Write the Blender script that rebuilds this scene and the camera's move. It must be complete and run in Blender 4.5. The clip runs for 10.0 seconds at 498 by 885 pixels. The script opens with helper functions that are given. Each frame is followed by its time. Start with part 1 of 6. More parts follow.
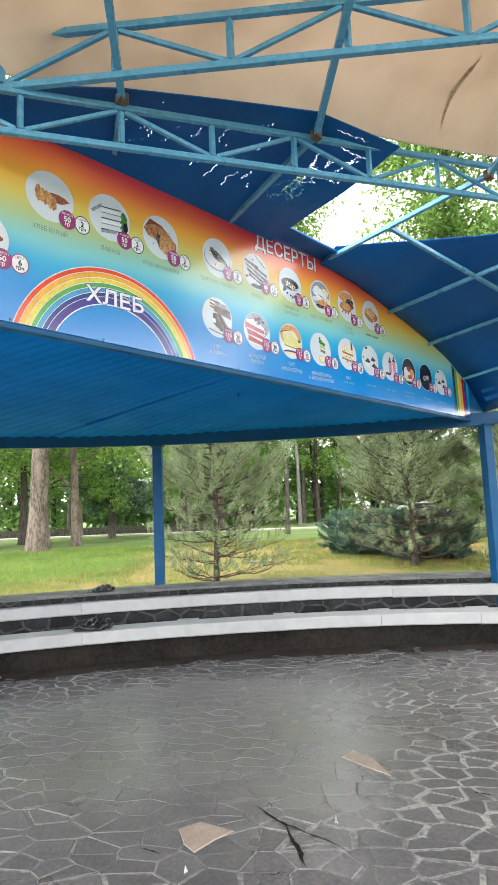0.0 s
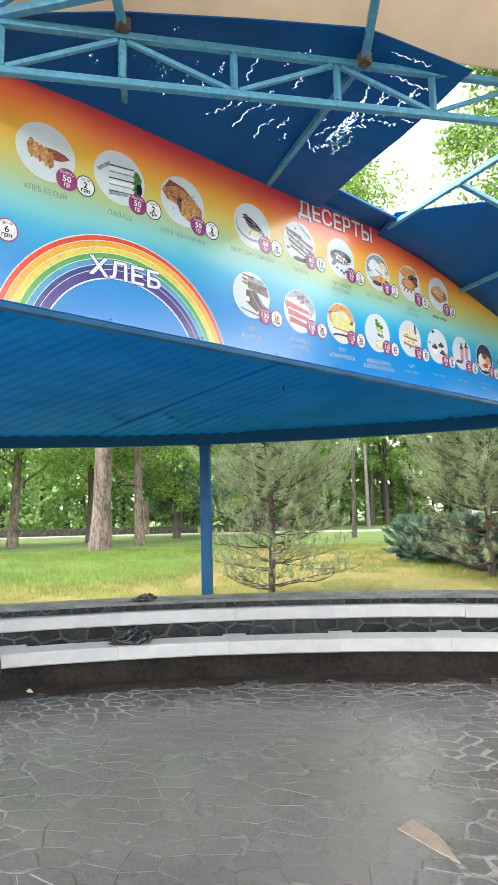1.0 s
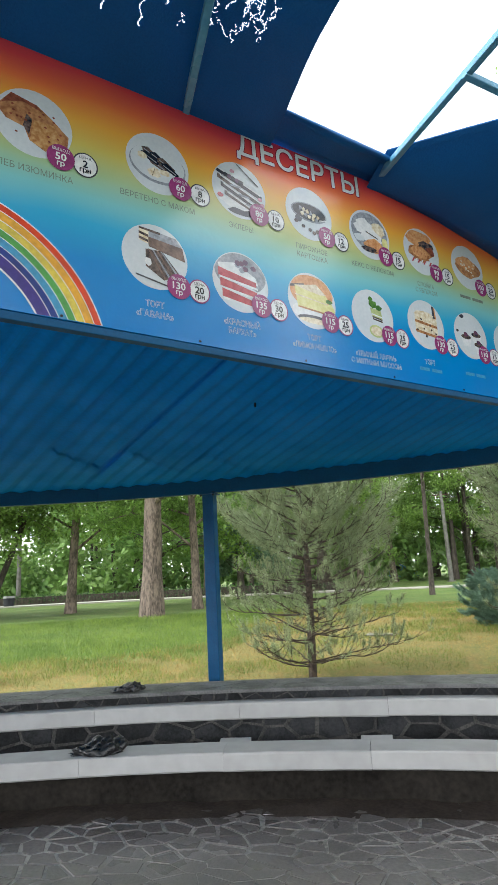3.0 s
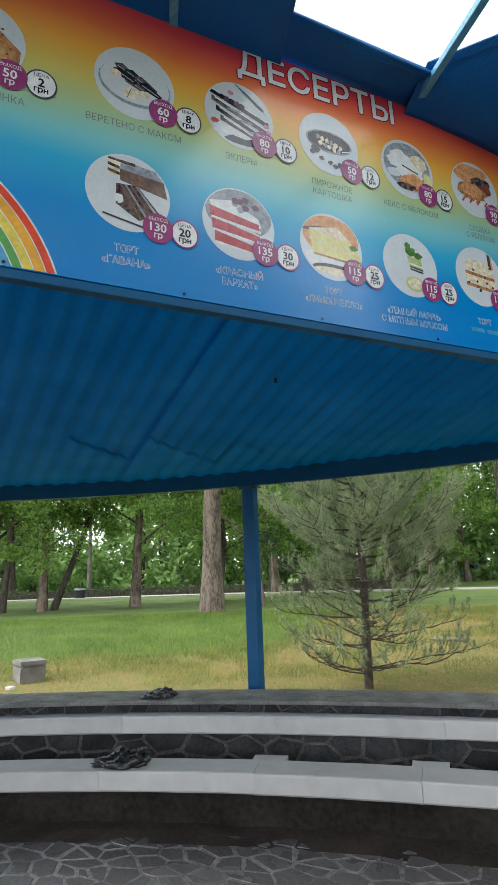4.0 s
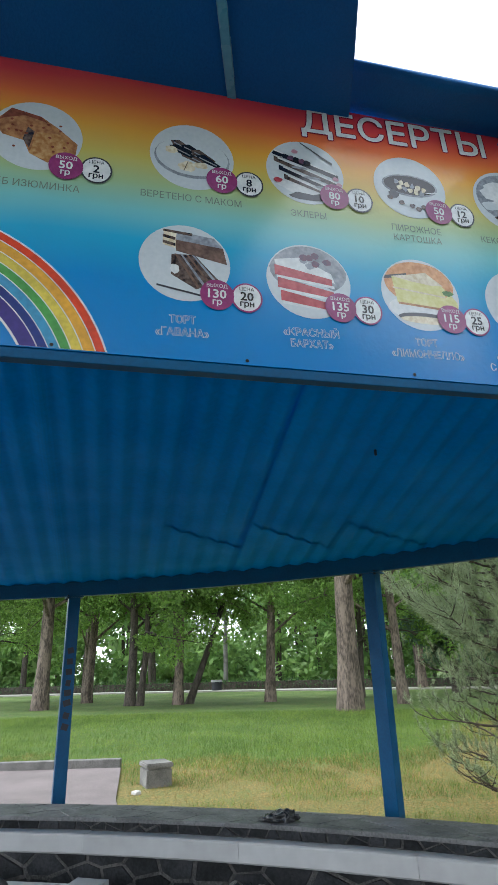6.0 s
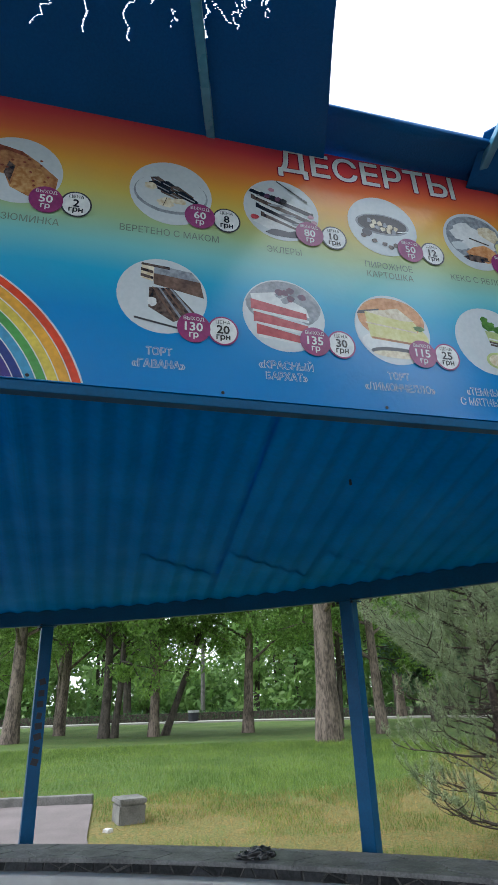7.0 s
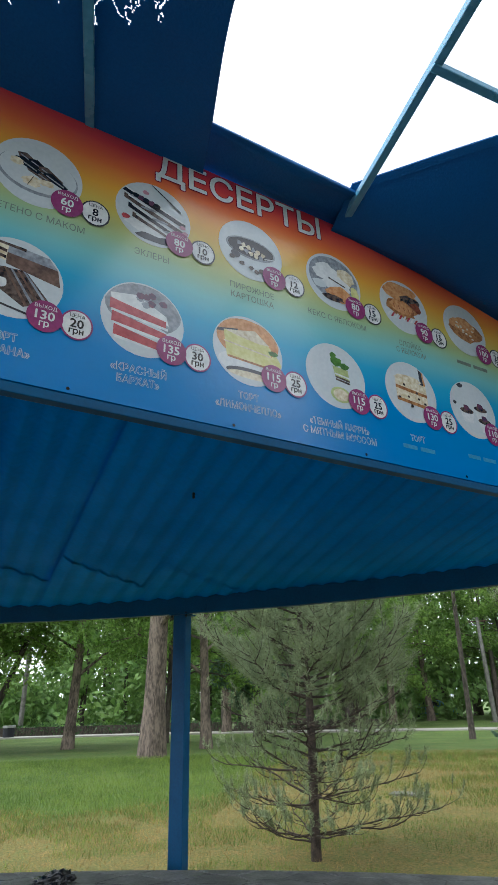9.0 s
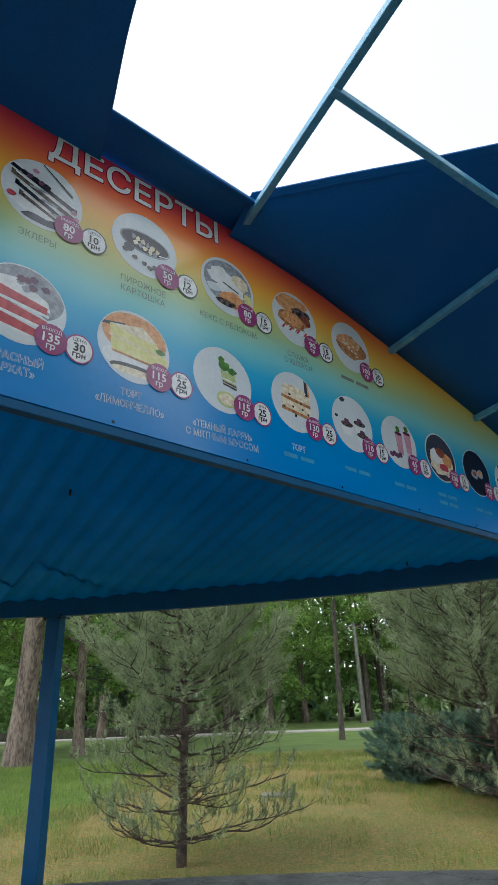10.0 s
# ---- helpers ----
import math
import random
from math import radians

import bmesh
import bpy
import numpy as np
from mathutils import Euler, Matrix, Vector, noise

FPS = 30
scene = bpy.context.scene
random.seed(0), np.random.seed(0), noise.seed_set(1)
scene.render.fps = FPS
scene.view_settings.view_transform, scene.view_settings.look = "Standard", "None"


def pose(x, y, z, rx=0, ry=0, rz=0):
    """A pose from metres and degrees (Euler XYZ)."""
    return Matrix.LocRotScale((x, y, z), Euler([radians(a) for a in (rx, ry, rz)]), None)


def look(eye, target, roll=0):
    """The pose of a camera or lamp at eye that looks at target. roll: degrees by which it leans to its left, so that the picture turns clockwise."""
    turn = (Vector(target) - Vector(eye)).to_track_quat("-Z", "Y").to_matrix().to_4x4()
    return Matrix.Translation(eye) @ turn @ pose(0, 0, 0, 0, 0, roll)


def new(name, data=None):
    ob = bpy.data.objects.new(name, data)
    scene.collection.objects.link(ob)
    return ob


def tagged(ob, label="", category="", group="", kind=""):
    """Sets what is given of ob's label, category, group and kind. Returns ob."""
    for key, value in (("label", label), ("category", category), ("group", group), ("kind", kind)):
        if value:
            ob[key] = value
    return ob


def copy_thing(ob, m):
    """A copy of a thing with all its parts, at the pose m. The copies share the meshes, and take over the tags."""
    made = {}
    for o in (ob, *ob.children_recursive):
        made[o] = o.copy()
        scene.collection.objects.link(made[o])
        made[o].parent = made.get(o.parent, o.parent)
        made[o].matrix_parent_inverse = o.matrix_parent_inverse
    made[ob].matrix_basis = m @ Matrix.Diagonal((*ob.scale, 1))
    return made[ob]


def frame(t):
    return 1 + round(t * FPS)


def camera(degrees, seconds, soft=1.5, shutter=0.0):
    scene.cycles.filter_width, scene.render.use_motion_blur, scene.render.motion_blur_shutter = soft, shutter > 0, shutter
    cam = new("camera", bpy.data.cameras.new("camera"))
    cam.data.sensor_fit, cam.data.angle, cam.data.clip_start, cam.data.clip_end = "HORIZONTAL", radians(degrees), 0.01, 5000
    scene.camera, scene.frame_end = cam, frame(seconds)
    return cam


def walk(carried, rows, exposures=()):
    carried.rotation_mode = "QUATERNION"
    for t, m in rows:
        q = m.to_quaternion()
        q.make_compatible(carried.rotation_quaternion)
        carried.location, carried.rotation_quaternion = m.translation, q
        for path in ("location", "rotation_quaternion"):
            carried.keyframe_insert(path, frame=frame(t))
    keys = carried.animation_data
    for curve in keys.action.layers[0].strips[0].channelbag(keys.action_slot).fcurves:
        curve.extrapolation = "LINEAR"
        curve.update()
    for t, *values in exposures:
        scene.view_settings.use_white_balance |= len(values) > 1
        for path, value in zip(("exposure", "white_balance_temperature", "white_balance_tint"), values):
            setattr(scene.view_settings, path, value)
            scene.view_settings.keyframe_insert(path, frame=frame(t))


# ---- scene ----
cam = camera(46.1, 10.0)
PATH = [
    (0, (0.018, -0.041, 1.479), (-1.352, 1.397, 1.717), -2.3),
    (0.5, (-0.081, 0.231, 1.494), (-1.562, 1.554, 1.731), -1.4),
    (1, (-0.271, 0.504, 1.536), (-1.799, 1.771, 1.781), -1.5),
    (1.5, (-0.399, 0.839, 1.554), (-1.971, 2.029, 1.891), -2.4),
    (2, (-0.536, 1.143, 1.558), (-2.126, 2.282, 1.971), -3.0),
    (2.2, (-0.636, 1.27, 1.538), (-2.225, 2.403, 1.975), -3.1),
    (3.3, (-0.892, 1.949, 1.571), (-2.555, 2.969, 2.011), -3.2),
    (3.5, (-0.941, 2.033, 1.555), (-2.613, 3.037, 1.997), -3.3),
    (4, (-1.114, 2.235, 1.587), (-2.872, 3.082, 2.025), -2.1),
    (4.5, (-1.238, 2.437, 1.622), (-3.078, 3.017, 2.149), -0.4),
    (5, (-1.306, 2.502, 1.639), (-3.155, 2.977, 2.236), -1.5),
    (5.5, (-1.313, 2.481, 1.645), (-3.156, 2.928, 2.281), -1.8),
    (5.7, (-1.315, 2.484, 1.646), (-3.147, 2.916, 2.322), -1.8),
    (6.8, (-1.299, 2.492, 1.656), (-3.085, 2.922, 2.446), -1.9),
    (7, (-1.291, 2.497, 1.658), (-3.061, 2.973, 2.458), -2.1),
    (7.5, (-1.284, 2.512, 1.641), (-2.998, 3.144, 2.455), -2.7),
    (8, (-1.281, 2.516, 1.646), (-2.929, 3.302, 2.463), -2.7),
    (8.5, (-1.276, 2.537, 1.651), (-2.873, 3.417, 2.471), -2.1),
    (9, (-1.286, 2.541, 1.653), (-2.862, 3.456, 2.478), -1.7),
    (9.5, (-1.292, 2.561, 1.646), (-2.813, 3.567, 2.467), -1.9),
    (10, (-1.269, 2.593, 1.653), (-2.641, 3.794, 2.477), -2.6),
]
EXPOSURES = [(0.0, 2.82, 6450, 10), (0.5, 3.0, 6450, 10), (1.0, 3.0, 6450, 10), (2.0, 2.8, 6400, 10), (3.5, 2.05, 6300, 9), (4.0, 1.98, 6250, 9), (4.5, 1.82, 6050, 8), (5.0, 1.9, 5900, 8), (5.6, 1.93, 5900, 8), (7.0, 1.68, 5800, 8), (8.0, 1.7, 5850, 8), (10.0, 1.5, 5980, 8)]
walk(cam, [(t, look(eye, target, roll)) for t, eye, target, roll in PATH], EXPOSURES)
SKY, SUN = 0.15, 0.5
WHEEL_AT, WHEEL_TURN, WHEEL_R = (-5.36, 1.73, 0.352), 97, 0.325

# ---------------------------------------------------------------- world, sun
world = bpy.data.worlds.new("overcast_sky")
scene.world = world
world.use_nodes = True
wn, wl = world.node_tree.nodes, world.node_tree.links
wn.clear()
sky = wn.new("ShaderNodeTexSky")
sky.sky_type, sky.sun_disc = "NISHITA", False
sky.sun_elevation, sky.sun_rotation = radians(58), radians(200)
sky.air_density, sky.dust_density = 1.0, 1.0
pale = wn.new("ShaderNodeHueSaturation")
pale.inputs["Saturation"].default_value = 0.08
wbg = wn.new("ShaderNodeBackground")
wbg.inputs["Strength"].default_value = SKY
wout = wn.new("ShaderNodeOutputWorld")
wl.new(sky.outputs[0], pale.inputs["Color"])
wl.new(pale.outputs[0], wbg.inputs["Color"])
wl.new(wbg.outputs[0], wout.inputs["Surface"])
sun_data = bpy.data.lights.new("sun", "SUN")
sun_data.energy, sun_data.angle, sun_data.color = SUN, radians(25), (0.98, 0.975, 0.93)
sun = new("sun", sun_data)
sun.matrix_world = look((-6, -15, 26), (0, 0, 0))

# ---------------------------------------------------------------- helpers


def lin(r, g, b):
    """Linear colour from 0..255 screen values."""
    f = lambda c: c / 12.92 if c <= 0.04045 else ((c + 0.055) / 1.055) ** 2.4
    return (f(r / 255), f(g / 255), f(b / 255), 1.0)


def mat(name, a, b=None, rough=0.6, metal=0.0, scale=6.0, fine=60.0, amount=0.5, bump=0.2, dist=0.004, spread=0.0, through_light=0.0, island=0.0, spec=0.5, rough_var=0.1, upright=1.0):
    """Principled surface: colours a and b mixed by coarse and fine noise, fine relief, varying gloss."""
    m = bpy.data.materials.new(name)
    m.use_nodes = True
    n, l = m.node_tree.nodes, m.node_tree.links
    bsdf = n["Principled BSDF"]
    b = b or tuple(c * 0.75 for c in a[:3]) + (1,)
    geo = n.new("ShaderNodeNewGeometry")
    n1, n2 = n.new("ShaderNodeTexNoise"), n.new("ShaderNodeTexNoise")
    n1.inputs["Scale"].default_value, n1.inputs["Detail"].default_value = scale, 4
    n2.inputs["Scale"].default_value, n2.inputs["Detail"].default_value = fine, 3
    squash = n.new("ShaderNodeVectorMath")
    squash.operation = "MULTIPLY"
    squash.inputs[1].default_value = (1, 1, upright)
    l.new(geo.outputs["Position"], squash.inputs[0])
    l.new(squash.outputs[0], n1.inputs["Vector"])
    l.new(squash.outputs[0], n2.inputs["Vector"])
    add = n.new("ShaderNodeMath")
    add.operation = "ADD"
    l.new(n1.outputs[0], add.inputs[0])
    l.new(n2.outputs[0], add.inputs[1])
    ramp = n.new("ShaderNodeMapRange")
    ramp.inputs["From Min"].default_value, ramp.inputs["From Max"].default_value = 1.0 - 0.3 / max(amount, 0.01) * 0.5, 1.0 + 0.3 / max(amount, 0.01) * 0.5
    l.new(add.outputs[0], ramp.inputs["Value"])
    mix = n.new("ShaderNodeMix")
    mix.data_type = "RGBA"
    l.new(ramp.outputs[0], mix.inputs["Factor"])
    mix.inputs["A"].default_value, mix.inputs["B"].default_value = a, b
    col = mix.outputs["Result"]
    if spread or island:
        hsv = n.new("ShaderNodeHueSaturation")
        src = n.new("ShaderNodeObjectInfo").outputs["Random"] if spread else geo.outputs["Random Per Island"]
        mr = n.new("ShaderNodeMapRange")
        k = spread or island
        mr.inputs["To Min"].default_value, mr.inputs["To Max"].default_value = 1 - k, 1 + k
        l.new(src, mr.inputs["Value"])
        l.new(mr.outputs[0], hsv.inputs["Value"])
        l.new(col, hsv.inputs["Color"])
        col = hsv.outputs[0]
    l.new(col, bsdf.inputs["Base Color"])
    rr = n.new("ShaderNodeMapRange")
    rr.inputs["From Min"].default_value, rr.inputs["From Max"].default_value = 0.3, 0.7
    rr.inputs["To Min"].default_value, rr.inputs["To Max"].default_value = max(rough - rough_var, 0.02), min(rough + rough_var, 1)
    l.new(n1.outputs[0], rr.inputs["Value"])
    l.new(rr.outputs[0], bsdf.inputs["Roughness"])
    bsdf.inputs["Metallic"].default_value = metal
    bsdf.inputs["Specular IOR Level"].default_value = spec
    if bump:
        bp = n.new("ShaderNodeBump")
        bp.inputs["Strength"].default_value, bp.inputs["Distance"].default_value = bump, dist
        l.new(add.outputs[0], bp.inputs["Height"])
        l.new(bp.outputs[0], bsdf.inputs["Normal"])
    if through_light:
        tr = n.new("ShaderNodeBsdfTranslucent")
        l.new(col, tr.inputs["Color"])
        ms = n.new("ShaderNodeMixShader")
        ms.inputs[0].default_value = through_light
        l.new(bsdf.outputs[0], ms.inputs[1])
        l.new(tr.outputs[0], ms.inputs[2])
        l.new(ms.outputs[0], n["Material Output"].inputs["Surface"])
    return m


def mesh_from(name, verts, faces, smooth=False):
    """Mesh data from arrays; faces all of one size, or a list of mixed ones."""
    me = bpy.data.meshes.new(name)
    if isinstance(faces, np.ndarray):
        v = np.asarray(verts, dtype=np.float32)
        k = faces.shape[1]
        me.vertices.add(len(v))
        me.vertices.foreach_set("co", v.ravel())
        me.loops.add(faces.size)
        me.loops.foreach_set("vertex_index", faces.astype(np.int32).ravel())
        me.polygons.add(len(faces))
        me.polygons.foreach_set("loop_start", np.arange(0, faces.size, k, dtype=np.int32))
        me.update(calc_edges=True)
    else:
        me.from_pydata([tuple(p) for p in verts], [], faces)
        me.update()
    if smooth:
        me.polygons.foreach_set("use_smooth", [True] * len(me.polygons))
    return me


def put(name, me, material, parent=None, label=""):
    ob = new(name, me)
    for m in material if isinstance(material, (list, tuple)) else [material]:
        if m.name not in [x.name for x in me.materials if x]:
            me.materials.append(m)
    if parent:
        ob.parent = parent
    if label:
        ob["label"] = label
    return ob


def part(name, bm, material, parent=None, label="", smooth=False):
    me = bpy.data.meshes.new(name)
    bmesh.ops.recalc_face_normals(bm, faces=bm.faces)
    bm.to_mesh(me)
    bm.free()
    if smooth:
        me.polygons.foreach_set("use_smooth", [True] * len(me.polygons))
    return put(name, me, material, parent, label)


def thing(name, label, category, group="", kind="", at=(0, 0, 0)):
    ob = new(name)
    ob.empty_display_size = 0.1
    ob.location = at
    return tagged(ob, label, category, group, kind)


def bar(bm, p0, p1, w, h=None, bevel=0.0, up=(0, 0, 1)):
    """A square tube from p0 to p1."""
    h = h or w
    p0, p1 = Vector(p0), Vector(p1)
    d = (p1 - p0)
    z = d.normalized()
    u = Vector(up)
    if abs(z.dot(u)) > 0.98:
        u = Vector((1, 0, 0))
    x = u.cross(z).normalized()
    y = z.cross(x)
    m = Matrix((x, y, z)).transposed().to_4x4()
    m.translation = (p0 + p1) / 2
    r = bmesh.ops.create_cube(bm, size=1, matrix=m @ Matrix.Diagonal((w, h, d.length, 1)))
    if bevel:
        es = {e for v in r["verts"] for e in v.link_edges}
        bmesh.ops.bevel(bm, geom=list(es), offset=bevel, segments=2, affect="EDGES", profile=0.5)


def bar_part(name, p0, p1, w, material, parent, h=None, bevel=0.004, up=(0, 0, 1), label=""):
    bm = bmesh.new()
    bar(bm, p0, p1, w, h, bevel, up)
    return part(name, bm, material, parent, label)


def sweep(section, a0, a1, n, centre, jitter=0.0, seed=0):
    """Verts and faces of a closed section [(r, z)] swept round centre from angle a0 to a1 in degrees, with end caps."""
    k = len(section)
    rnd = random.Random(seed)
    verts, faces = [], []
    for i in range(n + 1):
        a = radians(a0 + (a1 - a0) * i / n)
        for r, z in section:
            verts.append((centre[0] + (r + rnd.uniform(-jitter, jitter)) * math.cos(a), centre[1] + (r + rnd.uniform(-jitter, jitter)) * math.sin(a), z + rnd.uniform(-jitter, jitter)))
    for i in range(n):
        for j in range(k):
            faces.append((i * k + j, i * k + (j + 1) % k, (i + 1) * k + (j + 1) % k, (i + 1) * k + j))
    faces.append(tuple(range(k))[::-1])
    faces.append(tuple(n * k + j for j in range(k)))
    return verts, faces


def tube(path, radii, sides=7):
    """Verts and quads of a round limb along path."""
    path = [Vector(p) for p in path]
    verts, faces = [], []
    for i, p in enumerate(path):
        d = (path[min(i + 1, len(path) - 1)] - path[max(i - 1, 0)]).normalized()
        ref = Vector((1, 0, 0)) if abs(d.x) < 0.9 else Vector((0, 1, 0))
        x = d.cross(ref).normalized()
        y = d.cross(x)
        for k in range(sides):
            a = 2 * math.pi * k / sides
            verts.append(p + (x * math.cos(a) + y * math.sin(a)) * radii[i])
    for i in range(len(path) - 1):
        for k in range(sides):
            k2 = (k + 1) % sides
            faces.append((i * sides + k, i * sides + k2, (i + 1) * sides + k2, (i + 1) * sides + k))
    return verts, faces


def gather(pieces):
    """Joins (verts, faces) pieces into one."""
    verts, faces = [], []
    for v, f in pieces:
        o = len(verts)
        verts += list(v)
        faces += [tuple(i + o for i in q) for q in f]
    return verts, faces


def chaikin(pts, times=2):
    """A smoother polyline."""
    pts = [Vector(p) for p in pts]
    for _ in range(times):
        out = [pts[0]]
        for a, b in zip(pts, pts[1:]):
            out += [a * 0.75 + b * 0.25, a * 0.25 + b * 0.75]
        pts = out + [pts[-1]]
    return pts


# ---------------------------------------------------------------- materials
M_SLATE = mat("slate_paving", (0.16, 0.146, 0.141, 1), (0.082, 0.078, 0.076, 1), spec=0.55, rough=0.27, scale=1.1, fine=45, amount=0.6, bump=0.35, dist=0.006, spread=0.15, rough_var=0.2)
M_SLATE_REST = mat("slate_paving_rest", (0.16, 0.146, 0.141, 1), (0.082, 0.078, 0.076, 1), spec=0.55, rough=0.27, scale=1.1, fine=45, amount=0.6, bump=0.35, dist=0.006, island=0.15, rough_var=0.2)
M_TAN = mat("tan_stone", (0.36, 0.29, 0.235, 1), (0.27, 0.21, 0.165, 1), rough=0.5, scale=8, fine=60, bump=0.3)
M_MORTAR = mat("grey_mortar", (0.14, 0.136, 0.13, 1), (0.36, 0.345, 0.315, 1), rough=0.45, scale=0.8, fine=30, amount=1.3, bump=0.6, dist=0.008)
M_DIRT = mat("earthy_dust", (0.06, 0.048, 0.04, 1), (0.03, 0.025, 0.022, 1), rough=0.9, spec=0.1, scale=4, fine=40, amount=0.5, bump=0.6)
M_WHITE = mat("white_painted_concrete", (0.41, 0.41, 0.40, 1), (0.32, 0.315, 0.305, 1), rough=0.55, scale=2.0, fine=9, amount=0.35, bump=0.15, spread=0.05)
M_WALLSTONE = mat("dark_wall_stone", (0.026, 0.027, 0.029, 1), (0.010, 0.011, 0.012, 1), rough=0.7, spec=0.2, scale=7, fine=50, amount=0.7, bump=0.7, dist=0.012, spread=0.5)
M_WALLMORTAR = mat("wall_mortar", (0.085, 0.080, 0.074, 1), (0.03, 0.029, 0.028, 1), rough=0.85, scale=6, fine=70, amount=0.9, bump=0.8, dist=0.01)
M_CAP = mat("cap_flagstone", (0.145, 0.143, 0.141, 1), (0.07, 0.07, 0.07, 1), rough=0.5, scale=5, fine=60, amount=0.7, bump=0.4, spread=0.14)
# near-black: the shade under the bench is put into this concrete's colour
M_RISER = mat("dirty_shaded_concrete", (0.030, 0.026, 0.022, 1), (0.010, 0.009, 0.008, 1), rough=0.9, spec=0.08, scale=3, fine=26, amount=0.5, bump=0.3)
M_BLUE = mat("blue_gloss_paint", (0.002, 0.078, 0.19, 1), (0.002, 0.055, 0.14, 1), spec=0.22, rough=0.42, scale=5, fine=70, amount=0.5, bump=0.12, rough_var=0.12)
M_BLUE_SHEET = mat("blue_corrugated_paint", (0.002, 0.265, 0.75, 1), (0.002, 0.21, 0.62, 1), rough=0.7, spec=0.05, scale=2, fine=40, amount=0.6, bump=0.1, spread=0.08)
M_BLUE_STEEL = mat("pale_blue_steel_paint", (0.10, 0.32, 0.48, 1), (0.06, 0.23, 0.37, 1), rough=0.3, scale=7, fine=40, amount=0.45, bump=0.2)
M_RUST = mat("rusty_steel", (0.16, 0.10, 0.06, 1), (0.08, 0.05, 0.03, 1), rough=0.8, scale=20, fine=120, amount=0.9, bump=0.5)
M_TARP = mat("blue_tarpaulin", (0.005, 0.115, 0.35, 1), (0.004, 0.088, 0.27, 1), spec=0.25, rough=0.5, scale=2, fine=120, amount=0.5, bump=0.25, dist=0.01, through_light=0.15)
M_BEIGE = mat("beige_tarpaulin", (0.62, 0.525, 0.42, 1), (0.52, 0.425, 0.33, 1), rough=0.7, scale=0.9, fine=3.5, amount=0.7, bump=0.25, dist=0.03, through_light=0.46)
M_STAIN = mat("brown_tarpaulin_stain", (0.36, 0.27, 0.18, 1), (0.56, 0.46, 0.36, 1), rough=0.8, scale=9, fine=60, amount=0.9, bump=0.1, through_light=0.5)
M_BARK = mat("grey_brown_bark", (0.21, 0.16, 0.125, 1), (0.065, 0.05, 0.04, 1), rough=0.9, upright=0.3, scale=5, fine=24, amount=0.9, bump=1.0, dist=0.03)
M_BARK_DARK = mat("dark_bark", (0.10, 0.08, 0.065, 1), (0.045, 0.037, 0.03, 1), rough=0.9, upright=0.3, scale=9, fine=38, amount=0.9, bump=1.0, dist=0.03)
M_PINEBARK = mat("pine_bark", (0.085, 0.06, 0.046, 1), (0.034, 0.026, 0.021, 1), rough=0.9, scale=14, fine=60, amount=0.9, bump=1.0, dist=0.012)
M_LEAF = mat("green_leaf", (0.23, 0.355, 0.075, 1), (0.135, 0.24, 0.05, 1), rough=0.5, scale=0.35, fine=2.0, amount=0.6, bump=0, island=0.4, through_light=0.6)
M_LEAF_DARK = mat("deep_green_leaf", (0.07, 0.15, 0.045, 1), (0.04, 0.10, 0.03, 1), rough=0.5, scale=0.35, fine=2.0, amount=0.6, bump=0, island=0.35, through_light=0.35)
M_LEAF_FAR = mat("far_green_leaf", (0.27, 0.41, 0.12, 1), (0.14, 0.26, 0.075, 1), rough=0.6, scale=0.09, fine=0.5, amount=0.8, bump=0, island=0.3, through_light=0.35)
M_NEEDLE = mat("grey_green_needle", (0.33, 0.39, 0.21, 1), (0.20, 0.255, 0.135, 1), rough=0.5, scale=1.5, fine=7, amount=0.7, bump=0, island=0.3, through_light=0.35)
M_NEEDLE_BLUE = mat("blue_green_needle", (0.14, 0.235, 0.16, 1), (0.075, 0.14, 0.095, 1), rough=0.5, scale=1.5, fine=7, amount=0.7, bump=0, island=0.3, through_light=0.2)
M_CONCRETE = mat("weathered_concrete", (0.21, 0.197, 0.178, 1), (0.12, 0.114, 0.102, 1), rough=0.8, scale=5, fine=60, amount=0.8, bump=0.5)
M_ASPHALT = mat("worn_asphalt", (0.20, 0.163, 0.155, 1), (0.145, 0.12, 0.113, 1), rough=0.85, scale=1.5, fine=60, amount=0.7, bump=0.4)
M_PATH = mat("pale_path", (0.40, 0.37, 0.34, 1), (0.31, 0.29, 0.26, 1), rough=0.85, scale=0.8, fine=8, amount=0.7, bump=0.2)
M_BLACKBAG = mat("black_plastic", (0.012, 0.012, 0.013, 1), (0.006, 0.006, 0.007, 1), rough=0.3, scale=25, fine=120, amount=0.5, bump=0.5)
M_PAPER = mat("white_paper", (0.7, 0.68, 0.64, 1), (0.55, 0.53, 0.5, 1), rough=0.8, bump=0.2)
M_RUBBER = mat("black_rubber", (0.02, 0.02, 0.02, 1), (0.012, 0.012, 0.012, 1), rough=0.7, scale=30, fine=200, bump=0.4)
M_ALLOY = mat("grey_alloy", (0.45, 0.45, 0.46, 1), (0.35, 0.35, 0.36, 1), rough=0.35, metal=0.9, bump=0.1)
M_INK = mat("black_marker_ink", (0.012, 0.014, 0.02, 1), (0.02, 0.022, 0.03, 1), rough=0.6, bump=0)
M_BOLT = mat("dark_screw", (0.02, 0.022, 0.03, 1), rough=0.5, metal=0.5, bump=0.1)


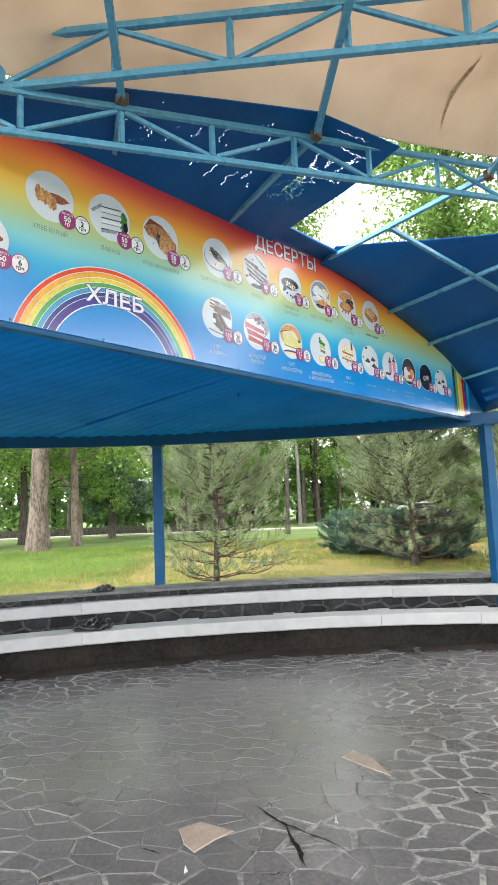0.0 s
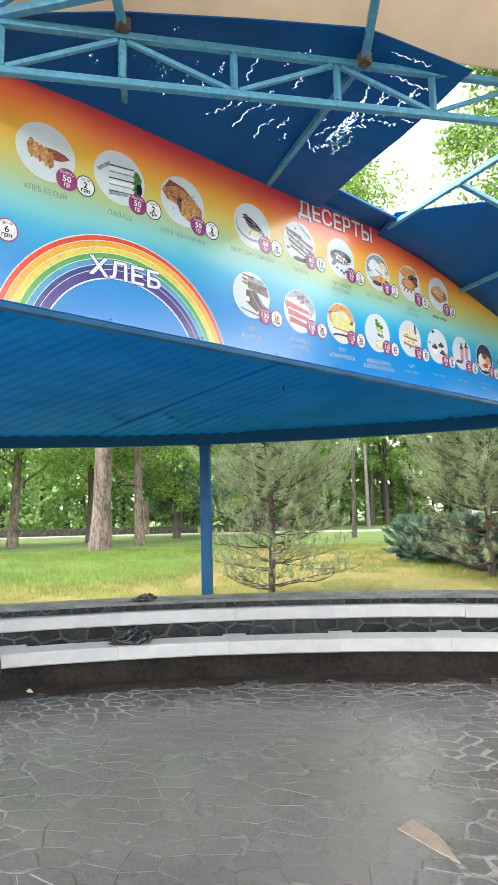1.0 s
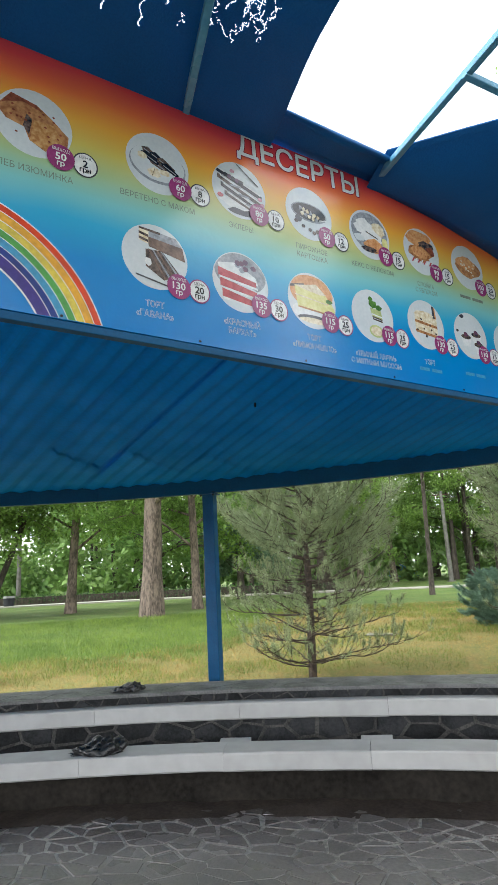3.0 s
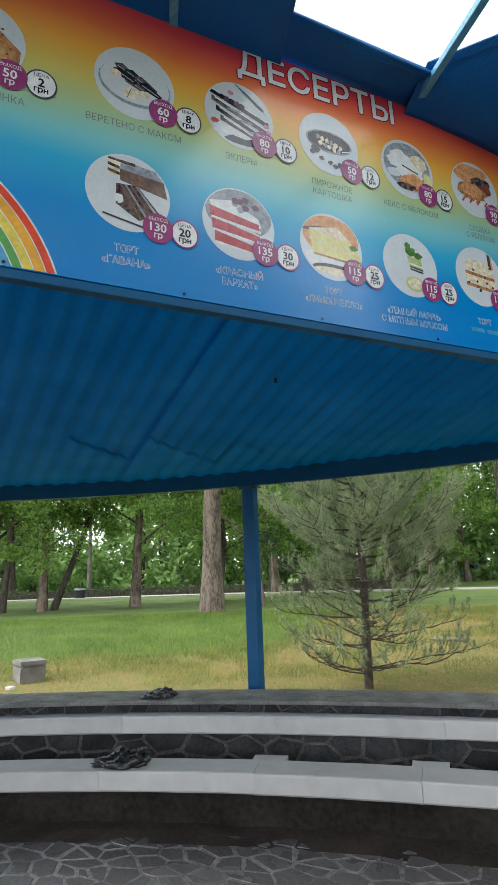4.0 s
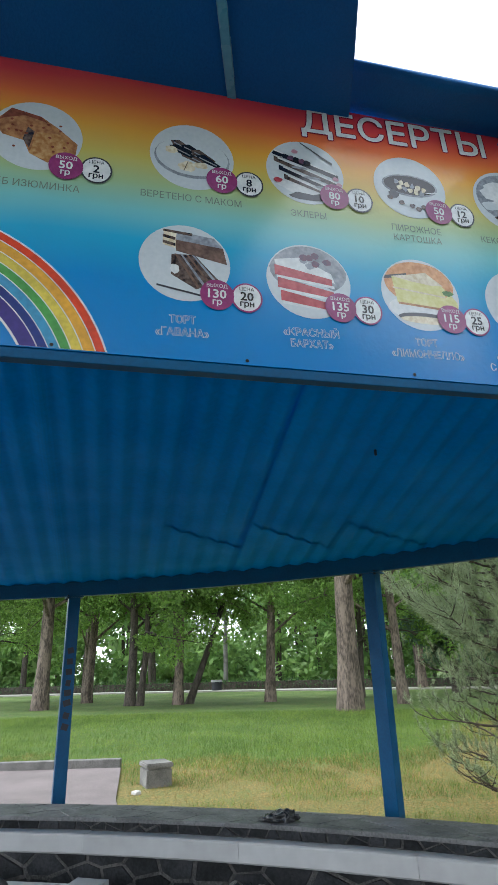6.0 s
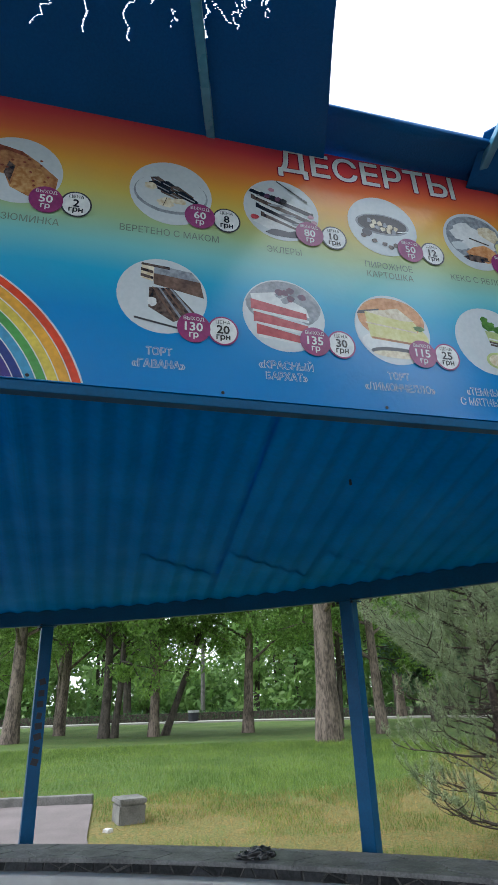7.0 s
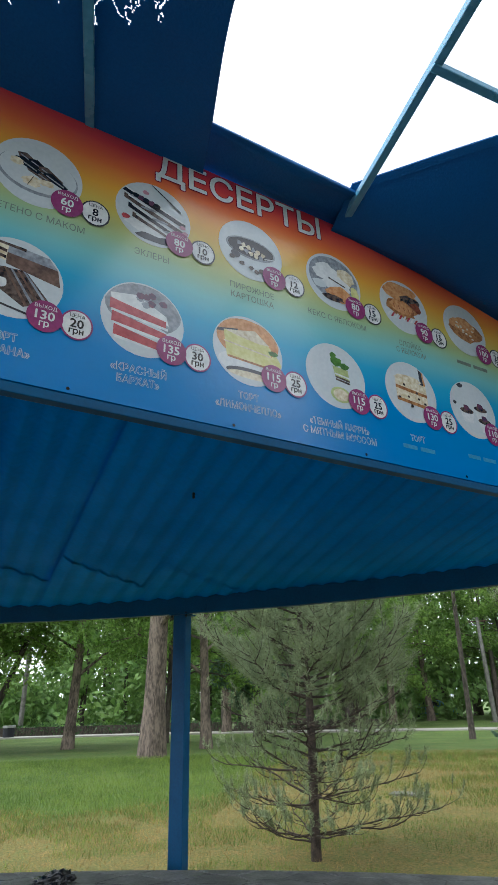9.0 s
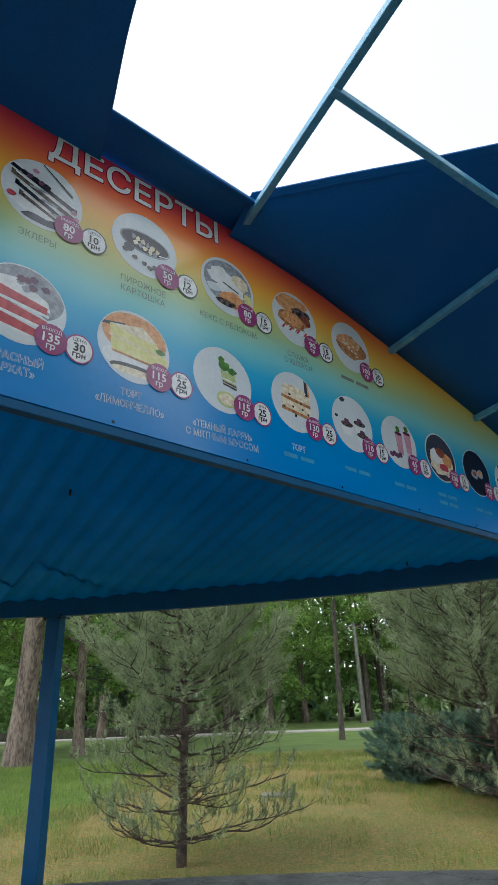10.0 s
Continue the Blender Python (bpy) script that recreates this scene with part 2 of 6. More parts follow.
def ground_material():
    """Meadow: green grass that gives way to straw near the seats and in patches."""
    m = mat("meadow", (0.105, 0.172, 0.026, 1), (0.056, 0.112, 0.016, 1), rough=0.95, scale=0.5, fine=30, amount=0.8, bump=0.7, dist=0.02)
    n, l = m.node_tree.nodes, m.node_tree.links
    bsdf = n["Principled BSDF"]
    geo = n.new("ShaderNodeNewGeometry")
    off = n.new("ShaderNodeVectorMath")
    off.operation = "DISTANCE"
    l.new(geo.outputs["Position"], off.inputs[0])
    off.inputs[1].default_value = (3.65, -2.42, 0.3)
    nz = n.new("ShaderNodeTexNoise")
    nz.inputs["Scale"].default_value, nz.inputs["Detail"].default_value = 0.55, 5
    l.new(geo.outputs["Position"], nz.inputs["Vector"])
    sepp = n.new("ShaderNodeSeparateXYZ")
    l.new(geo.outputs["Position"], sepp.inputs[0])
    side = n.new("ShaderNodeMapRange")
    side.inputs["From Min"].default_value, side.inputs["From Max"].default_value = 6.5, 10.5
    side.inputs["To Min"].default_value, side.inputs["To Max"].default_value = 0.0, 6.0
    l.new(sepp.outputs["Y"], side.inputs["Value"])
    lim = n.new("ShaderNodeMath")
    lim.operation = "SUBTRACT"
    l.new(off.outputs["Value"], lim.inputs[0])
    l.new(side.outputs[0], lim.inputs[1])
    wob = n.new("ShaderNodeMath")
    wob.operation = "MULTIPLY_ADD"
    wob.inputs[1].default_value = 2.8
    l.new(nz.outputs[0], wob.inputs[0])
    l.new(lim.outputs[0], wob.inputs[2])
    rg = n.new("ShaderNodeMapRange")
    rg.inputs["From Min"].default_value, rg.inputs["From Max"].default_value = 17.3, 18.3
    rg.inputs["To Min"].default_value, rg.inputs["To Max"].default_value = 0.54, 0.10
    l.new(wob.outputs[0], rg.inputs["Value"])
    fine = n.new("ShaderNodeTexNoise")
    fine.inputs["Scale"].default_value, fine.inputs["Detail"].default_value = 5, 6
    l.new(geo.outputs["Position"], fine.inputs["Vector"])
    fm = n.new("ShaderNodeMath")
    fm.operation = "MULTIPLY_ADD"
    fm.inputs[1].default_value = 0.9
    l.new(fine.outputs[0], fm.inputs[0])
    l.new(rg.outputs[0], fm.inputs[2])
    cl = n.new("ShaderNodeMapRange")
    cl.inputs["From Min"].default_value, cl.inputs["From Max"].default_value = 0.5, 1.2
    l.new(fm.outputs[0], cl.inputs["Value"])
    old = bsdf.inputs["Base Color"].links[0].from_socket
    mix = n.new("ShaderNodeMix")
    mix.data_type = "RGBA"
    l.new(cl.outputs[0], mix.inputs["Factor"])
    l.new(old, mix.inputs["A"])
    tuft = n.new("ShaderNodeTexNoise")
    tuft.inputs["Scale"].default_value, tuft.inputs["Detail"].default_value = 32, 8
    l.new(geo.outputs["Position"], tuft.inputs["Vector"])
    tr = n.new("ShaderNodeMapRange")
    tr.inputs["From Min"].default_value, tr.inputs["From Max"].default_value = 0.36, 0.64
    l.new(tuft.outputs[0], tr.inputs["Value"])
    straw = n.new("ShaderNodeMix")
    straw.data_type = "RGBA"
    l.new(tr.outputs[0], straw.inputs["Factor"])
    straw.inputs["A"].default_value, straw.inputs["B"].default_value = (0.10, 0.095, 0.022, 1), (0.30, 0.195, 0.062, 1)
    l.new(straw.outputs["Result"], mix.inputs["B"])
    l.new(mix.outputs["Result"], bsdf.inputs["Base Color"])
    return m


M_GROUND = ground_material()


def worn(m, to, most):
    """A worn, dust-polished patch in the middle of the floor where stones and joints fade into one grey."""
    n, l = m.node_tree.nodes, m.node_tree.links
    bsdf = n["Principled BSDF"]
    geo = n.new("ShaderNodeNewGeometry")
    off = n.new("ShaderNodeVectorMath")
    off.operation = "DISTANCE"
    off.inputs[1].default_value = (-3.2, 2.8, 0.0)
    l.new(geo.outputs["Position"], off.inputs[0])
    nz = n.new("ShaderNodeTexNoise")
    nz.inputs["Scale"].default_value, nz.inputs["Detail"].default_value = 1.7, 3
    l.new(geo.outputs["Position"], nz.inputs["Vector"])
    wob = n.new("ShaderNodeMath")
    wob.operation = "MULTIPLY_ADD"
    wob.inputs[1].default_value = 2.2
    l.new(nz.outputs[0], wob.inputs[0])
    l.new(off.outputs["Value"], wob.inputs[2])
    rg = n.new("ShaderNodeMapRange")
    rg.inputs["From Min"].default_value, rg.inputs["From Max"].default_value = 2.1, 2.75
    rg.inputs["To Min"].default_value, rg.inputs["To Max"].default_value = most, 0.0
    l.new(wob.outputs[0], rg.inputs["Value"])
    mix = n.new("ShaderNodeMix")
    mix.data_type = "RGBA"
    l.new(rg.outputs[0], mix.inputs["Factor"])
    l.new(bsdf.inputs["Base Color"].links[0].from_socket, mix.inputs["A"])
    mix.inputs["B"].default_value = to
    l.new(mix.outputs["Result"], bsdf.inputs["Base Color"])


for m in (M_SLATE, M_SLATE_REST):
    worn(m, (0.18, 0.168, 0.159, 1), 0.62)
worn(M_MORTAR, (0.19, 0.178, 0.165, 1), 0.78)

# ---------------------------------------------------------------- large structure
B = (3.65, -2.42)          # centre of the curved seats
R_SEAT, R_UP, R_CAP0, R_CAP1 = 10.56, 11.10, 11.20, 11.64
A0, A1 = 98.0, 178.0       # stretch of the seats, degrees


def lawn(x, y):
    """Height of the lawn above the paved floor: it climbs gently away from the seats."""
    r = math.hypot(x - B[0], y - B[1])
    return float(np.interp(r, [11.6, 14, 18, 24, 31, 45, 3000], [0.13, 0.20, 0.34, 0.49, 0.42, 0.40, 0.40]))


GZ = 0.40                  # level of the far lawn


def on_arc(r, a, z=0.0):
    return Vector((B[0] + r * math.cos(radians(a)), B[1] + r * math.sin(radians(a)), z))


# lawn: one sheet from the back of the seats to the horizon
rings = [11.6, 12, 12.6, 13.4, 14.5, 16, 18, 21, 25, 30, 38, 50, 75, 120, 250, 700, 2200]
gv, gf = [], []
NG = 180
for i, r in enumerate(rings):
    for k in range(NG):
        a = 2 * math.pi * k / NG
        x, y = B[0] + r * math.cos(a), B[1] + r * math.sin(a)
        lump = 0.04 * noise.noise((x * 0.25, y * 0.25, 1.3)) if 11.9 < r < 60 else 0.0
        gv.append((x, y, lawn(x, y) + lump))
for i in range(len(rings) - 1):
    for k in range(NG):
        gf.append((i * NG + k, i * NG + (k + 1) % NG, (i + 1) * NG + (k + 1) % NG, (i + 1) * NG + k))
ground = put("ground", mesh_from("ground", gv, gf, True), M_GROUND)
tagged(ground, "park lawn of green grass with dry straw patches", "lawn", kind="structure")

# paved floor bed
fv, ff = sweep([(0.02, -0.12), (10.9, -0.12), (10.9, 0.0), (0.02, 0.0)], 0, 360, 96, B)
floor = put("floor", mesh_from("floor", fv, ff), M_MORTAR)
tagged(floor, "crazy-paved floor of dark slate pieces in grey mortar", "floor", kind="structure")

# the rest of the ring round the sunken floor, plain
wv, wf = sweep([(11.15, -0.1), (11.62, -0.1), (11.62, 0.20), (11.15, 0.20)], A1, A0 + 360, 100, B)
tagged(put("wall_ring", mesh_from("wall_ring", wv, wf), M_CONCRETE), "plain low concrete retaining wall round the sunken floor", "wall", kind="structure")
# strip of swept earth against the seats
dv, df = sweep([(10.46, -0.01), (10.9, -0.01), (10.9, 0.022), (10.58, 0.013), (10.42, 0.004)], A0, A1, 90, B, 0.012, 5)
tagged(put("dirt_strip", mesh_from("dirt_strip", dv, df), M_DIRT), "strip of brown dust along the foot of the seats", "dirt", kind="structure")

# front riser under the lower seat, shade in its colour, and the stone wall between the seats
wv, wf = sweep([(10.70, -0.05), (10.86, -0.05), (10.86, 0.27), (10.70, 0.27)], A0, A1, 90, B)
tagged(put("wall_seat_foot", mesh_from("wall_seat_foot", wv, wf), M_RISER), "dirty concrete riser under the lower seat, darkened with the seat's shade", "wall", kind="structure")
wv, wf = sweep([(11.15, -0.05), (11.6, -0.05), (11.6, 0.632), (11.235, 0.632), (11.235, 0.50), (11.15, 0.50)], A0, A1, 100, B)
wall_stone = put("wall_stone", mesh_from("wall_stone", wv, wf), M_WALLMORTAR)
tagged(wall_stone, "low curved wall of dark rubble stone behind the seats", "wall", kind="structure")
# gap floor takes the riser's colour, with the shade painted in
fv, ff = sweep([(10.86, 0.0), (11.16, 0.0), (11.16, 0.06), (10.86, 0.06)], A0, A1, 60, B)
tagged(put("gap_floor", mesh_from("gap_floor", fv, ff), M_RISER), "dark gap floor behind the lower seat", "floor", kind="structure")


# seats: slabs end to end, on supports
def slab_section(r0, r1, z0, z1, c=0.012):
    return [(r0, z0 + c), (r0 + c, z0), (r1 - c, z0), (r1, z0 + c), (r1, z1 - c), (r1 - c, z1), (r0 + c * 1.2, z1), (r0 + c * 0.3, z1 - c * 0.4), (r0, z1 - c * 1.2)]


bench_low = thing("curved_bench", "lower curved bench of white painted concrete slabs", "bench", "tiers of seats", at=on_arc(R_SEAT, 142.95))
bench_up = thing("curved_bench", "upper curved seat edge of white painted concrete slabs", "bench", "tiers of seats", at=on_arc(R_UP, 142.6))
rnd = random.Random(3)


def seat_row(bench, r0, r1, z0, z1, first, step, name):
    inv = Matrix.Translation(bench.location).inverted()
    a = first - step * 8
    while a < A1 - 1:
        if a > A0:
            dz, dr = rnd.uniform(-0.004, 0.004), rnd.uniform(-0.006, 0.006)
            v, f = sweep(slab_section(r0 + dr, r1 + dr, z0 + dz, z1 + dz), a + 0.007, a + step - 0.007, 6, B, 0.0012, int(a * 10))
            ob = put(name, mesh_from(name, [inv @ Vector(p) for p in v], f), M_WHITE, bench)
        a += step


seat_row(bench_low, R_SEAT, 10.85, 0.237, 0.362, 142.95, 5.55, "slab")
seat_row(bench_up, R_UP, 11.232, 0.452, 0.577, 142.6, 6.0, "slab")
inv = Matrix.Translation(bench_low.location).inverted()
for k in range(-6, 7):
    a = 142.95 + 5.55 * k
    v, f = sweep(slab_section(10.80, 10.99, 0.262, 0.354, 0.006), a - 0.85, a + 0.35, 3, B, 0.002, k + 40)
    put("support", mesh_from("support", [inv @ Vector(p) for p in v], f), M_WHITE, bench_low, "whitewashed concrete support block")

# ---- roof over the seats
E_C, E_R = (0.408, -1.524), 8.87     # outer edge of the low roof
X0 = -2.785                          # plane of the menu board
FAN = (1.7, 2.47)
Z_IN, Z_OUT = 2.492, 2.50


def edge_hit(th):
    """Distance from FAN to the roof's outer edge in direction th."""
    dx, dy = math.cos(th), math.sin(th)
    ox, oy = FAN[0] - E_C[0], FAN[1] - E_C[1]
    b = ox * dx + oy * dy
    c = ox * ox + oy * oy - E_R * E_R
    return -b + math.sqrt(b * b - c)


low_roof = thing("low_roof", "low roof of blue painted corrugated sheets", "roof", kind="structure", at=(-5.0, 4.0, 2.5))
inv = Matrix.Translation(low_roof.location).inverted()


def corrugated(th0, th1, lift, outer, reach=7.6, period=0.0192, amp=0.0082):
    """A fanned sheet: the inner one runs out from the board, the outer one laps under its end with a slanting edge and runs on to the beam."""
    n = max(8, int((th1 - th0) / period * 10))
    rows = 9
    verts, faces = [], []
    for i in range(n + 1):
        th = th0 + (th1 - th0) * i / n
        r_in = (X0 - 0.012 - FAN[0]) / math.cos(th)
        r_out = edge_hit(th) + 0.05
        end = min(r_out, reach - 0.95 * i / n)
        ra, rb = (min(end, r_out - 0.02), r_out) if outer else (r_in, min(end + 0.35, r_out))
        wave = amp * (math.cos(2 * math.pi * th / period) + 0.12 * math.cos(6 * math.pi * th / period))
        for j in range(rows):
            r = ra + (rb - ra) * j / (rows - 1)
            s = (r - r_in) / max(r_out - r_in, 0.1)
            sag = 0.007 * noise.noise((th * 9, s * 3, 0.7))
            verts.append(inv @ Vector((FAN[0] + r * math.cos(th), FAN[1] + r * math.sin(th), Z_IN + (Z_OUT - Z_IN + 0.015) * s + wave + lift + sag)))
    for i in range(n):
        for j in range(rows - 1):
            faces.append((i * rows + j, (i + 1) * rows + j, (i + 1) * rows + j + 1, i * rows + j + 1))
    return mesh_from("corrugated_sheet", verts, faces, True)


STEP = 0.0925
for k in range(-8, 7):
    th = radians(177.8) + STEP * k
    up = 0.026 if k == -1 else 0.016
    lapped = k in (-3, -2, -1)
    put("corrugated_sheet", corrugated(th - 0.006, th + STEP + 0.006, up, False, 7.6 if lapped else 20.0), M_BLUE_SHEET, low_roof)
    if lapped:
        put("corrugated_sheet", corrugated(th - 0.006, th + STEP + 0.006, up - 0.010, True), M_BLUE_SHEET, low_roof)
for x, y in ((-3.5, 3.54), (-3.6, 6.02)):
    bar_part("bolt", inv @ Vector((x, y, 2.487)), inv @ Vector((x, y, 2.515)), 0.011, M_BOLT, low_roof, bevel=0.004, up=(0, 1, 0))

# edge beam, in straight lengths on the arc
edge_beam = thing("edge_beam", "blue painted steel edge beam on the posts", "beam", kind="structure", at=(-6.05, 4.6, 2.4))
inv = Matrix.Translation(edge_beam.location).inverted()
angs = [108.0 + 4.5 * i for i in range(20)]
for a, b in zip(angs, angs[1:]):
    bm = bmesh.new()
    p = Vector((E_C[0] + E_R * math.cos(radians(a)), E_C[1] + E_R * math.sin(radians(a)), 2.463))
    q = Vector((E_C[0] + E_R * math.cos(radians(b)), E_C[1] + E_R * math.sin(radians(b)), 2.463))
    bar(bm, inv @ p, inv @ q, 0.06, 0.146, 0.004)
    part("beam_length", bm, M_BLUE, edge_beam)


def post(x, y, turn, label, top=2.392, marks=False):
    t = thing("steel_post", label, "post", "posts of the low roof", at=(x, y, 0.0))
    t.rotation_euler = (0, 0, radians(turn))
    bar_part("shaft", (0, 0, 0), (0, 0, top), 0.115, M_BLUE, t, bevel=0.008, up=(0, 1, 0))
    bar_part("top_plate", (0, 0, top - 0.012), (0, 0, top - 0.002), 0.17, M_BLUE, t, bevel=0.002, up=(0, 1, 0))
    bar_part("base_plate", (0, 0, 0.0), (0, 0, 0.16), 0.2, M_RUST, t, bevel=0.004, up=(0, 1, 0))
    for sx in (-1, 1):
        bar_part("bolt", (sx * 0.065, -0.065, top - 0.03), (sx * 0.065, -0.065, top + 0.01), 0.018, M_BOLT, t, bevel=0.003, up=(0, 1, 0))
    if marks:
        r2 = random.Random(11)
        for i in range(8):
            z = 1.86 - i * 0.095
            bm = bmesh.new()
            bar(bm, (0.0585, r2.uniform(-0.032, -0.02), z), (0.0585, r2.uniform(0.02, 0.035), z + r2.uniform(-0.02, 0.02)), 0.002, 0.055)
            part("ink_bar", bm, M_INK, t, "black marker scrawl")
    return t


post(-6.05, 4.60, 40, "blue painted square steel post behind the wall")
post(-7.73, 2.06, 10, "blue painted steel post with black scrawl", marks=True)
post(-2.67, 6.80, 60, "blue painted steel post at the board's end")

# ---------------------------------------------------------------- menu board
Z0, ZT = 2.475, 3.585


def board_top(y):
    ys = [-3.0, -1.6, -0.4, 0.4, 1.2, 1.6, 4.0, 4.4, 4.9, 5.55, 6.15, 6.7, 7.12]
    zs = [2.9, 3.0, 3.3, 3.45, 3.56, ZT, ZT, 3.55, 3.455, 3.32, 3.165, 2.92, 2.62]
    return float(np.interp(y, ys, zs))


def board_material():
    m = mat("printed_rainbow_vinyl", (1, 1, 1, 1), spec=1.0, rough=0.2, scale=1.5, fine=40, amount=0.4, bump=0.08, dist=0.01, rough_var=0.06)
    n, l = m.node_tree.nodes, m.node_tree.links
    geo = n.new("ShaderNodeNewGeometry")
    sep = n.new("ShaderNodeSeparateXYZ")
    l.new(geo.outputs["Position"], sep.inputs[0])
    nz = n.new("ShaderNodeTexNoise")
    nz.inputs["Scale"].default_value, nz.inputs["Detail"].default_value = 1.1, 2
    l.new(geo.outputs["Position"], nz.inputs["Vector"])
    wob = n.new("ShaderNodeMath")
    wob.operation = "MULTIPLY_ADD"
    wob.inputs[1].default_value = 0.16
    l.new(nz.outputs[0], wob.inputs[0])
    l.new(sep.outputs["Z"], wob.inputs[2])
    mr = n.new("ShaderNodeMapRange")
    mr.inputs["From Min"].default_value, mr.inputs["From Max"].default_value = Z0 + 0.08, ZT + 0.08
    l.new(wob.outputs[0], mr.inputs["Value"])
    ramp = n.new("ShaderNodeValToRGB")
    stops = [(0.0, (2, 114, 184)), (0.22, (6, 124, 190)), (0.36, (48, 156, 196)), (0.46, (116, 182, 186)), (0.55, (150, 178, 136)), (0.65, (188, 176, 88)),
             (0.75, (214, 158, 54)), (0.85, (212, 108, 54)), (0.94, (204, 64, 66)), (1.0, (188, 50, 68))]
    e = ramp.color_ramp.elements
    while len(e) < len(stops):
        e.new(0.5)
    for k, (p, c) in enumerate(stops):
        e[k].position, e[k].color = p, lin(*c)
    l.new(mr.outputs[0], ramp.inputs[0])
    l.new(ramp.outputs[0], n["Principled BSDF"].inputs["Base Color"])
    return m


def ink(name, c, rough=0.2, c2=None, scale=14):
    a = lin(*[v * 0.94 for v in c])
    b = lin(*[v * 0.94 for v in (c2 or [q * 0.86 for q in c])])
    return mat("print_" + name, a, b, rough=rough, scale=scale, fine=70, amount=0.6, bump=0, spec=1.0, rough_var=0.06)


M_BOARD = board_material()
INK = {
    "white": ink("white", (228, 232, 234), c2=(206, 211, 216), scale=26), "plate": ink("plate", (205, 214, 220), c2=(194, 204, 212), scale=5), "taupe": ink("taupe", (128, 104, 92), c2=(88, 70, 62), scale=30), "shade": ink("shade", (160, 168, 178), c2=(118, 124, 134), scale=34),
    "plum": ink("plum", (150, 62, 120)), "plum_dark": ink("plum_dark", (105, 38, 78)), "black": ink("black", (30, 30, 34)), "choc": ink("choc", (48, 36, 34), c2=(112, 98, 92), scale=62),
    "cream": ink("cream", (236, 230, 208), c2=(196, 180, 148), scale=48), "red": ink("red", (188, 82, 90), c2=(160, 58, 68), scale=40), "crust": ink("crust", (190, 140, 92), c2=(140, 92, 58), scale=40),
    "lemon": ink("lemon", (222, 220, 158), c2=(200, 196, 120), scale=30), "green": ink("green", (92, 140, 60), c2=(50, 95, 40)), "lime": ink("lime", (190, 205, 140)), "berry": ink("berry", (70, 60, 90), c2=(120, 70, 90), scale=50),
    "orange": ink("orange", (222, 170, 118), c2=(186, 126, 78), scale=36), "crimson": ink("crimson", (150, 25, 60)), "grey": ink("grey", (126, 140, 130)), "bread": ink("bread", (200, 160, 105), c2=(165, 115, 65), scale=35),
    "ham": ink("ham", (150, 85, 62), c2=(110, 60, 44), scale=40), "rb_red": ink("rb_red", (222, 72, 42)), "rb_orange": ink("rb_orange", (235, 175, 62)), "rb_yellow": ink("rb_yellow", (228, 208, 88)),
    "rb_green": ink("rb_green", (86, 168, 88)), "rb_sky": ink("rb_sky", (72, 158, 205)), "rb_blue": ink("rb_blue", (36, 62, 138)), "rb_violet": ink("rb_violet", (62, 58, 140)), "base_blue": ink("base_blue", (4, 128, 196)),
    "pink": ink("pink", (205, 150, 170)), "slate": ink("slate", (70, 72, 80)),
}
BOARD_M = Matrix(((0, 0, 1, X0), (1, 0, 0, 0), (0, 1, 0, 0), (0, 0, 0, 1)))   # board (y, z, out) to world

menu = thing("menu_board", "rainbow-coloured printed menu banner of breads and desserts", "banner", at=(X0, 2.7, Z0))
MENU_INV = Matrix.Translation(menu.location).inverted()


def flat(name, polys, depth, parent, label="", thick=0.0):
    """Flat printed shapes: polys are (points (y, z), ink name); depth in front of the board."""
    verts, faces, idx, mats = [], [], [], []
    for pts, key in polys:
        if key not in mats:
            mats.append(key)
    for q, (pts, key) in enumerate(polys):
        o = len(verts)
        d = depth + 0.00022 * q
        verts += [MENU_INV @ (BOARD_M @ Vector((p[0], p[1], d))) for p in pts]
        faces.append(tuple(range(o, o + len(pts))))
        idx.append(mats.index(key))
    me = mesh_from(name, verts, faces)
    ob = put(name, me, [INK[k] for k in mats], None, label)
    me.polygons.foreach_set("material_index", idx)
    ob.parent = parent
    return ob


def disc(cy, cz, ry, rz=None, n=36, a0=0, a1=360):
    rz = rz or ry
    return [(cy + ry * math.cos(radians(a0 + (a1 - a0) * i / n)), cz + rz * math.sin(radians(a0 + (a1 - a0) * i / n))) for i in range(n if a1 - a0 >= 360 else n + 1)]


# board sheet with a slim frame
bv, bf = [], []
NB = 110
for i in range(NB + 1):
    y = -2.6 + (6.69 + 2.6) * i / NB
    t = board_top(y) + 0.006 * math.sin(y * 7) * (1 if y > 4 else 0.5)
    for z in (Z0, Z0 + (t - Z0) * 0.33, Z0 + (t - Z0) * 0.66, t):
        bv.append(MENU_INV @ Vector((X0, y, z)))
    for z in (t, Z0):
        bv.append(MENU_INV @ Vector((X0 - 0.012, y, z)))
for i in range(NB):
    for j in range(6):
        bf.append((i * 6 + j, i * 6 + (j + 1) % 6, (i + 1) * 6 + (j + 1) % 6, (i + 1) * 6 + j))
bf.append(tuple(range(6)))
bf.append(tuple(NB * 6 + j for j in range(6))[::-1])
me = mesh_from("sheet", bv, bf)
put("sheet", me, M_BOARD, menu)
bar_part("frame_rail", MENU_INV @ Vector((X0 - 0.02, -2.6, Z0 - 0.017)), MENU_INV @ Vector((X0 - 0.02, 7.1, Z0 - 0.017)), 0.036, M_BLUE, menu, h=0.032)
bm = bmesh.new()
vs = [bm.verts.new(MENU_INV @ Vector((X0 - 0.004 - d, y, z))) for d in (0, 0.02) for y, z in ((6.692, Z0 + 0.01), (7.14, Z0 + 0.01), (7.14, 2.60), (6.692, 2.92))]
bm.faces.new(vs[:4])
bm.faces.new(vs[4:])
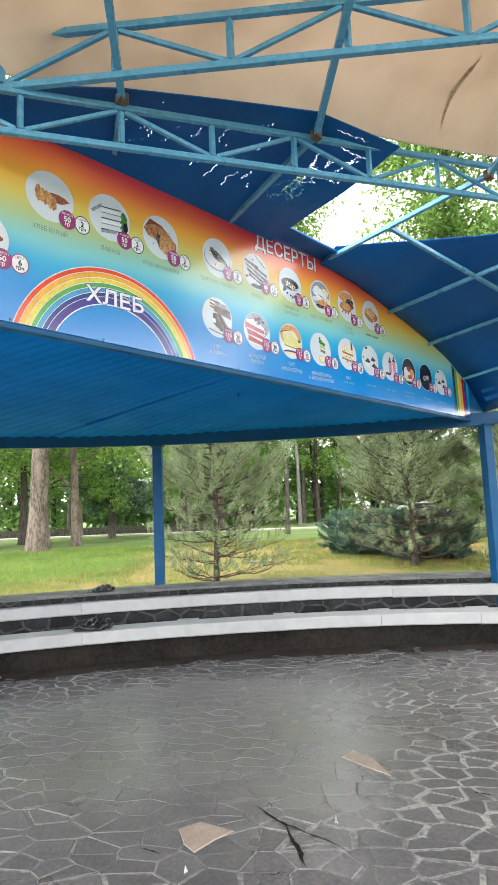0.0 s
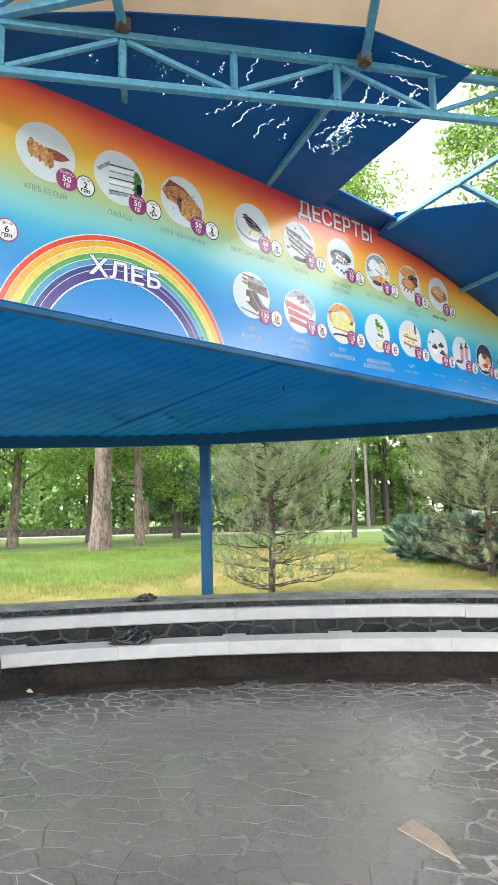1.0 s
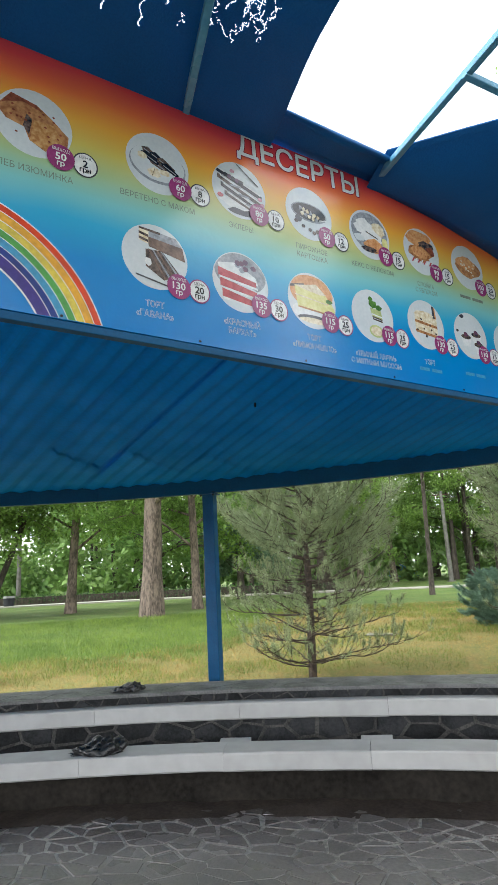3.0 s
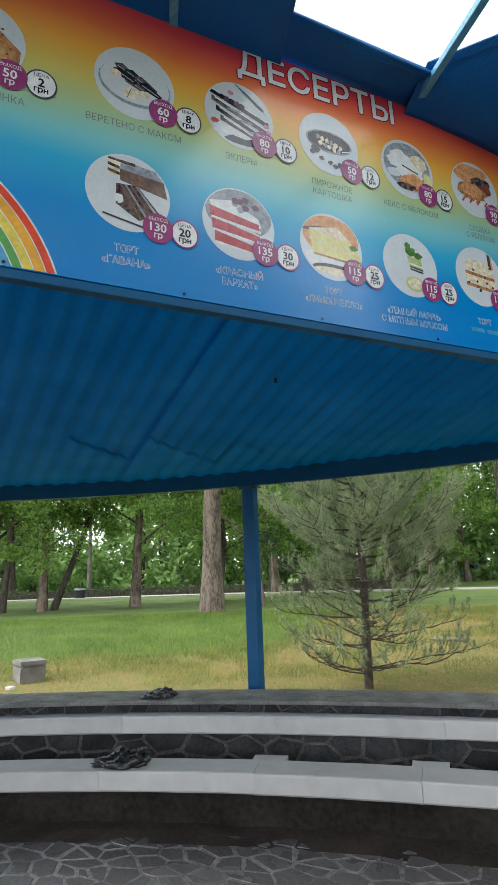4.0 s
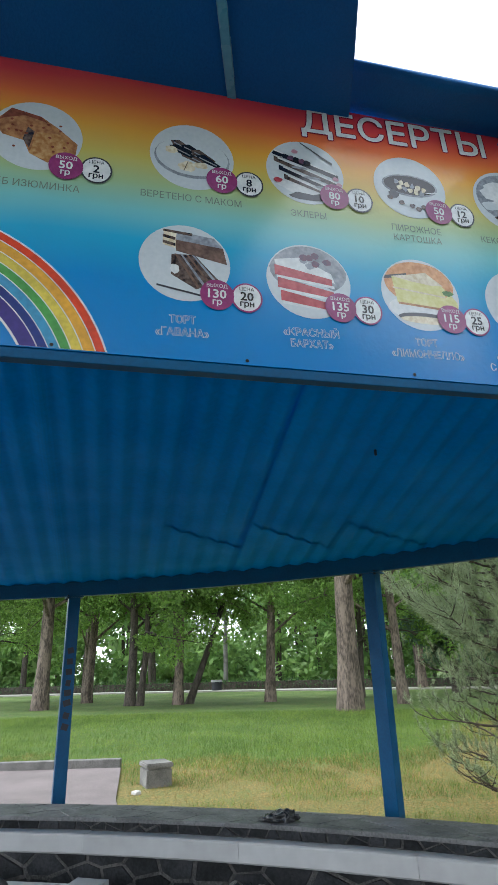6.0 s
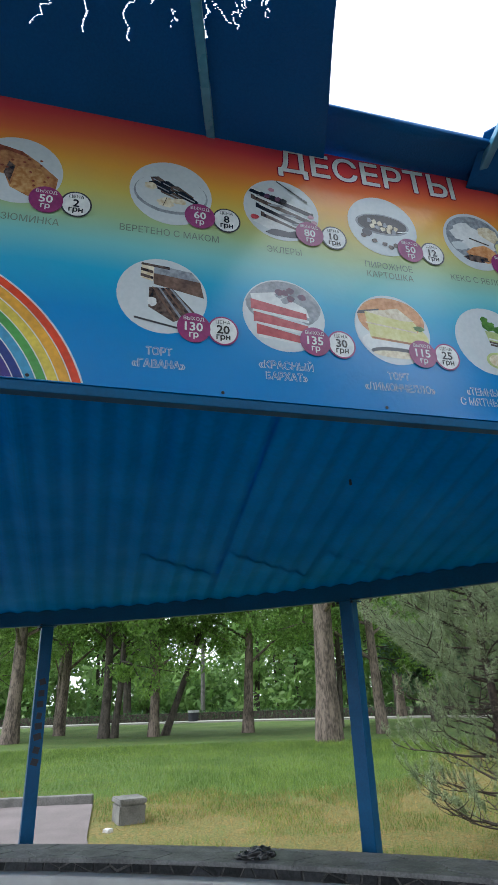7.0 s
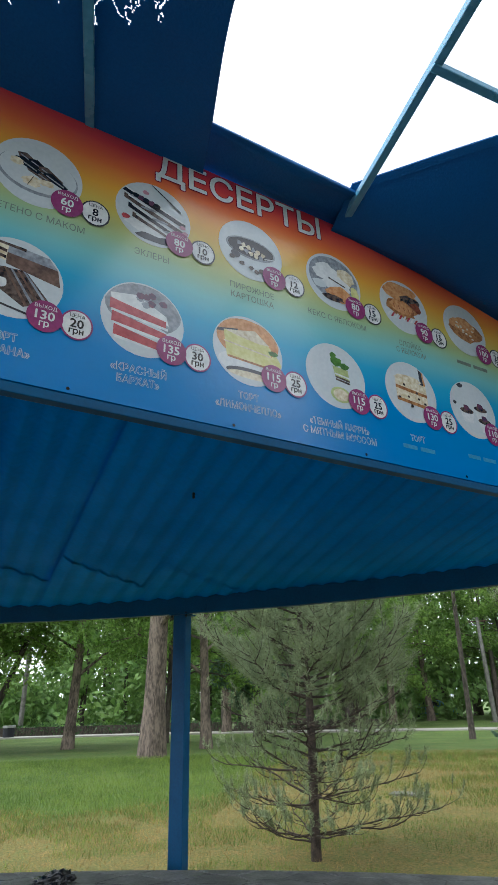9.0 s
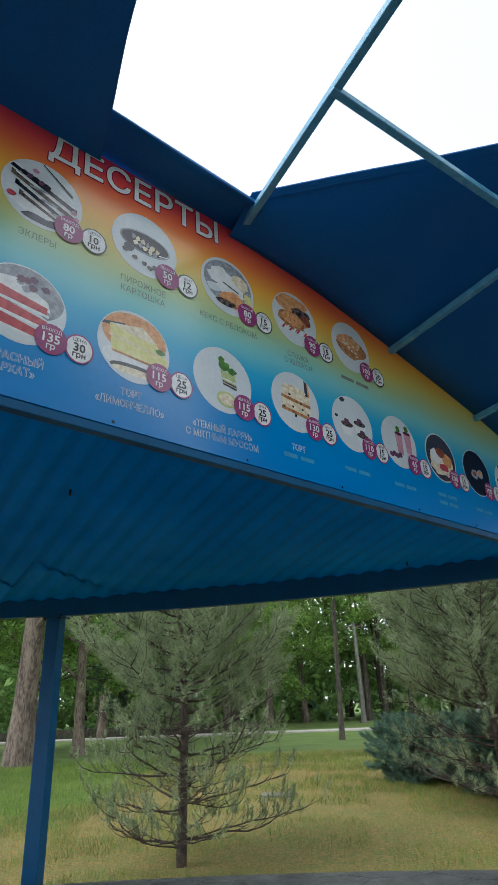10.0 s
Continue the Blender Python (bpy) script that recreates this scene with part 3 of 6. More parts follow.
for k in range(4):
    bm.faces.new((vs[k], vs[(k + 1) % 4], vs[4 + (k + 1) % 4], vs[4 + k]))
part("end_panel", bm, M_BLUE, menu, "blue painted end panel")
for k in range(11):
    y = 1.20 + 0.54 * k + 0.03 * math.sin(k * 3.1)
    flat("screw", [(disc(y, Z0 + 0.012, 0.0055, n=10), "black")], 0.003, menu)

# rainbow over the bread list
RC, RZ = 1.82, 2.279
radii = [0.634, 0.608, 0.576, 0.547, 0.520, 0.491, 0.465, 0.423]
cols = ["rb_red", "rb_orange", "rb_yellow", "rb_green", "rb_sky", "rb_blue", "rb_violet"]


def ring(r1, r0):
    """A band of the rainbow cut off at the board's foot."""
    lo = Z0 + 0.003
    s1, s0 = math.asin((lo - RZ) / r1), math.asin((lo - RZ) / r0)
    n = 40
    out = [(RC + r1 * math.cos(s1 + (math.pi - 2 * s1) * i / n), RZ + r1 * math.sin(s1 + (math.pi - 2 * s1) * i / n)) for i in range(n + 1)]
    out += [(RC + r0 * math.cos(math.pi - s0 - (math.pi - 2 * s0) * i / n), RZ + r0 * math.sin(math.pi - s0 - (math.pi - 2 * s0) * i / n)) for i in range(n + 1)]
    return out


def arc_band(name, r1, r0, key, depth, parent, label=""):
    pts = ring(r1, r0)
    m = len(pts)
    me = mesh_from(name, [MENU_INV @ (BOARD_M @ Vector((y, z, depth))) for y, z in pts], [(i, i + 1, m - 2 - i, m - 1 - i) for i in range(m // 2 - 1)])
    return put(name, me, INK[key], parent, label)


rainbow = arc_band("rainbow", 0.638, 0.418, "white", 0.0010, menu, "printed rainbow arc")
for k, c in enumerate(cols):
    arc_band("band", radii[k] - 0.0016, radii[k + 1] + 0.0016, c, 0.0018, rainbow)
# stripes at the far end
stripe_keys = ["slate", "rb_green", "rb_yellow", "rb_orange", "crimson", "rb_blue"]
for k, c in enumerate(stripe_keys):
    ya, yb = 6.30 + 0.058 * k, 6.30 + 0.058 * (k + 1) - 0.003
    flat("stripe", [([(ya, Z0 + 0.004), (yb, Z0 + 0.004), (yb - 0.02, board_top(yb) - 0.05), (ya - 0.02, board_top(ya) - 0.05)], c)], 0.0012, menu)

# ---- lettering from the built-in font
TEXT_CACHE = {}


def text_batch(specs):
    """Meshes of all the words at once: specs are (string, size)."""
    obs = []
    for s, size in specs:
        cu = bpy.data.curves.new("words", "FONT")
        cu.body, cu.size, cu.align_x, cu.align_y, cu.resolution_u, cu.fill_mode = s, size, "CENTER", "CENTER", 2, "NONE"
        obs.append(new("words", cu))
    dg = bpy.context.evaluated_depsgraph_get()
    dg.update()
    for spec, ob in zip(specs, obs):
        me = bpy.data.meshes.new_from_object(ob.evaluated_get(dg))
        TEXT_CACHE[spec] = fill_outlines(me)
        cu = ob.data
        bpy.data.objects.remove(ob)
        bpy.data.meshes.remove(me)
        bpy.data.curves.remove(cu)


def fill_outlines(me):
    """Fills letter outlines in level bands by winding number, since strokes of one letter may overlap."""
    pts = [p.co.copy() for p in me.vertices]
    link = {}
    for e in me.edges:
        a, b = e.vertices
        link.setdefault(a, []).append(b)
        link.setdefault(b, []).append(a)
    seen, loops = set(), []
    for start in range(len(pts)):
        if start in seen or start not in link:
            continue
        loop, prev, cur = [], None, start
        while cur not in seen:
            seen.add(cur)
            loop.append(cur)
            nxt = [q for q in link[cur] if q != prev and q not in seen]
            prev = cur
            if not nxt:
                break
            cur = min(nxt, key=lambda q: abs(q - cur))
        if len(loop) > 2:
            loops.append(loop)

    if not loops:
        return np.zeros((0, 2)), []
    # letters: contours whose boxes overlap belong together
    groups = []
    for loop in loops:
        lo, hi = min(pts[i].x for i in loop), max(pts[i].x for i in loop)
        hit = [q for q in groups if q[0] <= hi and q[1] >= lo]
        merged = [min([lo] + [q[0] for q in hit]), max([hi] + [q[1] for q in hit]), [loop] + [m for q in hit for m in q[2]]]
        groups = [q for q in groups if q not in hit] + [merged]
    verts, faces = [], []
    for _, _, members in groups:
        edges = [(pts[a], pts[b]) for loop in members for a, b in zip(loop, loop[1:] + loop[:1]) if abs(pts[a].y - pts[b].y) > 1e-9]
        ys = {round(p.y, 7) for e in edges for p in e}
        for i, (a, b) in enumerate(edges):
            for c, d in edges[i + 1:]:
                den = (b.x - a.x) * (d.y - c.y) - (b.y - a.y) * (d.x - c.x)
                if abs(den) > 1e-14:
                    t = ((c.x - a.x) * (d.y - c.y) - (c.y - a.y) * (d.x - c.x)) / den
                    u = ((c.x - a.x) * (b.y - a.y) - (c.y - a.y) * (b.x - a.x)) / den
                    if 0.001 < t < 0.999 and 0.001 < u < 0.999:
                        ys.add(round(a.y + (b.y - a.y) * t, 7))
        ys = sorted(ys)
        for y0, y1 in zip(ys, ys[1:]):
            if y1 - y0 < 2e-6:
                continue
            mid = (y0 + y1) / 2
            at = lambda e, y: e[0].x + (e[1].x - e[0].x) * (y - e[0].y) / (e[1].y - e[0].y)
            cross = sorted([(at(e, mid), k, 1 if e[1].y > e[0].y else -1) for k, e in enumerate(edges) if min(e[0].y, e[1].y) < mid < max(e[0].y, e[1].y)])
            wind, left = 0, None
            for x, k, sgn in cross:
                if wind == 0:
                    left = k
                wind += sgn
                if wind == 0:
                    l, r = edges[left], edges[k]
                    o = len(verts)
                    verts += [(at(l, y0), y0), (at(r, y0), y0), (at(r, y1), y1), (at(l, y1), y1)]
                    faces.append((o, o + 1, o + 2, o + 3))
    return np.array(verts), faces


def words(name, items, depth, key, parent, label=""):
    """One mesh of several words: items are (spec, y, z, width or None, turn)."""
    verts, faces = [], []
    for (word, size, fat), y, z, width, turn in items:
        v, f = TEXT_CACHE[(word, size)]
        if not len(v):
            continue
        lo, hi = v.min(0), v.max(0)
        mid = (lo + hi) / 2
        sx = width / (hi[0] - lo[0]) if width else 1.0
        c, s = math.cos(radians(turn)), math.sin(radians(turn))
        shifts = [(0, 0)] if fat <= 0 else [(fat * math.cos(k * math.pi / 4), fat * math.sin(k * math.pi / 4)) for k in range(8)]
        for k, (su, sw) in enumerate(shifts):
            o = len(verts)
            for p in v:
                u, w = (p[0] - mid[0]) * sx + su, p[1] - mid[1] + sw
                verts.append(MENU_INV @ (BOARD_M @ Vector((y + u * c - w * s, z + u * s + w * c, depth + 0.00004 * k))))
            faces += [tuple(i + o for i in q) for q in f]
    return put(name, mesh_from(name, verts, faces), INK[key], parent, label)


DISH_R = 0.14
CAP_W = {"ВЕРЕТЕНО С МАКОМ": 0.325, "КЕКС С ЯБЛОКОМ": 0.29, "ЭКЛЕРЫ": 0.124, "ПИРОЖНОЕ": 0.187, "КАРТОШКА": 0.182, "СЛОЙКА": 0.13, "С ЯБЛОКОМ": 0.17, "ХЛЕБ ИЗЮМИНКА": 0.29, "ЛАВАШ": 0.13, "ХЛЕБ БЕЛЫЙ": 0.20,
         "ТОРТ": 0.076, "«ГАВАНА»": 0.154, "«КРАСНЫЙ": 0.177, "БАРХАТ»": 0.133, "«ЛИМОНЧЕЛЛО»": 0.25, "«ТЕМНЫЙ ЛАРРИ»": 0.27, "С МЯТНЫМ МУССОМ": 0.33}
# y, z, dish, grams, price, caption lines (None: unreadable)
TOP_ROW = [
    (1.417, 3.222, "rolls", "50", "2", ["ХЛЕБ БЕЛЫЙ"]), (1.790, 3.232, "slices", "50", "2", ["ЛАВАШ"]), (2.165, 3.232, "raisin", "50", "2", ["ХЛЕБ ИЗЮМИНКА"]),
    (2.657, 3.242, "spindle", "60", "8", ["ВЕРЕТЕНО С МАКОМ"]), (3.050, 3.250, "eclairs", "80", "10", ["ЭКЛЕРЫ"]), (3.445, 3.255, "potato", "50", "12", ["ПИРОЖНОЕ", "КАРТОШКА"]),
    (3.842, 3.258, "muffin", "80", "15", ["КЕКС С ЯБЛОКОМ"]), (4.232, 3.265, "puff", "90", "15", ["СЛОЙКА", "С ЯБЛОКОМ"]), (4.620, 3.265, "strudel", "100", "20", [None]),
]
LOW_ROW = [
    (1.062, 2.890, "rolls", "50", "6", [None]),
    (2.638, 2.812, "havana", "130", "20", ["ТОРТ", "«ГАВАНА»"]), (3.033, 2.795, "velvet", "135", "30", ["«КРАСНЫЙ", "БАРХАТ»"]), (3.420, 2.792, "lemon", "115", "25", ["ТОРТ", "«ЛИМОНЧЕЛЛО»"]),
    (3.803, 2.795, "mint", "115", "25", ["«ТЕМНЫЙ ЛАРРИ»", "С МЯТНЫМ МУССОМ"]), (4.193, 2.822, "layers", "130", "25", ["ТОРТ", None]), (4.560, 2.824, "cups", "110", "15", [None]),
    (4.912, 2.824, "shake", "65", "15", [None]), (5.277, 2.826, "tray", "100", "15", [None, None]), (5.636, 2.818, "night", "100", "15", [None]), (5.985, 2.810, "cups", "100", "15", [None]),
]


def blob(cx, cy, rx, ry, seed, n=18, rough=0.18):
    r2 = random.Random(seed)
    return [(cx + rx * math.cos(2 * math.pi * i / n) * (1 + r2.uniform(-rough, rough)), cy + ry * math.sin(2 * math.pi * i / n) * (1 + r2.uniform(-rough, rough))) for i in range(n)]


def slab4(x0, y0, x1, y1, w, slope=0.0):
    """A tilted strip."""
    return [(x0, y0), (x1, y1), (x1 + slope, y1 + w), (x0 + slope, y0 + w)]


def dish(kind, seed):
    """Shapes of a food picture in a disc of radius 1."""
    r2 = random.Random(seed)
    P = []
    if kind == "rolls":
        P += [(blob(0.25, 0.02, 0.5, 0.17, seed), "ham")]
        for k in range(5):
            P.append((blob(-0.5 + 0.16 * k, 0.02 - 0.06 * k, 0.12, 0.32, seed + k), "bread" if k % 2 else "crust"))
    elif kind == "slices":
        P += [([(-0.9, 0.1), (-0.35, 0.55), (-0.35, 0.4), (-0.8, 0.0)], "shade"), (blob(0.68, 0.02, 0.2, 0.5, seed), "green"), (blob(0.78, -0.2, 0.12, 0.25, seed + 3), "black")]
        for k in range(5):
            P += [(slab4(-0.42, -0.62 + 0.24 * k, 0.55, -0.50 + 0.24 * k, 0.2, 0.03), "white" if k % 2 else "plate"), (slab4(-0.42, -0.62 + 0.24 * k, 0.55, -0.50 + 0.24 * k, 0.05, 0.0), "slate" if k % 2 == 0 else "shade")]
        P += [(slab4(-0.42, -0.76, 0.35, -0.62, 0.13), "shade")]
    elif kind == "raisin":
        P += [([(-0.95, 0.2), (-0.6, 0.72), (0.05, 0.58), (0.45, 0.3), (0.9, -0.1), (0.95, -0.45), (0.3, -0.75), (-0.1, -0.55), (-0.25, -0.2), (-0.7, -0.1)], "crust"),
              ([(-0.85, 0.3), (-0.6, 0.72), (0.05, 0.58), (0.2, 0.42), (-0.3, 0.55), (-0.7, 0.4)], "ham"), ([(-0.1, -0.55), (0.0, 0.1), (0.5, 0.12), (0.72, -0.3), (0.3, -0.72)], "bread"), ([(-0.28, -0.15), (-0.2, 0.22), (-0.05, 0.1), (-0.12, -0.4)], "choc")]
        P += [(blob(r2.uniform(-0.6, 0.7), r2.uniform(-0.45, 0.4), 0.035, 0.03, seed + 9 + k), "ham") for k in range(18)]
    elif kind == "spindle":
        P += [(disc(0, -0.05, 0.9, 0.62, 26), "shade"), (disc(0, 0.0, 0.86, 0.58, 26), "plate")]
        for k, (x, y) in enumerate([(-0.22, 0.3), (0.02, 0.2), (0.26, 0.08), (0.38, -0.06), (0.0, -0.02), (-0.25, 0.14)]):
            P += [([(x - 0.3, y + 0.12), (x - 0.1, y + 0.17), (x + 0.3, y - 0.12), (x + 0.22, y - 0.2), (x - 0.24, y - 0.02)], "black" if k % 2 else "choc"), (slab4(x - 0.22, y + 0.05, x + 0.2, y - 0.14, 0.035), "shade")]
        P += [(blob(-0.5, 0.12, 0.16, 0.12, seed + 40), "cream"), (blob(-0.12, -0.34, 0.2, 0.16, seed + 50), "cream"), (slab4(-0.2, -0.5, -0.1, -0.2, 0.05), "choc"), (blob(0.2, -0.25, 0.16, 0.1, seed + 51), "cream")]
    elif kind == "eclairs":
        P += [(blob(0.1, -0.75, 0.55, 0.13, seed), "slate"), (blob(-0.1, -0.5, 0.6, 0.2, seed + 2), "white")]
        for k in range(4):
            y = 0.5 - 0.27 * k
            P += [(slab4(-0.92 + 0.12 * k, y, 0.86, y - 0.62, 0.16), "black" if k % 2 == 0 else "choc"), (slab4(-0.82 + 0.12 * k, y + 0.09, 0.8, y - 0.46, 0.05), "white"), (blob(-0.45 + 0.3 * k, y - 0.12, 0.22, 0.04, seed + k), "shade")]
        P += [(blob(-0.5 + 0.14 * k, 0.42 - 0.03 * k, 0.09, 0.08, seed + 7 + k), "berry" if k % 2 else "black") for k in range(5)]
        P += [(blob(x, y, 0.08, 0.07, seed + 11), "pink") for x, y in ((-0.25, 0.62), (0.78, -0.1), (0.86, -0.28), (0.66, -0.34))] + [(blob(-0.72, -0.38, 0.11, 0.08, seed + 9), "red"), (slab4(-0.1, 0.93, 0.72, 0.34, 0.07), "slate")]
    elif kind == "potato":
        P += [(disc(0, 0.05, 0.78, 0.36, 26), "shade"), (disc(0, 0.06, 0.72, 0.31, 26), "black")]
        for k in range(11):
            row = k % 2
            P.append((blob(-0.38 + 0.075 * k, 0.14 - 0.16 * row - 0.018 * k, 0.07, 0.085, seed + 60 + k, 9, 0.35), "cream" if k % 3 else "shade"))
        P += [(slab4(0.42, -0.16, 0.74, -0.08, 0.03), "white"), (blob(-0.5, -0.30, 0.14, 0.14, seed + 80), "slate")]
        P += [(blob(x, y, 0.08, 0.07, seed + k), "choc") for k, (x, y) in enumerate([(-0.6, -0.42), (-0.3, -0.55), (-0.02, -0.62), (0.15, -0.7), (0.3, -0.62)])]
    elif kind == "muffin":
        P += [(disc(0, 0.1, 0.9, 0.8, 26), "shade"), (blob(-0.25, 0.25, 0.45, 0.35, seed), "white"), (blob(0.45, 0.3, 0.35, 0.3, seed + 1), "cream"), (blob(0.1, -0.1, 0.5, 0.3, seed + 2), "white"),
              (blob(0.15, -0.42, 0.45, 0.28, seed + 3), "orange"), (blob(-0.1, -0.62, 0.4, 0.12, seed + 4), "choc"), (blob(0.75, -0.2, 0.16, 0.26, seed + 5), "lemon"), (slab4(-0.2, 0.06, 0.4, -0.1, 0.05), "choc"), (blob(-0.55, -0.25, 0.25, 0.15, seed + 6), "plate")]
    elif kind == "puff":
        P += [(blob(-0.1, 0.55, 0.75, 0.35, seed), "orange"), (blob(0.3, 0.3, 0.45, 0.2, seed + 1), "choc"), (blob(0.5, 0.1, 0.25, 0.2, seed + 8), "ham"), (blob(-0.1, -0.1, 0.6, 0.36, seed + 2), "crust"), (blob(-0.1, -0.05, 0.5, 0.25, seed + 3), "orange")]
        P += [(slab4(-0.45 + 0.2 * k, -0.05, -0.4 + 0.2 * k, -0.2, 0.08), "ham") for k in range(5)]
        P += [(slab4(-0.8 + 0.16 * k, -0.55, -0.72 + 0.16 * k, -0.55, 0.18, 0.12), "red" if k % 2 else "white") for k in range(9)]
    elif kind == "strudel":
        P += [(blob(0, 0.0, 0.75, 0.45, seed), "crust"), (blob(-0.1, 0.2, 0.55, 0.28, seed + 1), "orange")] + [(blob(r2.uniform(-0.5, 0.5), r2.uniform(-0.3, 0.3), 0.06, 0.04, seed + k), "cream") for k in range(14)]
    elif kind == "havana":
        P += [(slab4(-0.2, 0.28, 0.93, 0.05, 0.44, -0.05), "taupe"), (slab4(-0.2, 0.58, 0.85, 0.48, 0.26, -0.2), "shade"), (slab4(-0.5, 0.42, -0.22, 0.35, 0.4, 0.02), "cream"),
              (slab4(-0.5, 0.46, -0.22, 0.40, 0.08), "choc"), (slab4(-0.5, 0.62, -0.22, 0.56, 0.08), "choc"), (slab4(-0.5, 0.78, 0.15, 0.72, 0.08), "choc"),
              ([(-0.3, 0.18), (0.2, 0.22), (0.75, -0.4), (0.25, -0.68), (-0.3, -0.35)], "choc")]
        for k in range(4):
            P.append(([(-0.24 + 0.13 * k, 0.20), (-0.19 + 0.13 * k, 0.20), (0.33 + 0.12 * k, -0.62 + 0.07 * k), (0.28 + 0.12 * k, -0.66 + 0.07 * k)], "shade" if k % 2 else "taupe"))
        P += [(blob(-0.22, -0.2, 0.1, 0.12, seed), "white"), (slab4(-0.6, -0.68, 0.4, -0.86, 0.05), "slate")]
    elif kind == "velvet":
        P += [(disc(0, 0.3, 0.93, 0.66, 26), "shade"), (disc(0, -0.5, 0.8, 0.42, 26), "plate"), ([(-0.8, 0.5), (-0.2, 0.62), (0.55, 0.25), (0.62, 0.0), (-0.75, 0.25)], "white")]
        for k in range(3):
            y = 0.30 - 0.34 * k
            P += [([(-0.8 + 0.06 * k, y + 0.06), (0.55 + 0.02 * k, y - 0.2), (0.55 + 0.02 * k, y - 0.38), (-0.8 + 0.06 * k, y - 0.22)], "red"), ([(-0.76 + 0.06 * k, y - 0.22), (0.6, y - 0.38), (0.6, y - 0.45), (-0.76 + 0.06 * k, y - 0.30)], "white")]
        P += [(blob(-0.1 + 0.14 * (k % 5), 0.55 + 0.1 * (k % 3) - 0.05 * k * 0.5, 0.1, 0.09, seed + k), "berry" if k % 3 else "shade") for k in range(8)]
    elif kind == "lemon":
        P += [(disc(0, 0.3, 0.9, 0.62, 26), "orange"), (slab4(-0.93, 0.36, -0.3, 0.45, 0.12), "slate"), (disc(0, -0.42, 0.86, 0.34, 26), "white"), (disc(0.05, -0.66, 0.7, 0.14, 20), "slate"), (disc(0.05, -0.72, 0.65, 0.1, 20), "cream"),
              ([(-0.7, 0.44), (-0.3, 0.52), (0.2, 0.62), (0.66, 0.22), (0.62, -0.38), (-0.62, -0.3)], "lemon"), ([(-0.7, 0.14), (0.64, 0.0), (0.64, -0.04), (-0.7, 0.1)], "cream"), ([(-0.7, 0.44), (-0.3, 0.52), (0.2, 0.64), (0.62, 0.3), (0.3, 0.28), (-0.2, 0.34)], "cream"),
              (slab4(-0.6, -0.33, 0.55, -0.40, 0.06), "crust"), (blob(0.78, -0.25, 0.2, 0.28, seed + 1), "lemon"), (blob(0.72, 0.1, 0.14, 0.08, seed + 2), "green")]
    elif kind == "mint":
        P += [([(-0.1, 0.3), (0.42, 0.26), (0.46, -0.12), (-0.02, -0.06)], "lime"), (slab4(-0.03, -0.06, 0.46, -0.12, 0.06), "choc"), (slab4(-0.03, 0.04, 0.46, -0.02, 0.05), "white"), (slab4(-0.02, -0.14, 0.46, -0.2, 0.06), "choc"),
              (blob(0.05, 0.45, 0.2, 0.15, seed), "green"), (blob(0.3, 0.36, 0.18, 0.1, seed + 1), "green"), (blob(-0.05, 0.62, 0.1, 0.12, seed + 2), "green"), (disc(0.1, -0.58, 0.34, 0.24, 20), "lime"), (disc(0.1, -0.58, 0.26, 0.18, 20), "cream")]
    elif kind == "layers":
        P += [(slab4(0.42, 0.3, 0.6, 0.3, 0.6), "slate"), (slab4(0.55, 0.3, 0.63, 0.3, 0.55), "orange")]
        for k in range(4):
            P += [(slab4(-0.6, -0.38 + 0.2 * k, 0.62, -0.48 + 0.2 * k, 0.11), "crust" if k % 2 == 0 else "cream"), (slab4(-0.6, -0.27 + 0.2 * k, 0.62, -0.37 + 0.2 * k, 0.09), "cream")]
        P += [(blob(-0.1, 0.42, 0.5, 0.12, seed), "cream")] + [(blob(r2.uniform(-0.6, 0.6), r2.uniform(-0.6, 0.4), 0.05, 0.04, seed + k), "choc") for k in range(9)]
    elif kind == "cups":
        for x, y in ((-0.3, -0.15), (0.35, 0.02), (0.45, -0.4)):
            P += [([(x - 0.3, y + 0.05), (x + 0.3, y + 0.05), (x + 0.2, y - 0.35), (x - 0.2, y - 0.35)], "white"), (disc(x, y + 0.06, 0.3, 0.1, 18), "choc"), (blob(x, y + 0.17, 0.14, 0.1, seed), "berry")]
        P += [(blob(-0.45, 0.8, 0.15, 0.1, seed + 3), "slate"), (blob(-0.8, 0.1, 0.08, 0.06, seed + 4), "slate")]
    elif kind == "shake":
        for x, y in ((0.0, 0.0), (0.52, 0.12)):
            P += [([(x - 0.2, y + 0.35), (x + 0.22, y + 0.3), (x + 0.17, y - 0.5), (x - 0.14, y - 0.45)], "pink"), (disc(x, y + 0.33, 0.21, 0.07, 16), "plum_dark"), (blob(x, y + 0.5, 0.12, 0.14, seed), "green")]
        P += [(blob(-0.55 + 0.16 * k, -0.58 + 0.05 * (k % 2), 0.12, 0.1, seed + k), "berry") for k in range(4)]
    elif kind == "tray":
        P += [(disc(0, 0, 0.95, n=30), "slate"), (blob(0, -0.3, 0.8, 0.45, seed), "cream"), (blob(-0.35, 0.0, 0.35, 0.3, seed + 1), "white"), (blob(0.4, -0.05, 0.3, 0.3, seed + 2), "orange"), (blob(0.0, 0.2, 0.3, 0.2, seed + 3), "ham"), (blob(0.1, -0.4, 0.3, 0.16, seed + 4), "red")]
    elif kind == "night":
        P += [(disc(0, 0, 0.97, n=30), "black"), (blob(-0.2, -0.1, 0.24, 0.2, seed), "shade"), (blob(0.25, 0.0, 0.24, 0.2, seed + 1), "shade"), (blob(-0.2, -0.08, 0.14, 0.1, seed + 2), "ham"), (blob(0.25, 0.02, 0.14, 0.1, seed + 3), "orange")]
    return P


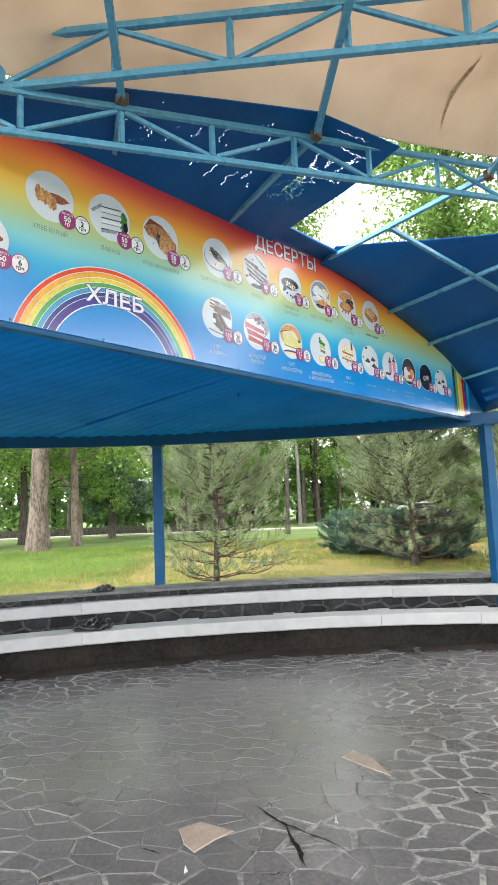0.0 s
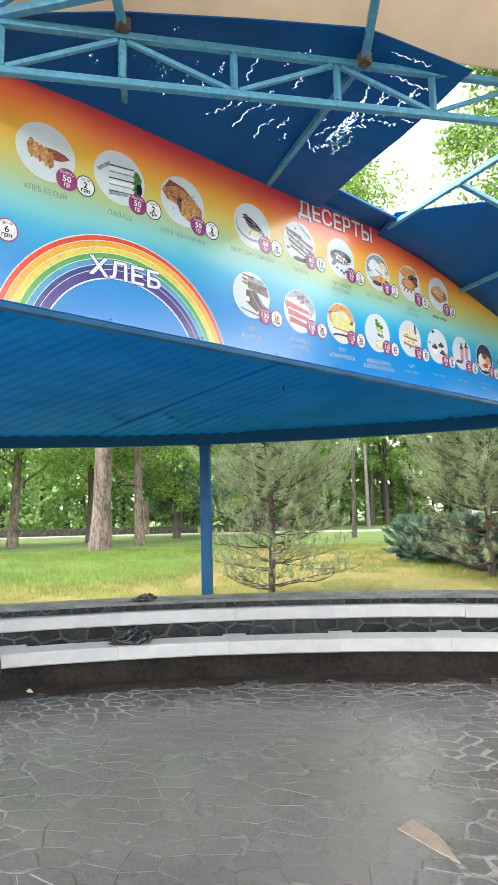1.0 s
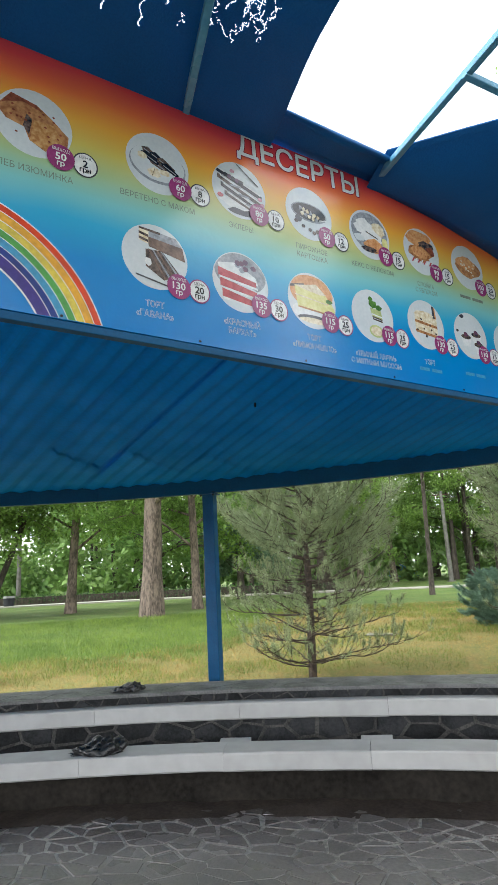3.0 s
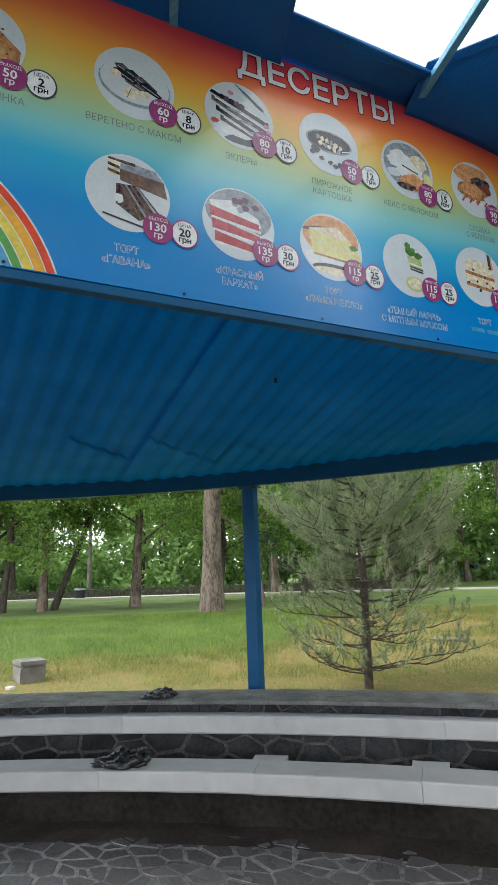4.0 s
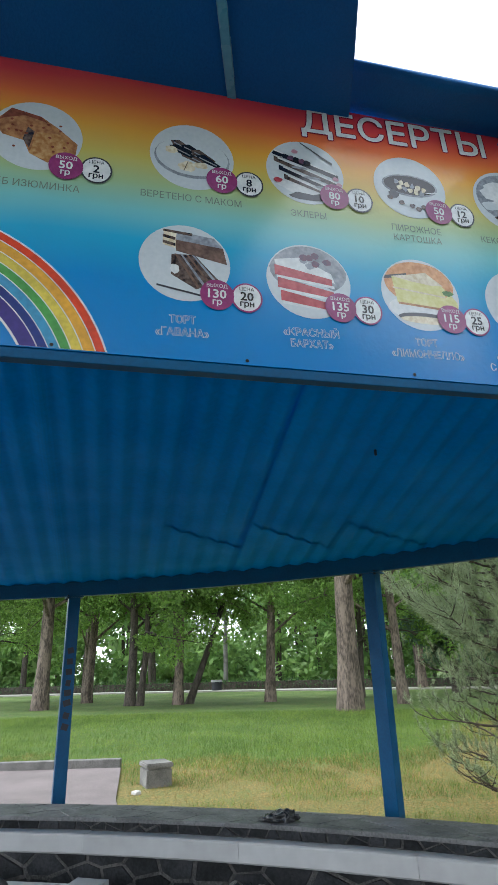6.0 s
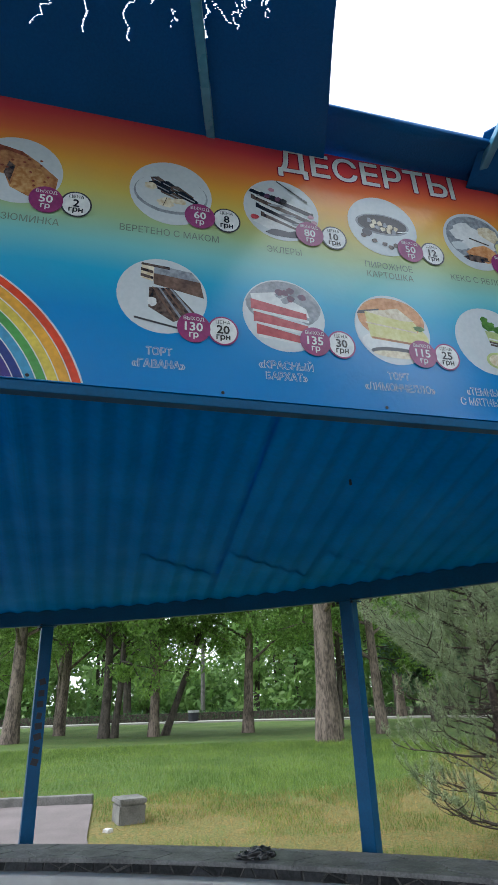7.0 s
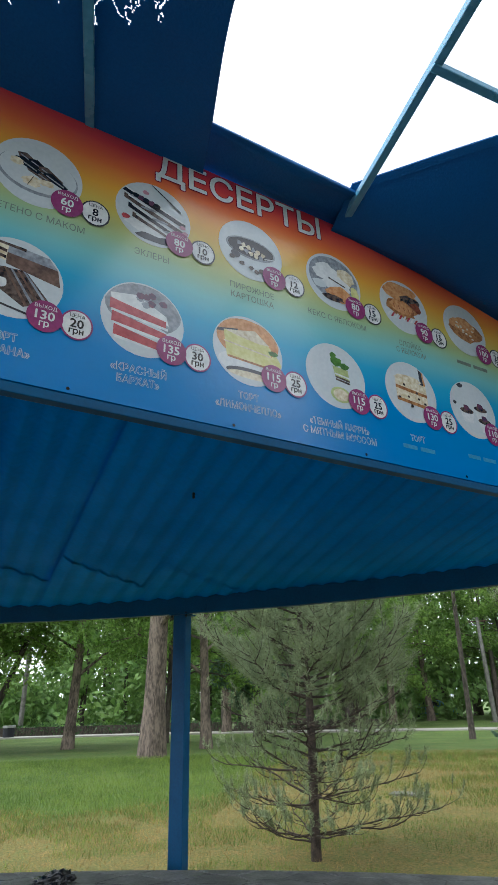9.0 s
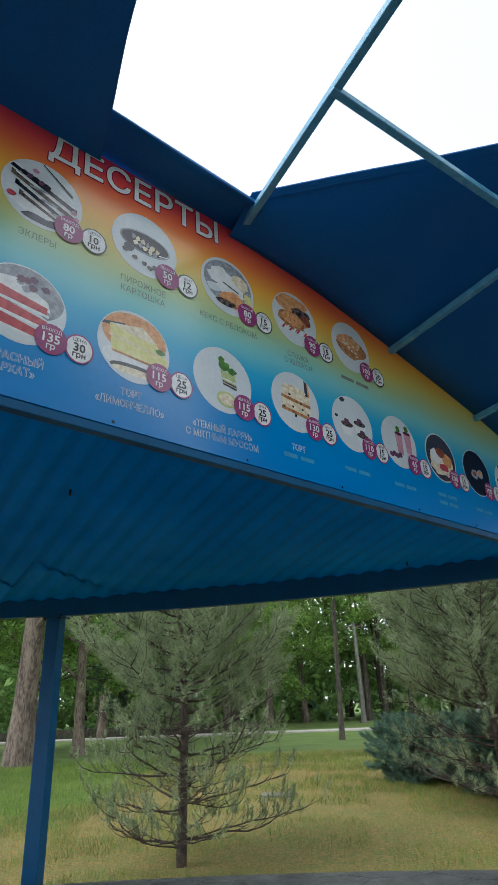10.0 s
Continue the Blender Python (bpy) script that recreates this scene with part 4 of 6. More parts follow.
def inside(pts):
    """Pulls points back into the disc."""
    out = []
    for x, y in pts:
        r = math.hypot(x, y)
        out.append((x / r * 0.97, y / r * 0.97) if r > 0.97 else (x, y))
    return out


specs = {("ХЛЕБ", 0.125, 0.0), ("ХЛЕБ", 0.125, 0.004), ("ДЕСЕРТЫ", 0.155, 0.0), ("ДЕСЕРТЫ", 0.155, 0.004), ("ВЫХОД", 0.0175, 0.0), ("ЦЕНА", 0.0175, 0.0), ("гр", 0.030, 0.0007), ("грн", 0.029, 0.0007)}
for row in (TOP_ROW, LOW_ROW):
    for y, z, kind, g, p, cap in row:
        specs |= {(g, 0.043, 0.0010), (p, 0.042, 0.0010)}
        for c in cap:
            if c:
                specs |= {(c, 0.037, 0.0)} if row is TOP_ROW else {(c, 0.036, 0.0014), (c, 0.036, -0.0006)}
specs = sorted({(w, size) for w, size, _ in specs})
text_batch(specs)

for row in (TOP_ROW, LOW_ROW):
    for i, (y, z, kind, g, p, cap) in enumerate(row):
        low = row is LOW_ROW
        r = DISH_R if y > 1.3 else 0.13
        pic = flat("dish_picture", [(disc(y, z, r), "plate")], 0.0012, menu, "round printed food picture")
        food = [([(y + u * r, z + v * r) for u, v in inside(pts)], key) for pts, key in dish(kind, i * 13 + (5 if low else 0))]
        for q, piece in enumerate(food):
            flat("food_piece", [piece], 0.0016 + 0.00009 * q, pic)
        zb = (2.704 if y < 4 else 2.722) if low else (3.122 if y < 2.4 else 3.156)
        yb = y + 0.098
        if low and y < 1.3:
            yb, zb = 1.157, 2.792
        wb = flat("weight_badge", [(disc(yb, zb, 0.052, 0.054, 28), "plum")], 0.0050, menu, "plum weight badge")
        words("badge_text", [(("ВЫХОД", 0.0175, 0.0), yb, zb + 0.031, None, 0), ((g, 0.043, 0.0010), yb, zb + 0.003, None, 0), (("гр", 0.030, 0.0007), yb, zb - 0.030, None, 0)], 0.0055, "white", wb)
        pb = flat("price_badge", [(disc(yb + 0.092, zb, 0.049, 0.053, 28), "plum" if low else "slate"), (disc(yb + 0.092, zb, 0.0435, 0.0475, 28), "white")], 0.0046, menu, "white price badge")
        words("badge_text", [(("ЦЕНА", 0.0175, 0.0), yb + 0.092, zb + 0.030, None, 0), ((p, 0.042, 0.0010), yb + 0.092, zb + 0.004, None, 0), (("грн", 0.029, 0.0007), yb + 0.092, zb - 0.027, None, 0)], 0.0055, "black", pb)
        for k, c in enumerate(cap):
            if low:
                zc = 2.608 - 0.043 * k - (0.02 if len(cap) == 1 else 0) - (0.022 if kind == "mint" else 0)
                yc = y - 0.005
            else:
                zc, yc = 3.066 - 0.042 * k - (0.03 if y < 2.4 else 0), y + (0.0 if y < 2.4 else 0.0)
            if c is None:
                w = 0.085 if low else 0.10
                keys = "rb_sky" if low else "grey"
                segs = [([(yc + s0, zc - 0.009), (yc + s1, zc - 0.009), (yc + s1, zc + 0.009), (yc + s0, zc + 0.009)], keys) for s0, s1 in ((-w, -0.01), (0.006, w))]
                flat("caption_bar", segs, 0.0012, menu)
            elif low:
                cp = words("caption", [((c, 0.036, 0.0014), yc, zc, CAP_W.get(c), 1.2)], 0.0012, "plate", menu)
                words("inner_line", [((c, 0.036, -0.0006), yc, zc, CAP_W.get(c, 0) * 0.985 or None, 1.2)], 0.0018, "base_blue", cp)
            else:
                words("caption", [((c, 0.037, 0.0), yc, zc, CAP_W.get(c), 1.2)], 0.0012, "grey", menu)


def heading(word, size, y, z, width, turn, depth, edge, label):
    """Large printed letters, each a part of its own with its lighter face on a coloured outline."""
    v, f = TEXT_CACHE[(word, size)]
    v = np.array(v)
    spans = sorted((min(v[i][0] for i in q), max(v[i][0] for i in q)) for q in f)
    cols = []
    for a, b in spans:
        if cols and a <= cols[-1][1] + 0.0005:
            cols[-1][1] = max(cols[-1][1], b)
        else:
            cols.append([a, b])
    while len(cols) > len(word):
        k = min(range(len(cols) - 1), key=lambda j: cols[j + 1][0] - cols[j][1])
        cols[k:k + 2] = [[cols[k][0], cols[k + 1][1]]]
    lo, hi = v.min(0), v.max(0)
    mid, sx = (lo + hi) / 2, width / (hi[0] - lo[0])
    c, s = math.cos(radians(turn)), math.sin(radians(turn))
    for a, b in cols:
        outer = None
        for name, fat, d, key, text in (("heading_letter", 0.0068, depth, edge, label), ("letter_face", 0.0026, depth + 0.0008, "white", "")):
            verts, faces = [], []
            for k in range(8):
                o = len(verts)
                su, sw = fat * math.cos(k * math.pi / 4), fat * math.sin(k * math.pi / 4)
                for p in v:
                    u, w = (p[0] - mid[0]) * sx + su, p[1] - mid[1] + sw
                    verts.append(MENU_INV @ (BOARD_M @ Vector((y + u * c - w * s, z + u * s + w * c, d + 0.00004 * k))))
                faces += [tuple(i + o for i in q) for q in f if min(v[i][0] for i in q) >= a - 1e-6 and max(v[i][0] for i in q) <= b + 1e-6]
            used = sorted({i for q in faces for i in q})
            at = {i: n for n, i in enumerate(used)}
            ob = put(name, mesh_from(name, [verts[i] for i in used], [tuple(at[i] for i in q) for q in faces]), INK[key], outer or menu, text)
            outer = outer or ob


heading("ДЕСЕРТЫ", 0.155, 3.42, 3.500, 0.742, 1.6, 0.0022, "crimson", "white letter with a crimson outline")
heading("ХЛЕБ", 0.125, 1.825, 2.742, 0.386, 1.0, 0.0026, "rb_blue", "white letter with a navy outline")

# ---------------------------------------------------------------- trusses, poles and tarpaulins overhead


def truss(p, q, z0, z1, spacing, label, first=0.0, flip=0, rise=0.0, w=0.034):
    """A lattice girder from p to q (plan), chords at z0 and z1."""
    p, q = Vector((p[0], p[1], 0)), Vector((q[0], q[1], 0))
    L = (q - p).length
    t = thing("roof_truss", label, "truss", "roof trusses", at=(p.x, p.y, z0))
    d = (q - p).normalized()
    at = lambda s, z: d * s + Vector((0, 0, z - z0 + rise * s))
    bar_part("chord", at(0, z0), at(L, z0), w, M_BLUE_STEEL, t)
    bar_part("chord", at(0, z1), at(L, z1), w, M_BLUE_STEEL, t)
    s, k = first, flip
    while s < L:
        bar_part("web", at(s, z0 + 0.021), at(s, z1 - 0.021), w * 0.85, M_BLUE_STEEL, t)
        if s + spacing < L:
            a, b = (z1 - 0.02, z0 + 0.02) if k % 2 == 0 else (z0 + 0.02, z1 - 0.02)
            bar_part("web", at(s + 0.02, a), at(s + spacing - 0.02, b), w * 0.68, M_BLUE_STEEL, t)
        s += spacing
        k += 1
    return t


OUT_D = Vector((0.4585, 0.8887, 0))
OUT_0 = Vector((-2.325, 1.565, 0))


def out_at(s, z=3.58, side=0.0):
    """A place along the outer truss, s metres from its first strut, side metres towards the middle."""
    n = Vector((OUT_D.y, -OUT_D.x, 0))
    p = OUT_0 + OUT_D * s + n * side
    return Vector((p.x, p.y, z))


p, q = out_at(-0.482 * 3), out_at(0.482 * 9)
truss(p, q, 3.312, 3.527, 0.482, "outer roof truss of pale blue painted steel tube", 0.0, 1, rise=0.028, w=0.031)
IN_0, IN_D = Vector((-2.18, 1.435, 0)), Vector((0.757, 0.653, 0))
p, q = IN_0 - IN_D * 0.56 * 3, IN_0 + IN_D * 0.56 * 8
truss(p, q, 3.545, 3.805, 0.56, "inner roof truss of pale blue painted steel tube", 0.0, 1, rise=0.026)


def pole(a, b, label, w=0.04, name="roof_pole"):
    t = thing(name, label, "pole", "roof poles", at=a)
    bar_part("tube", (0, 0, 0), Vector(b) - Vector(a), w, M_BLUE_STEEL, t)
    return t


def rafter(a, mid, b, label):
    """A rafter from the board's top over the outer truss to the middle, with a rusty joint."""
    t = thing("roof_rafter", label, "rafter", "roof rafters", at=a)
    a, mid, b = Vector(a), Vector(mid), Vector(b)
    bar_part("tube", (0, 0, 0), mid - a, 0.032, M_BLUE_STEEL, t)
    bar_part("tube", mid - a, b - a, 0.036, M_BLUE_STEEL, t)
    bar_part("joint", mid - a - Vector((0, 0, 0.03)), mid - a + Vector((0, 0, 0.028)), 0.05, M_RUST, t, label="rusty joint")
    return t


rafter((-2.81, 1.83, 3.603), (-2.30, 1.555, 3.60), (-0.9, 0.35, 3.98), "pale blue steel rafter with a rusty joint")
rafter((-2.79, 2.797, 3.562), (-1.78, 2.50, 3.585), (-0.25, 1.20, 3.98), "pale blue steel rafter with a rusty joint")
rafter((-2.79, 3.915, 3.59), (-1.22, 3.52, 3.51), (0.6, 2.2, 3.98), "bare pale blue steel rafter over the gap")
rafter((-2.78, 4.96, 3.372), (-0.70, 4.72, 3.49), (1.2, 3.3, 3.98), "pale blue steel rafter under the tarpaulin")
rafter((-2.78, 5.75, 3.195), (-0.3, 5.6, 3.42), (1.6, 4.2, 3.9), "pale blue steel rafter under the tarpaulin")
rafter((-2.78, 6.55, 2.925), (0.1, 6.5, 3.25), (2.0, 5.2, 3.8), "pale blue steel rafter under the tarpaulin")
pole((-2.04, 3.71, 3.545), (-1.72, 5.6, 3.30), "thin pale blue steel purlin", 0.03)


def cloth(name, label, grid, material, holes=()):
    """A tarpaulin from a grid of points, with two skins 3 mm apart."""
    n, m = len(grid), len(grid[0])
    verts = [p for row in grid for p in row] + [p + Vector((0, 0, 0.003)) for row in grid for p in row]
    o = n * m
    faces = []
    for i in range(n - 1):
        for j in range(m - 1):
            if (i, j) in holes:
                continue
            a, b, c, d = i * m + j, i * m + j + 1, (i + 1) * m + j + 1, (i + 1) * m + j
            faces += [(a, b, c, d), (o + d, o + c, o + b, o + a)]
    rim = [j for j in range(m)] + [i * m + m - 1 for i in range(1, n)] + [(n - 1) * m + j for j in range(m - 2, -1, -1)] + [i * m for i in range(n - 2, 0, -1)]
    for a, b in zip(rim, rim[1:] + rim[:1]):
        faces.append((b, a, o + a, o + b))
    t = thing(name, label, "tarpaulin", "roof tarpaulins", at=grid[0][0])
    iv = Matrix.Translation(t.location).inverted()
    put("cloth", mesh_from("cloth", [iv @ Vector(v) for v in verts], faces, True), material, t)
    hv = []
    for row in grid:
        back = (row[-2] - row[-1]).normalized() * 0.035
        drop = Vector((0, 0, -0.004))
        hv += [iv @ (row[-1] + drop - back * 0.1), iv @ (row[-1] + back + drop), iv @ (row[-1] + back + drop * 1.8), iv @ (row[-1] + drop * 1.8 - back * 0.1)]
    hf = [(i * 4 + j, i * 4 + (j + 1) % 4, i * 4 + 4 + (j + 1) % 4, i * 4 + 4 + j) for i in range(n - 1) for j in range(4)]
    put("hem", mesh_from("hem", hv, hf), material, t, "sewn hem")
    return t


def lerp(a, b, t):
    return a * (1 - t) + b * t


# blue cloth whose coating has split, from the board's top to past the outer truss
def left_cloth(u, v):
    y_b = -2.4 + (3.24 + 2.4) * u
    outer = Vector((X0 - 0.006, y_b, board_top(y_b) - 0.034))
    s_i = -4.4 + (1.62 + 4.4) * u
    marks = [-4.4, -0.5, 0.0, 0.5, 1.05, 1.62]
    inner = out_at(s_i, float(np.interp(s_i, marks, [3.57, 3.57, 3.63, 3.63, 3.628, 3.585])), float(np.interp(s_i, marks, [0.0, 0.0, 0.04, 0.10, 0.155, 0.065])))
    pnt = lerp(outer, inner, v)
    hump = 0.03 * math.sin(math.pi * v) * (1 + math.sin(y_b * 3.3))
    tear = 0.008 * math.sin(9 * v) * max(0.0, (u - 0.975) / 0.025) - 0.055 * math.sin(math.pi * v) * max(0.0, (u - 0.9) / 0.1)
    ripple = (0.012 * noise.noise((pnt.x * 3, pnt.y * 3, 0.4)) + 0.004 * noise.noise((pnt.x * 11, pnt.y * 11, 2.4))) * math.sin(math.pi * v)
    free = max(0.0, (u - 0.78) / 0.22) ** 2
    return pnt + Vector((0, tear, -0.075 * free * math.sin(math.pi * v ** 1.3) + 0.02 * v + hump * 0.6 + ripple + 0.03 * math.sin(math.pi * v) * (1 - max(0.0, (u - 0.93) / 0.07))))


US = [0.7 * k / 28 for k in range(28)] + [0.7 + 0.3 * k / 400 for k in range(401)]
NV = 280
holes = set()
rd = random.Random(21)


def slit(line, wide):
    """A ragged split right through the cloth along line."""
    for (u0, v0), (u1, v1) in zip(line, line[1:]):
        n = int(math.hypot((u1 - u0) * 1100, (v1 - v0) * NV)) * 2 + 2
        wob, ph = rd.uniform(0.002, 0.006), rd.uniform(0, 6)
        for k in range(n):
            f = k / n
            u, v = u0 + (u1 - u0) * f + wob * 0.3 * math.sin(f * 9 + ph), v0 + (v1 - v0) * f + wob * math.sin(f * 13 + ph)
            i, j = 28 + int((u - 0.7) / 0.3 * 400), int(v * NV)
            w = wide * (0.35 + 0.65 * math.sin(math.pi * f)) * rd.uniform(0.5, 1.3)
            for q in range(max(1, int(w + 0.5)) if rd.random() < 0.86 else 0):
                if 28 < i + q < len(US) - 3 and 2 < j < NV - 2:
                    holes.add((i + q, j))


for u0, v0, u1, v1 in [(0.767, 0.38, 0.778, 0.519), (0.789, 0.423, 0.795, 0.501), (0.762, 0.493, 0.767, 0.556), (0.744, 0.554, 0.751, 0.595), (0.824, 0.278, 0.842, 0.409), (0.846, 0.387, 0.854, 0.465),
                       (0.852, 0.264, 0.872, 0.498), (0.876, 0.432, 0.882, 0.515), (0.878, 0.252, 0.888, 0.394), (0.893, 0.352, 0.90, 0.431), (0.844, 0.566, 0.845, 0.767), (0.886, 0.594, 0.889, 0.735),
                       (0.814, 0.537, 0.82, 0.604), (0.921, 0.244, 0.927, 0.40), (0.927, 0.40, 0.931, 0.526), (0.950, 0.86, 0.985, 0.87), (0.935, 0.945, 0.970, 0.955)]:
    slit([(u0, v0), ((u0 + u1) / 2 + rd.gauss(0, 0.002), (v0 + v1) / 2), (u1, v1)], rd.uniform(0.8, 1.4))
# short lone splits along the cloth, and the crowded patch beside the rafter
for k in range(18):
    u, v = rd.uniform(0.71, 0.92), rd.uniform(0.3, 0.86)
    slit([(u, v), (u + rd.uniform(0.0, 0.005), v + rd.uniform(0.02, 0.05))], 1.0)
for k in range(34):
    f = rd.random()
    u, v = 0.934 + 0.034 * f ** 0.8 + rd.gauss(0, 0.010), 0.32 + 0.46 * f + rd.gauss(0, 0.045)
    line = [(u, v)]
    turn = rd.choice((0.25, 0.9, 1.4, 2.3)) + rd.uniform(-0.4, 0.4)
    for q in range(rd.choice((1, 2, 2, 3))):
        ln = rd.uniform(0.03, 0.085)
        u, v = u + 0.13 * ln * math.cos(turn), v + ln * math.sin(turn)
        line.append((u, v))
        turn += rd.uniform(-0.9, 0.9)
    slit(line, rd.uniform(0.6, 1.1))
grid = [[left_cloth(u, j / NV) for j in range(NV + 1)] for u in US]
tarp_left = cloth("blue_tarpaulin", "dark blue tarpaulin with ragged splits and a torn edge", grid, M_TARP, holes)
# narrow remnant folded over the top rail, in the gap
grid = []
for i in range(17):
    u = i / 16
    y = 3.14 + 0.76 * u
    base = Vector((X0 - 0.01, y, board_top(y) + 0.005))
    sag = 0.012 * math.sin(u * 9)
    grid.append([base, base + Vector((0.07, 0.0, 0.004 + sag)), base + Vector((0.15, 0, 0.004 + sag)), base + Vector((0.196, 0, -0.012 * u)), base + Vector((0.19, 0, 0.018)), base + Vector((0.02, 0, 0.05))])
cloth("blue_tarpaulin", "narrow remnant of blue tarpaulin folded over the rail", grid, M_TARP)

# blue cloth beyond the gap, falling with the board's top
inner_pts = [(-2.60, 3.84, 3.62), (-2.06, 4.25, 3.60), (-1.56, 4.62, 3.60), (-0.6, 5.4, 3.56), (0.5, 6.3, 3.46), (1.2, 7.0, 3.3)]
grid = []
for i in range(31):
    u = i / 30
    y_b = 3.86 + 3.25 * u
    outer = Vector((X0 - 0.006, y_b, board_top(y_b) - 0.06))
    f = u * (len(inner_pts) - 1)
    k = min(int(f), len(inner_pts) - 2)
    inner = lerp(Vector(inner_pts[k]), Vector(inner_pts[k + 1]), f - k)
    row = []
    for j in range(11):
        v = j / 10
        pnt = lerp(outer, inner, v)
        row.append(pnt + Vector((0, 0, 0.02 - 0.05 * math.sin(math.pi * v) * abs(math.sin(u * 3 * math.pi)) + 0.01 * noise.noise((pnt.x * 2.5, pnt.y * 2.5, 2.0)))))
    grid.append(row)
cloth("blue_tarpaulin", "taut dark blue tarpaulin over slanting rafters", grid, M_TARP)

# beige cloth over the middle
NW = 52
grid = []
for i in range(97):
    s = -4.6 + 9.6 * i / 96
    row = []
    for j in range(NW + 1):
        w = 3.4 * (j / NW) ** 1.7
        base = out_at(s, 3.74, w - 0.02)
        edge = 3.715 - 0.055 * min(1.0, max(0.0, 0.9 - s))
        climb = min(1.0, w / 0.24)
        zz = edge + (3.90 + 0.026 * max(0.0, s) - edge) * climb * (2 - climb) + 0.085 * w + 0.03 * math.sin(s * 2.6 + 0.5) * min(1, w * 1.5 + 0.3) + 0.02 * noise.noise((base.x * 2, base.y * 2, 5.0))
        row.append(Vector((base.x, base.y, zz)))
    grid.append(row)
beige = cloth("beige_tarpaulin", "stained translucent beige tarpaulin over the middle", grid, M_BEIGE)
iv = Matrix.Translation(beige.location).inverted()


def beige_point(s, w):
    fi, fj = (s + 4.6) / 9.6 * 96, (max(w, 0.0) / 3.4) ** (1 / 1.7) * NW
    i, j = min(int(fi), 95), min(int(fj), NW - 1)
    return lerp(lerp(grid[i][j], grid[i + 1][j], fi - i), lerp(grid[i][j + 1], grid[i + 1][j + 1], fi - i), fj - j)


rnd = random.Random(8)
for s, w, ls, lw in [(1.95, 0.05, 0.05, 0.40), (-0.3, 0.35, 0.3, 0.05), (0.55, 0.5, 0.35, 0.05), (1.7, 0.55, 0.3, 0.05), (-0.55, 0.3, 0.05, 0.35), (0.3, 0.85, 0.25, 0.05)]:
    n = 9
    up, dn = [], []
    for k in range(n):
        f = k / (n - 1)
        wid = math.sin(math.pi * min(max(f, 0.06), 0.94)) * rnd.uniform(0.6, 1.0)
        if ls > lw:
            up.append(beige_point(s + ls * (f - 0.5) * 2, w + lw * 0.5 * wid))
            dn.append(beige_point(s + ls * (f - 0.5) * 2, w - lw * 0.5 * wid))
        else:
            up.append(beige_point(s + ls * 0.5 * wid, w + lw * f))
            dn.append(beige_point(s - ls * 0.5 * wid, w + lw * f))
    vv = [iv @ (p - Vector((0, 0, 0.004))) for p in up + dn]
    put("stain", mesh_from("stain", vv, [(k, k + 1, n + k + 1, n + k) for k in range(n - 1)]), M_STAIN, beige, "brown water stain")

# ---------------------------------------------------------------- park: trees, hedge, path, poles


def leaf_cloud(centres, radii, counts, size, seed, flat_z=0.75):
    """Arrays of small pointed leaf quads scattered in clumps."""
    g = np.random.default_rng(seed)
    pos = []
    for c, r, n in zip(centres, radii, counts):
        d = g.normal(size=(n, 3))
        d /= np.linalg.norm(d, axis=1)[:, None]
        d *= (g.random(n) ** 0.45)[:, None] * r
        d[:, 2] *= flat_z
        pos.append(d + np.array(c))
    pos = np.concatenate(pos)
    n = len(pos)
    a = g.normal(size=(n, 3))
    a /= np.linalg.norm(a, axis=1)[:, None]
    b = g.normal(size=(n, 3))
    b -= (a * b).sum(1)[:, None] * a
    b /= np.linalg.norm(b, axis=1)[:, None]
    s = (size * g.uniform(0.6, 1.3, n))[:, None]
    v = np.stack([pos - a * s, pos + b * s * 0.45, pos + a * s, pos - b * s * 0.45], axis=1).reshape(-1, 3)
    return v, np.arange(n * 4).reshape(-1, 4)


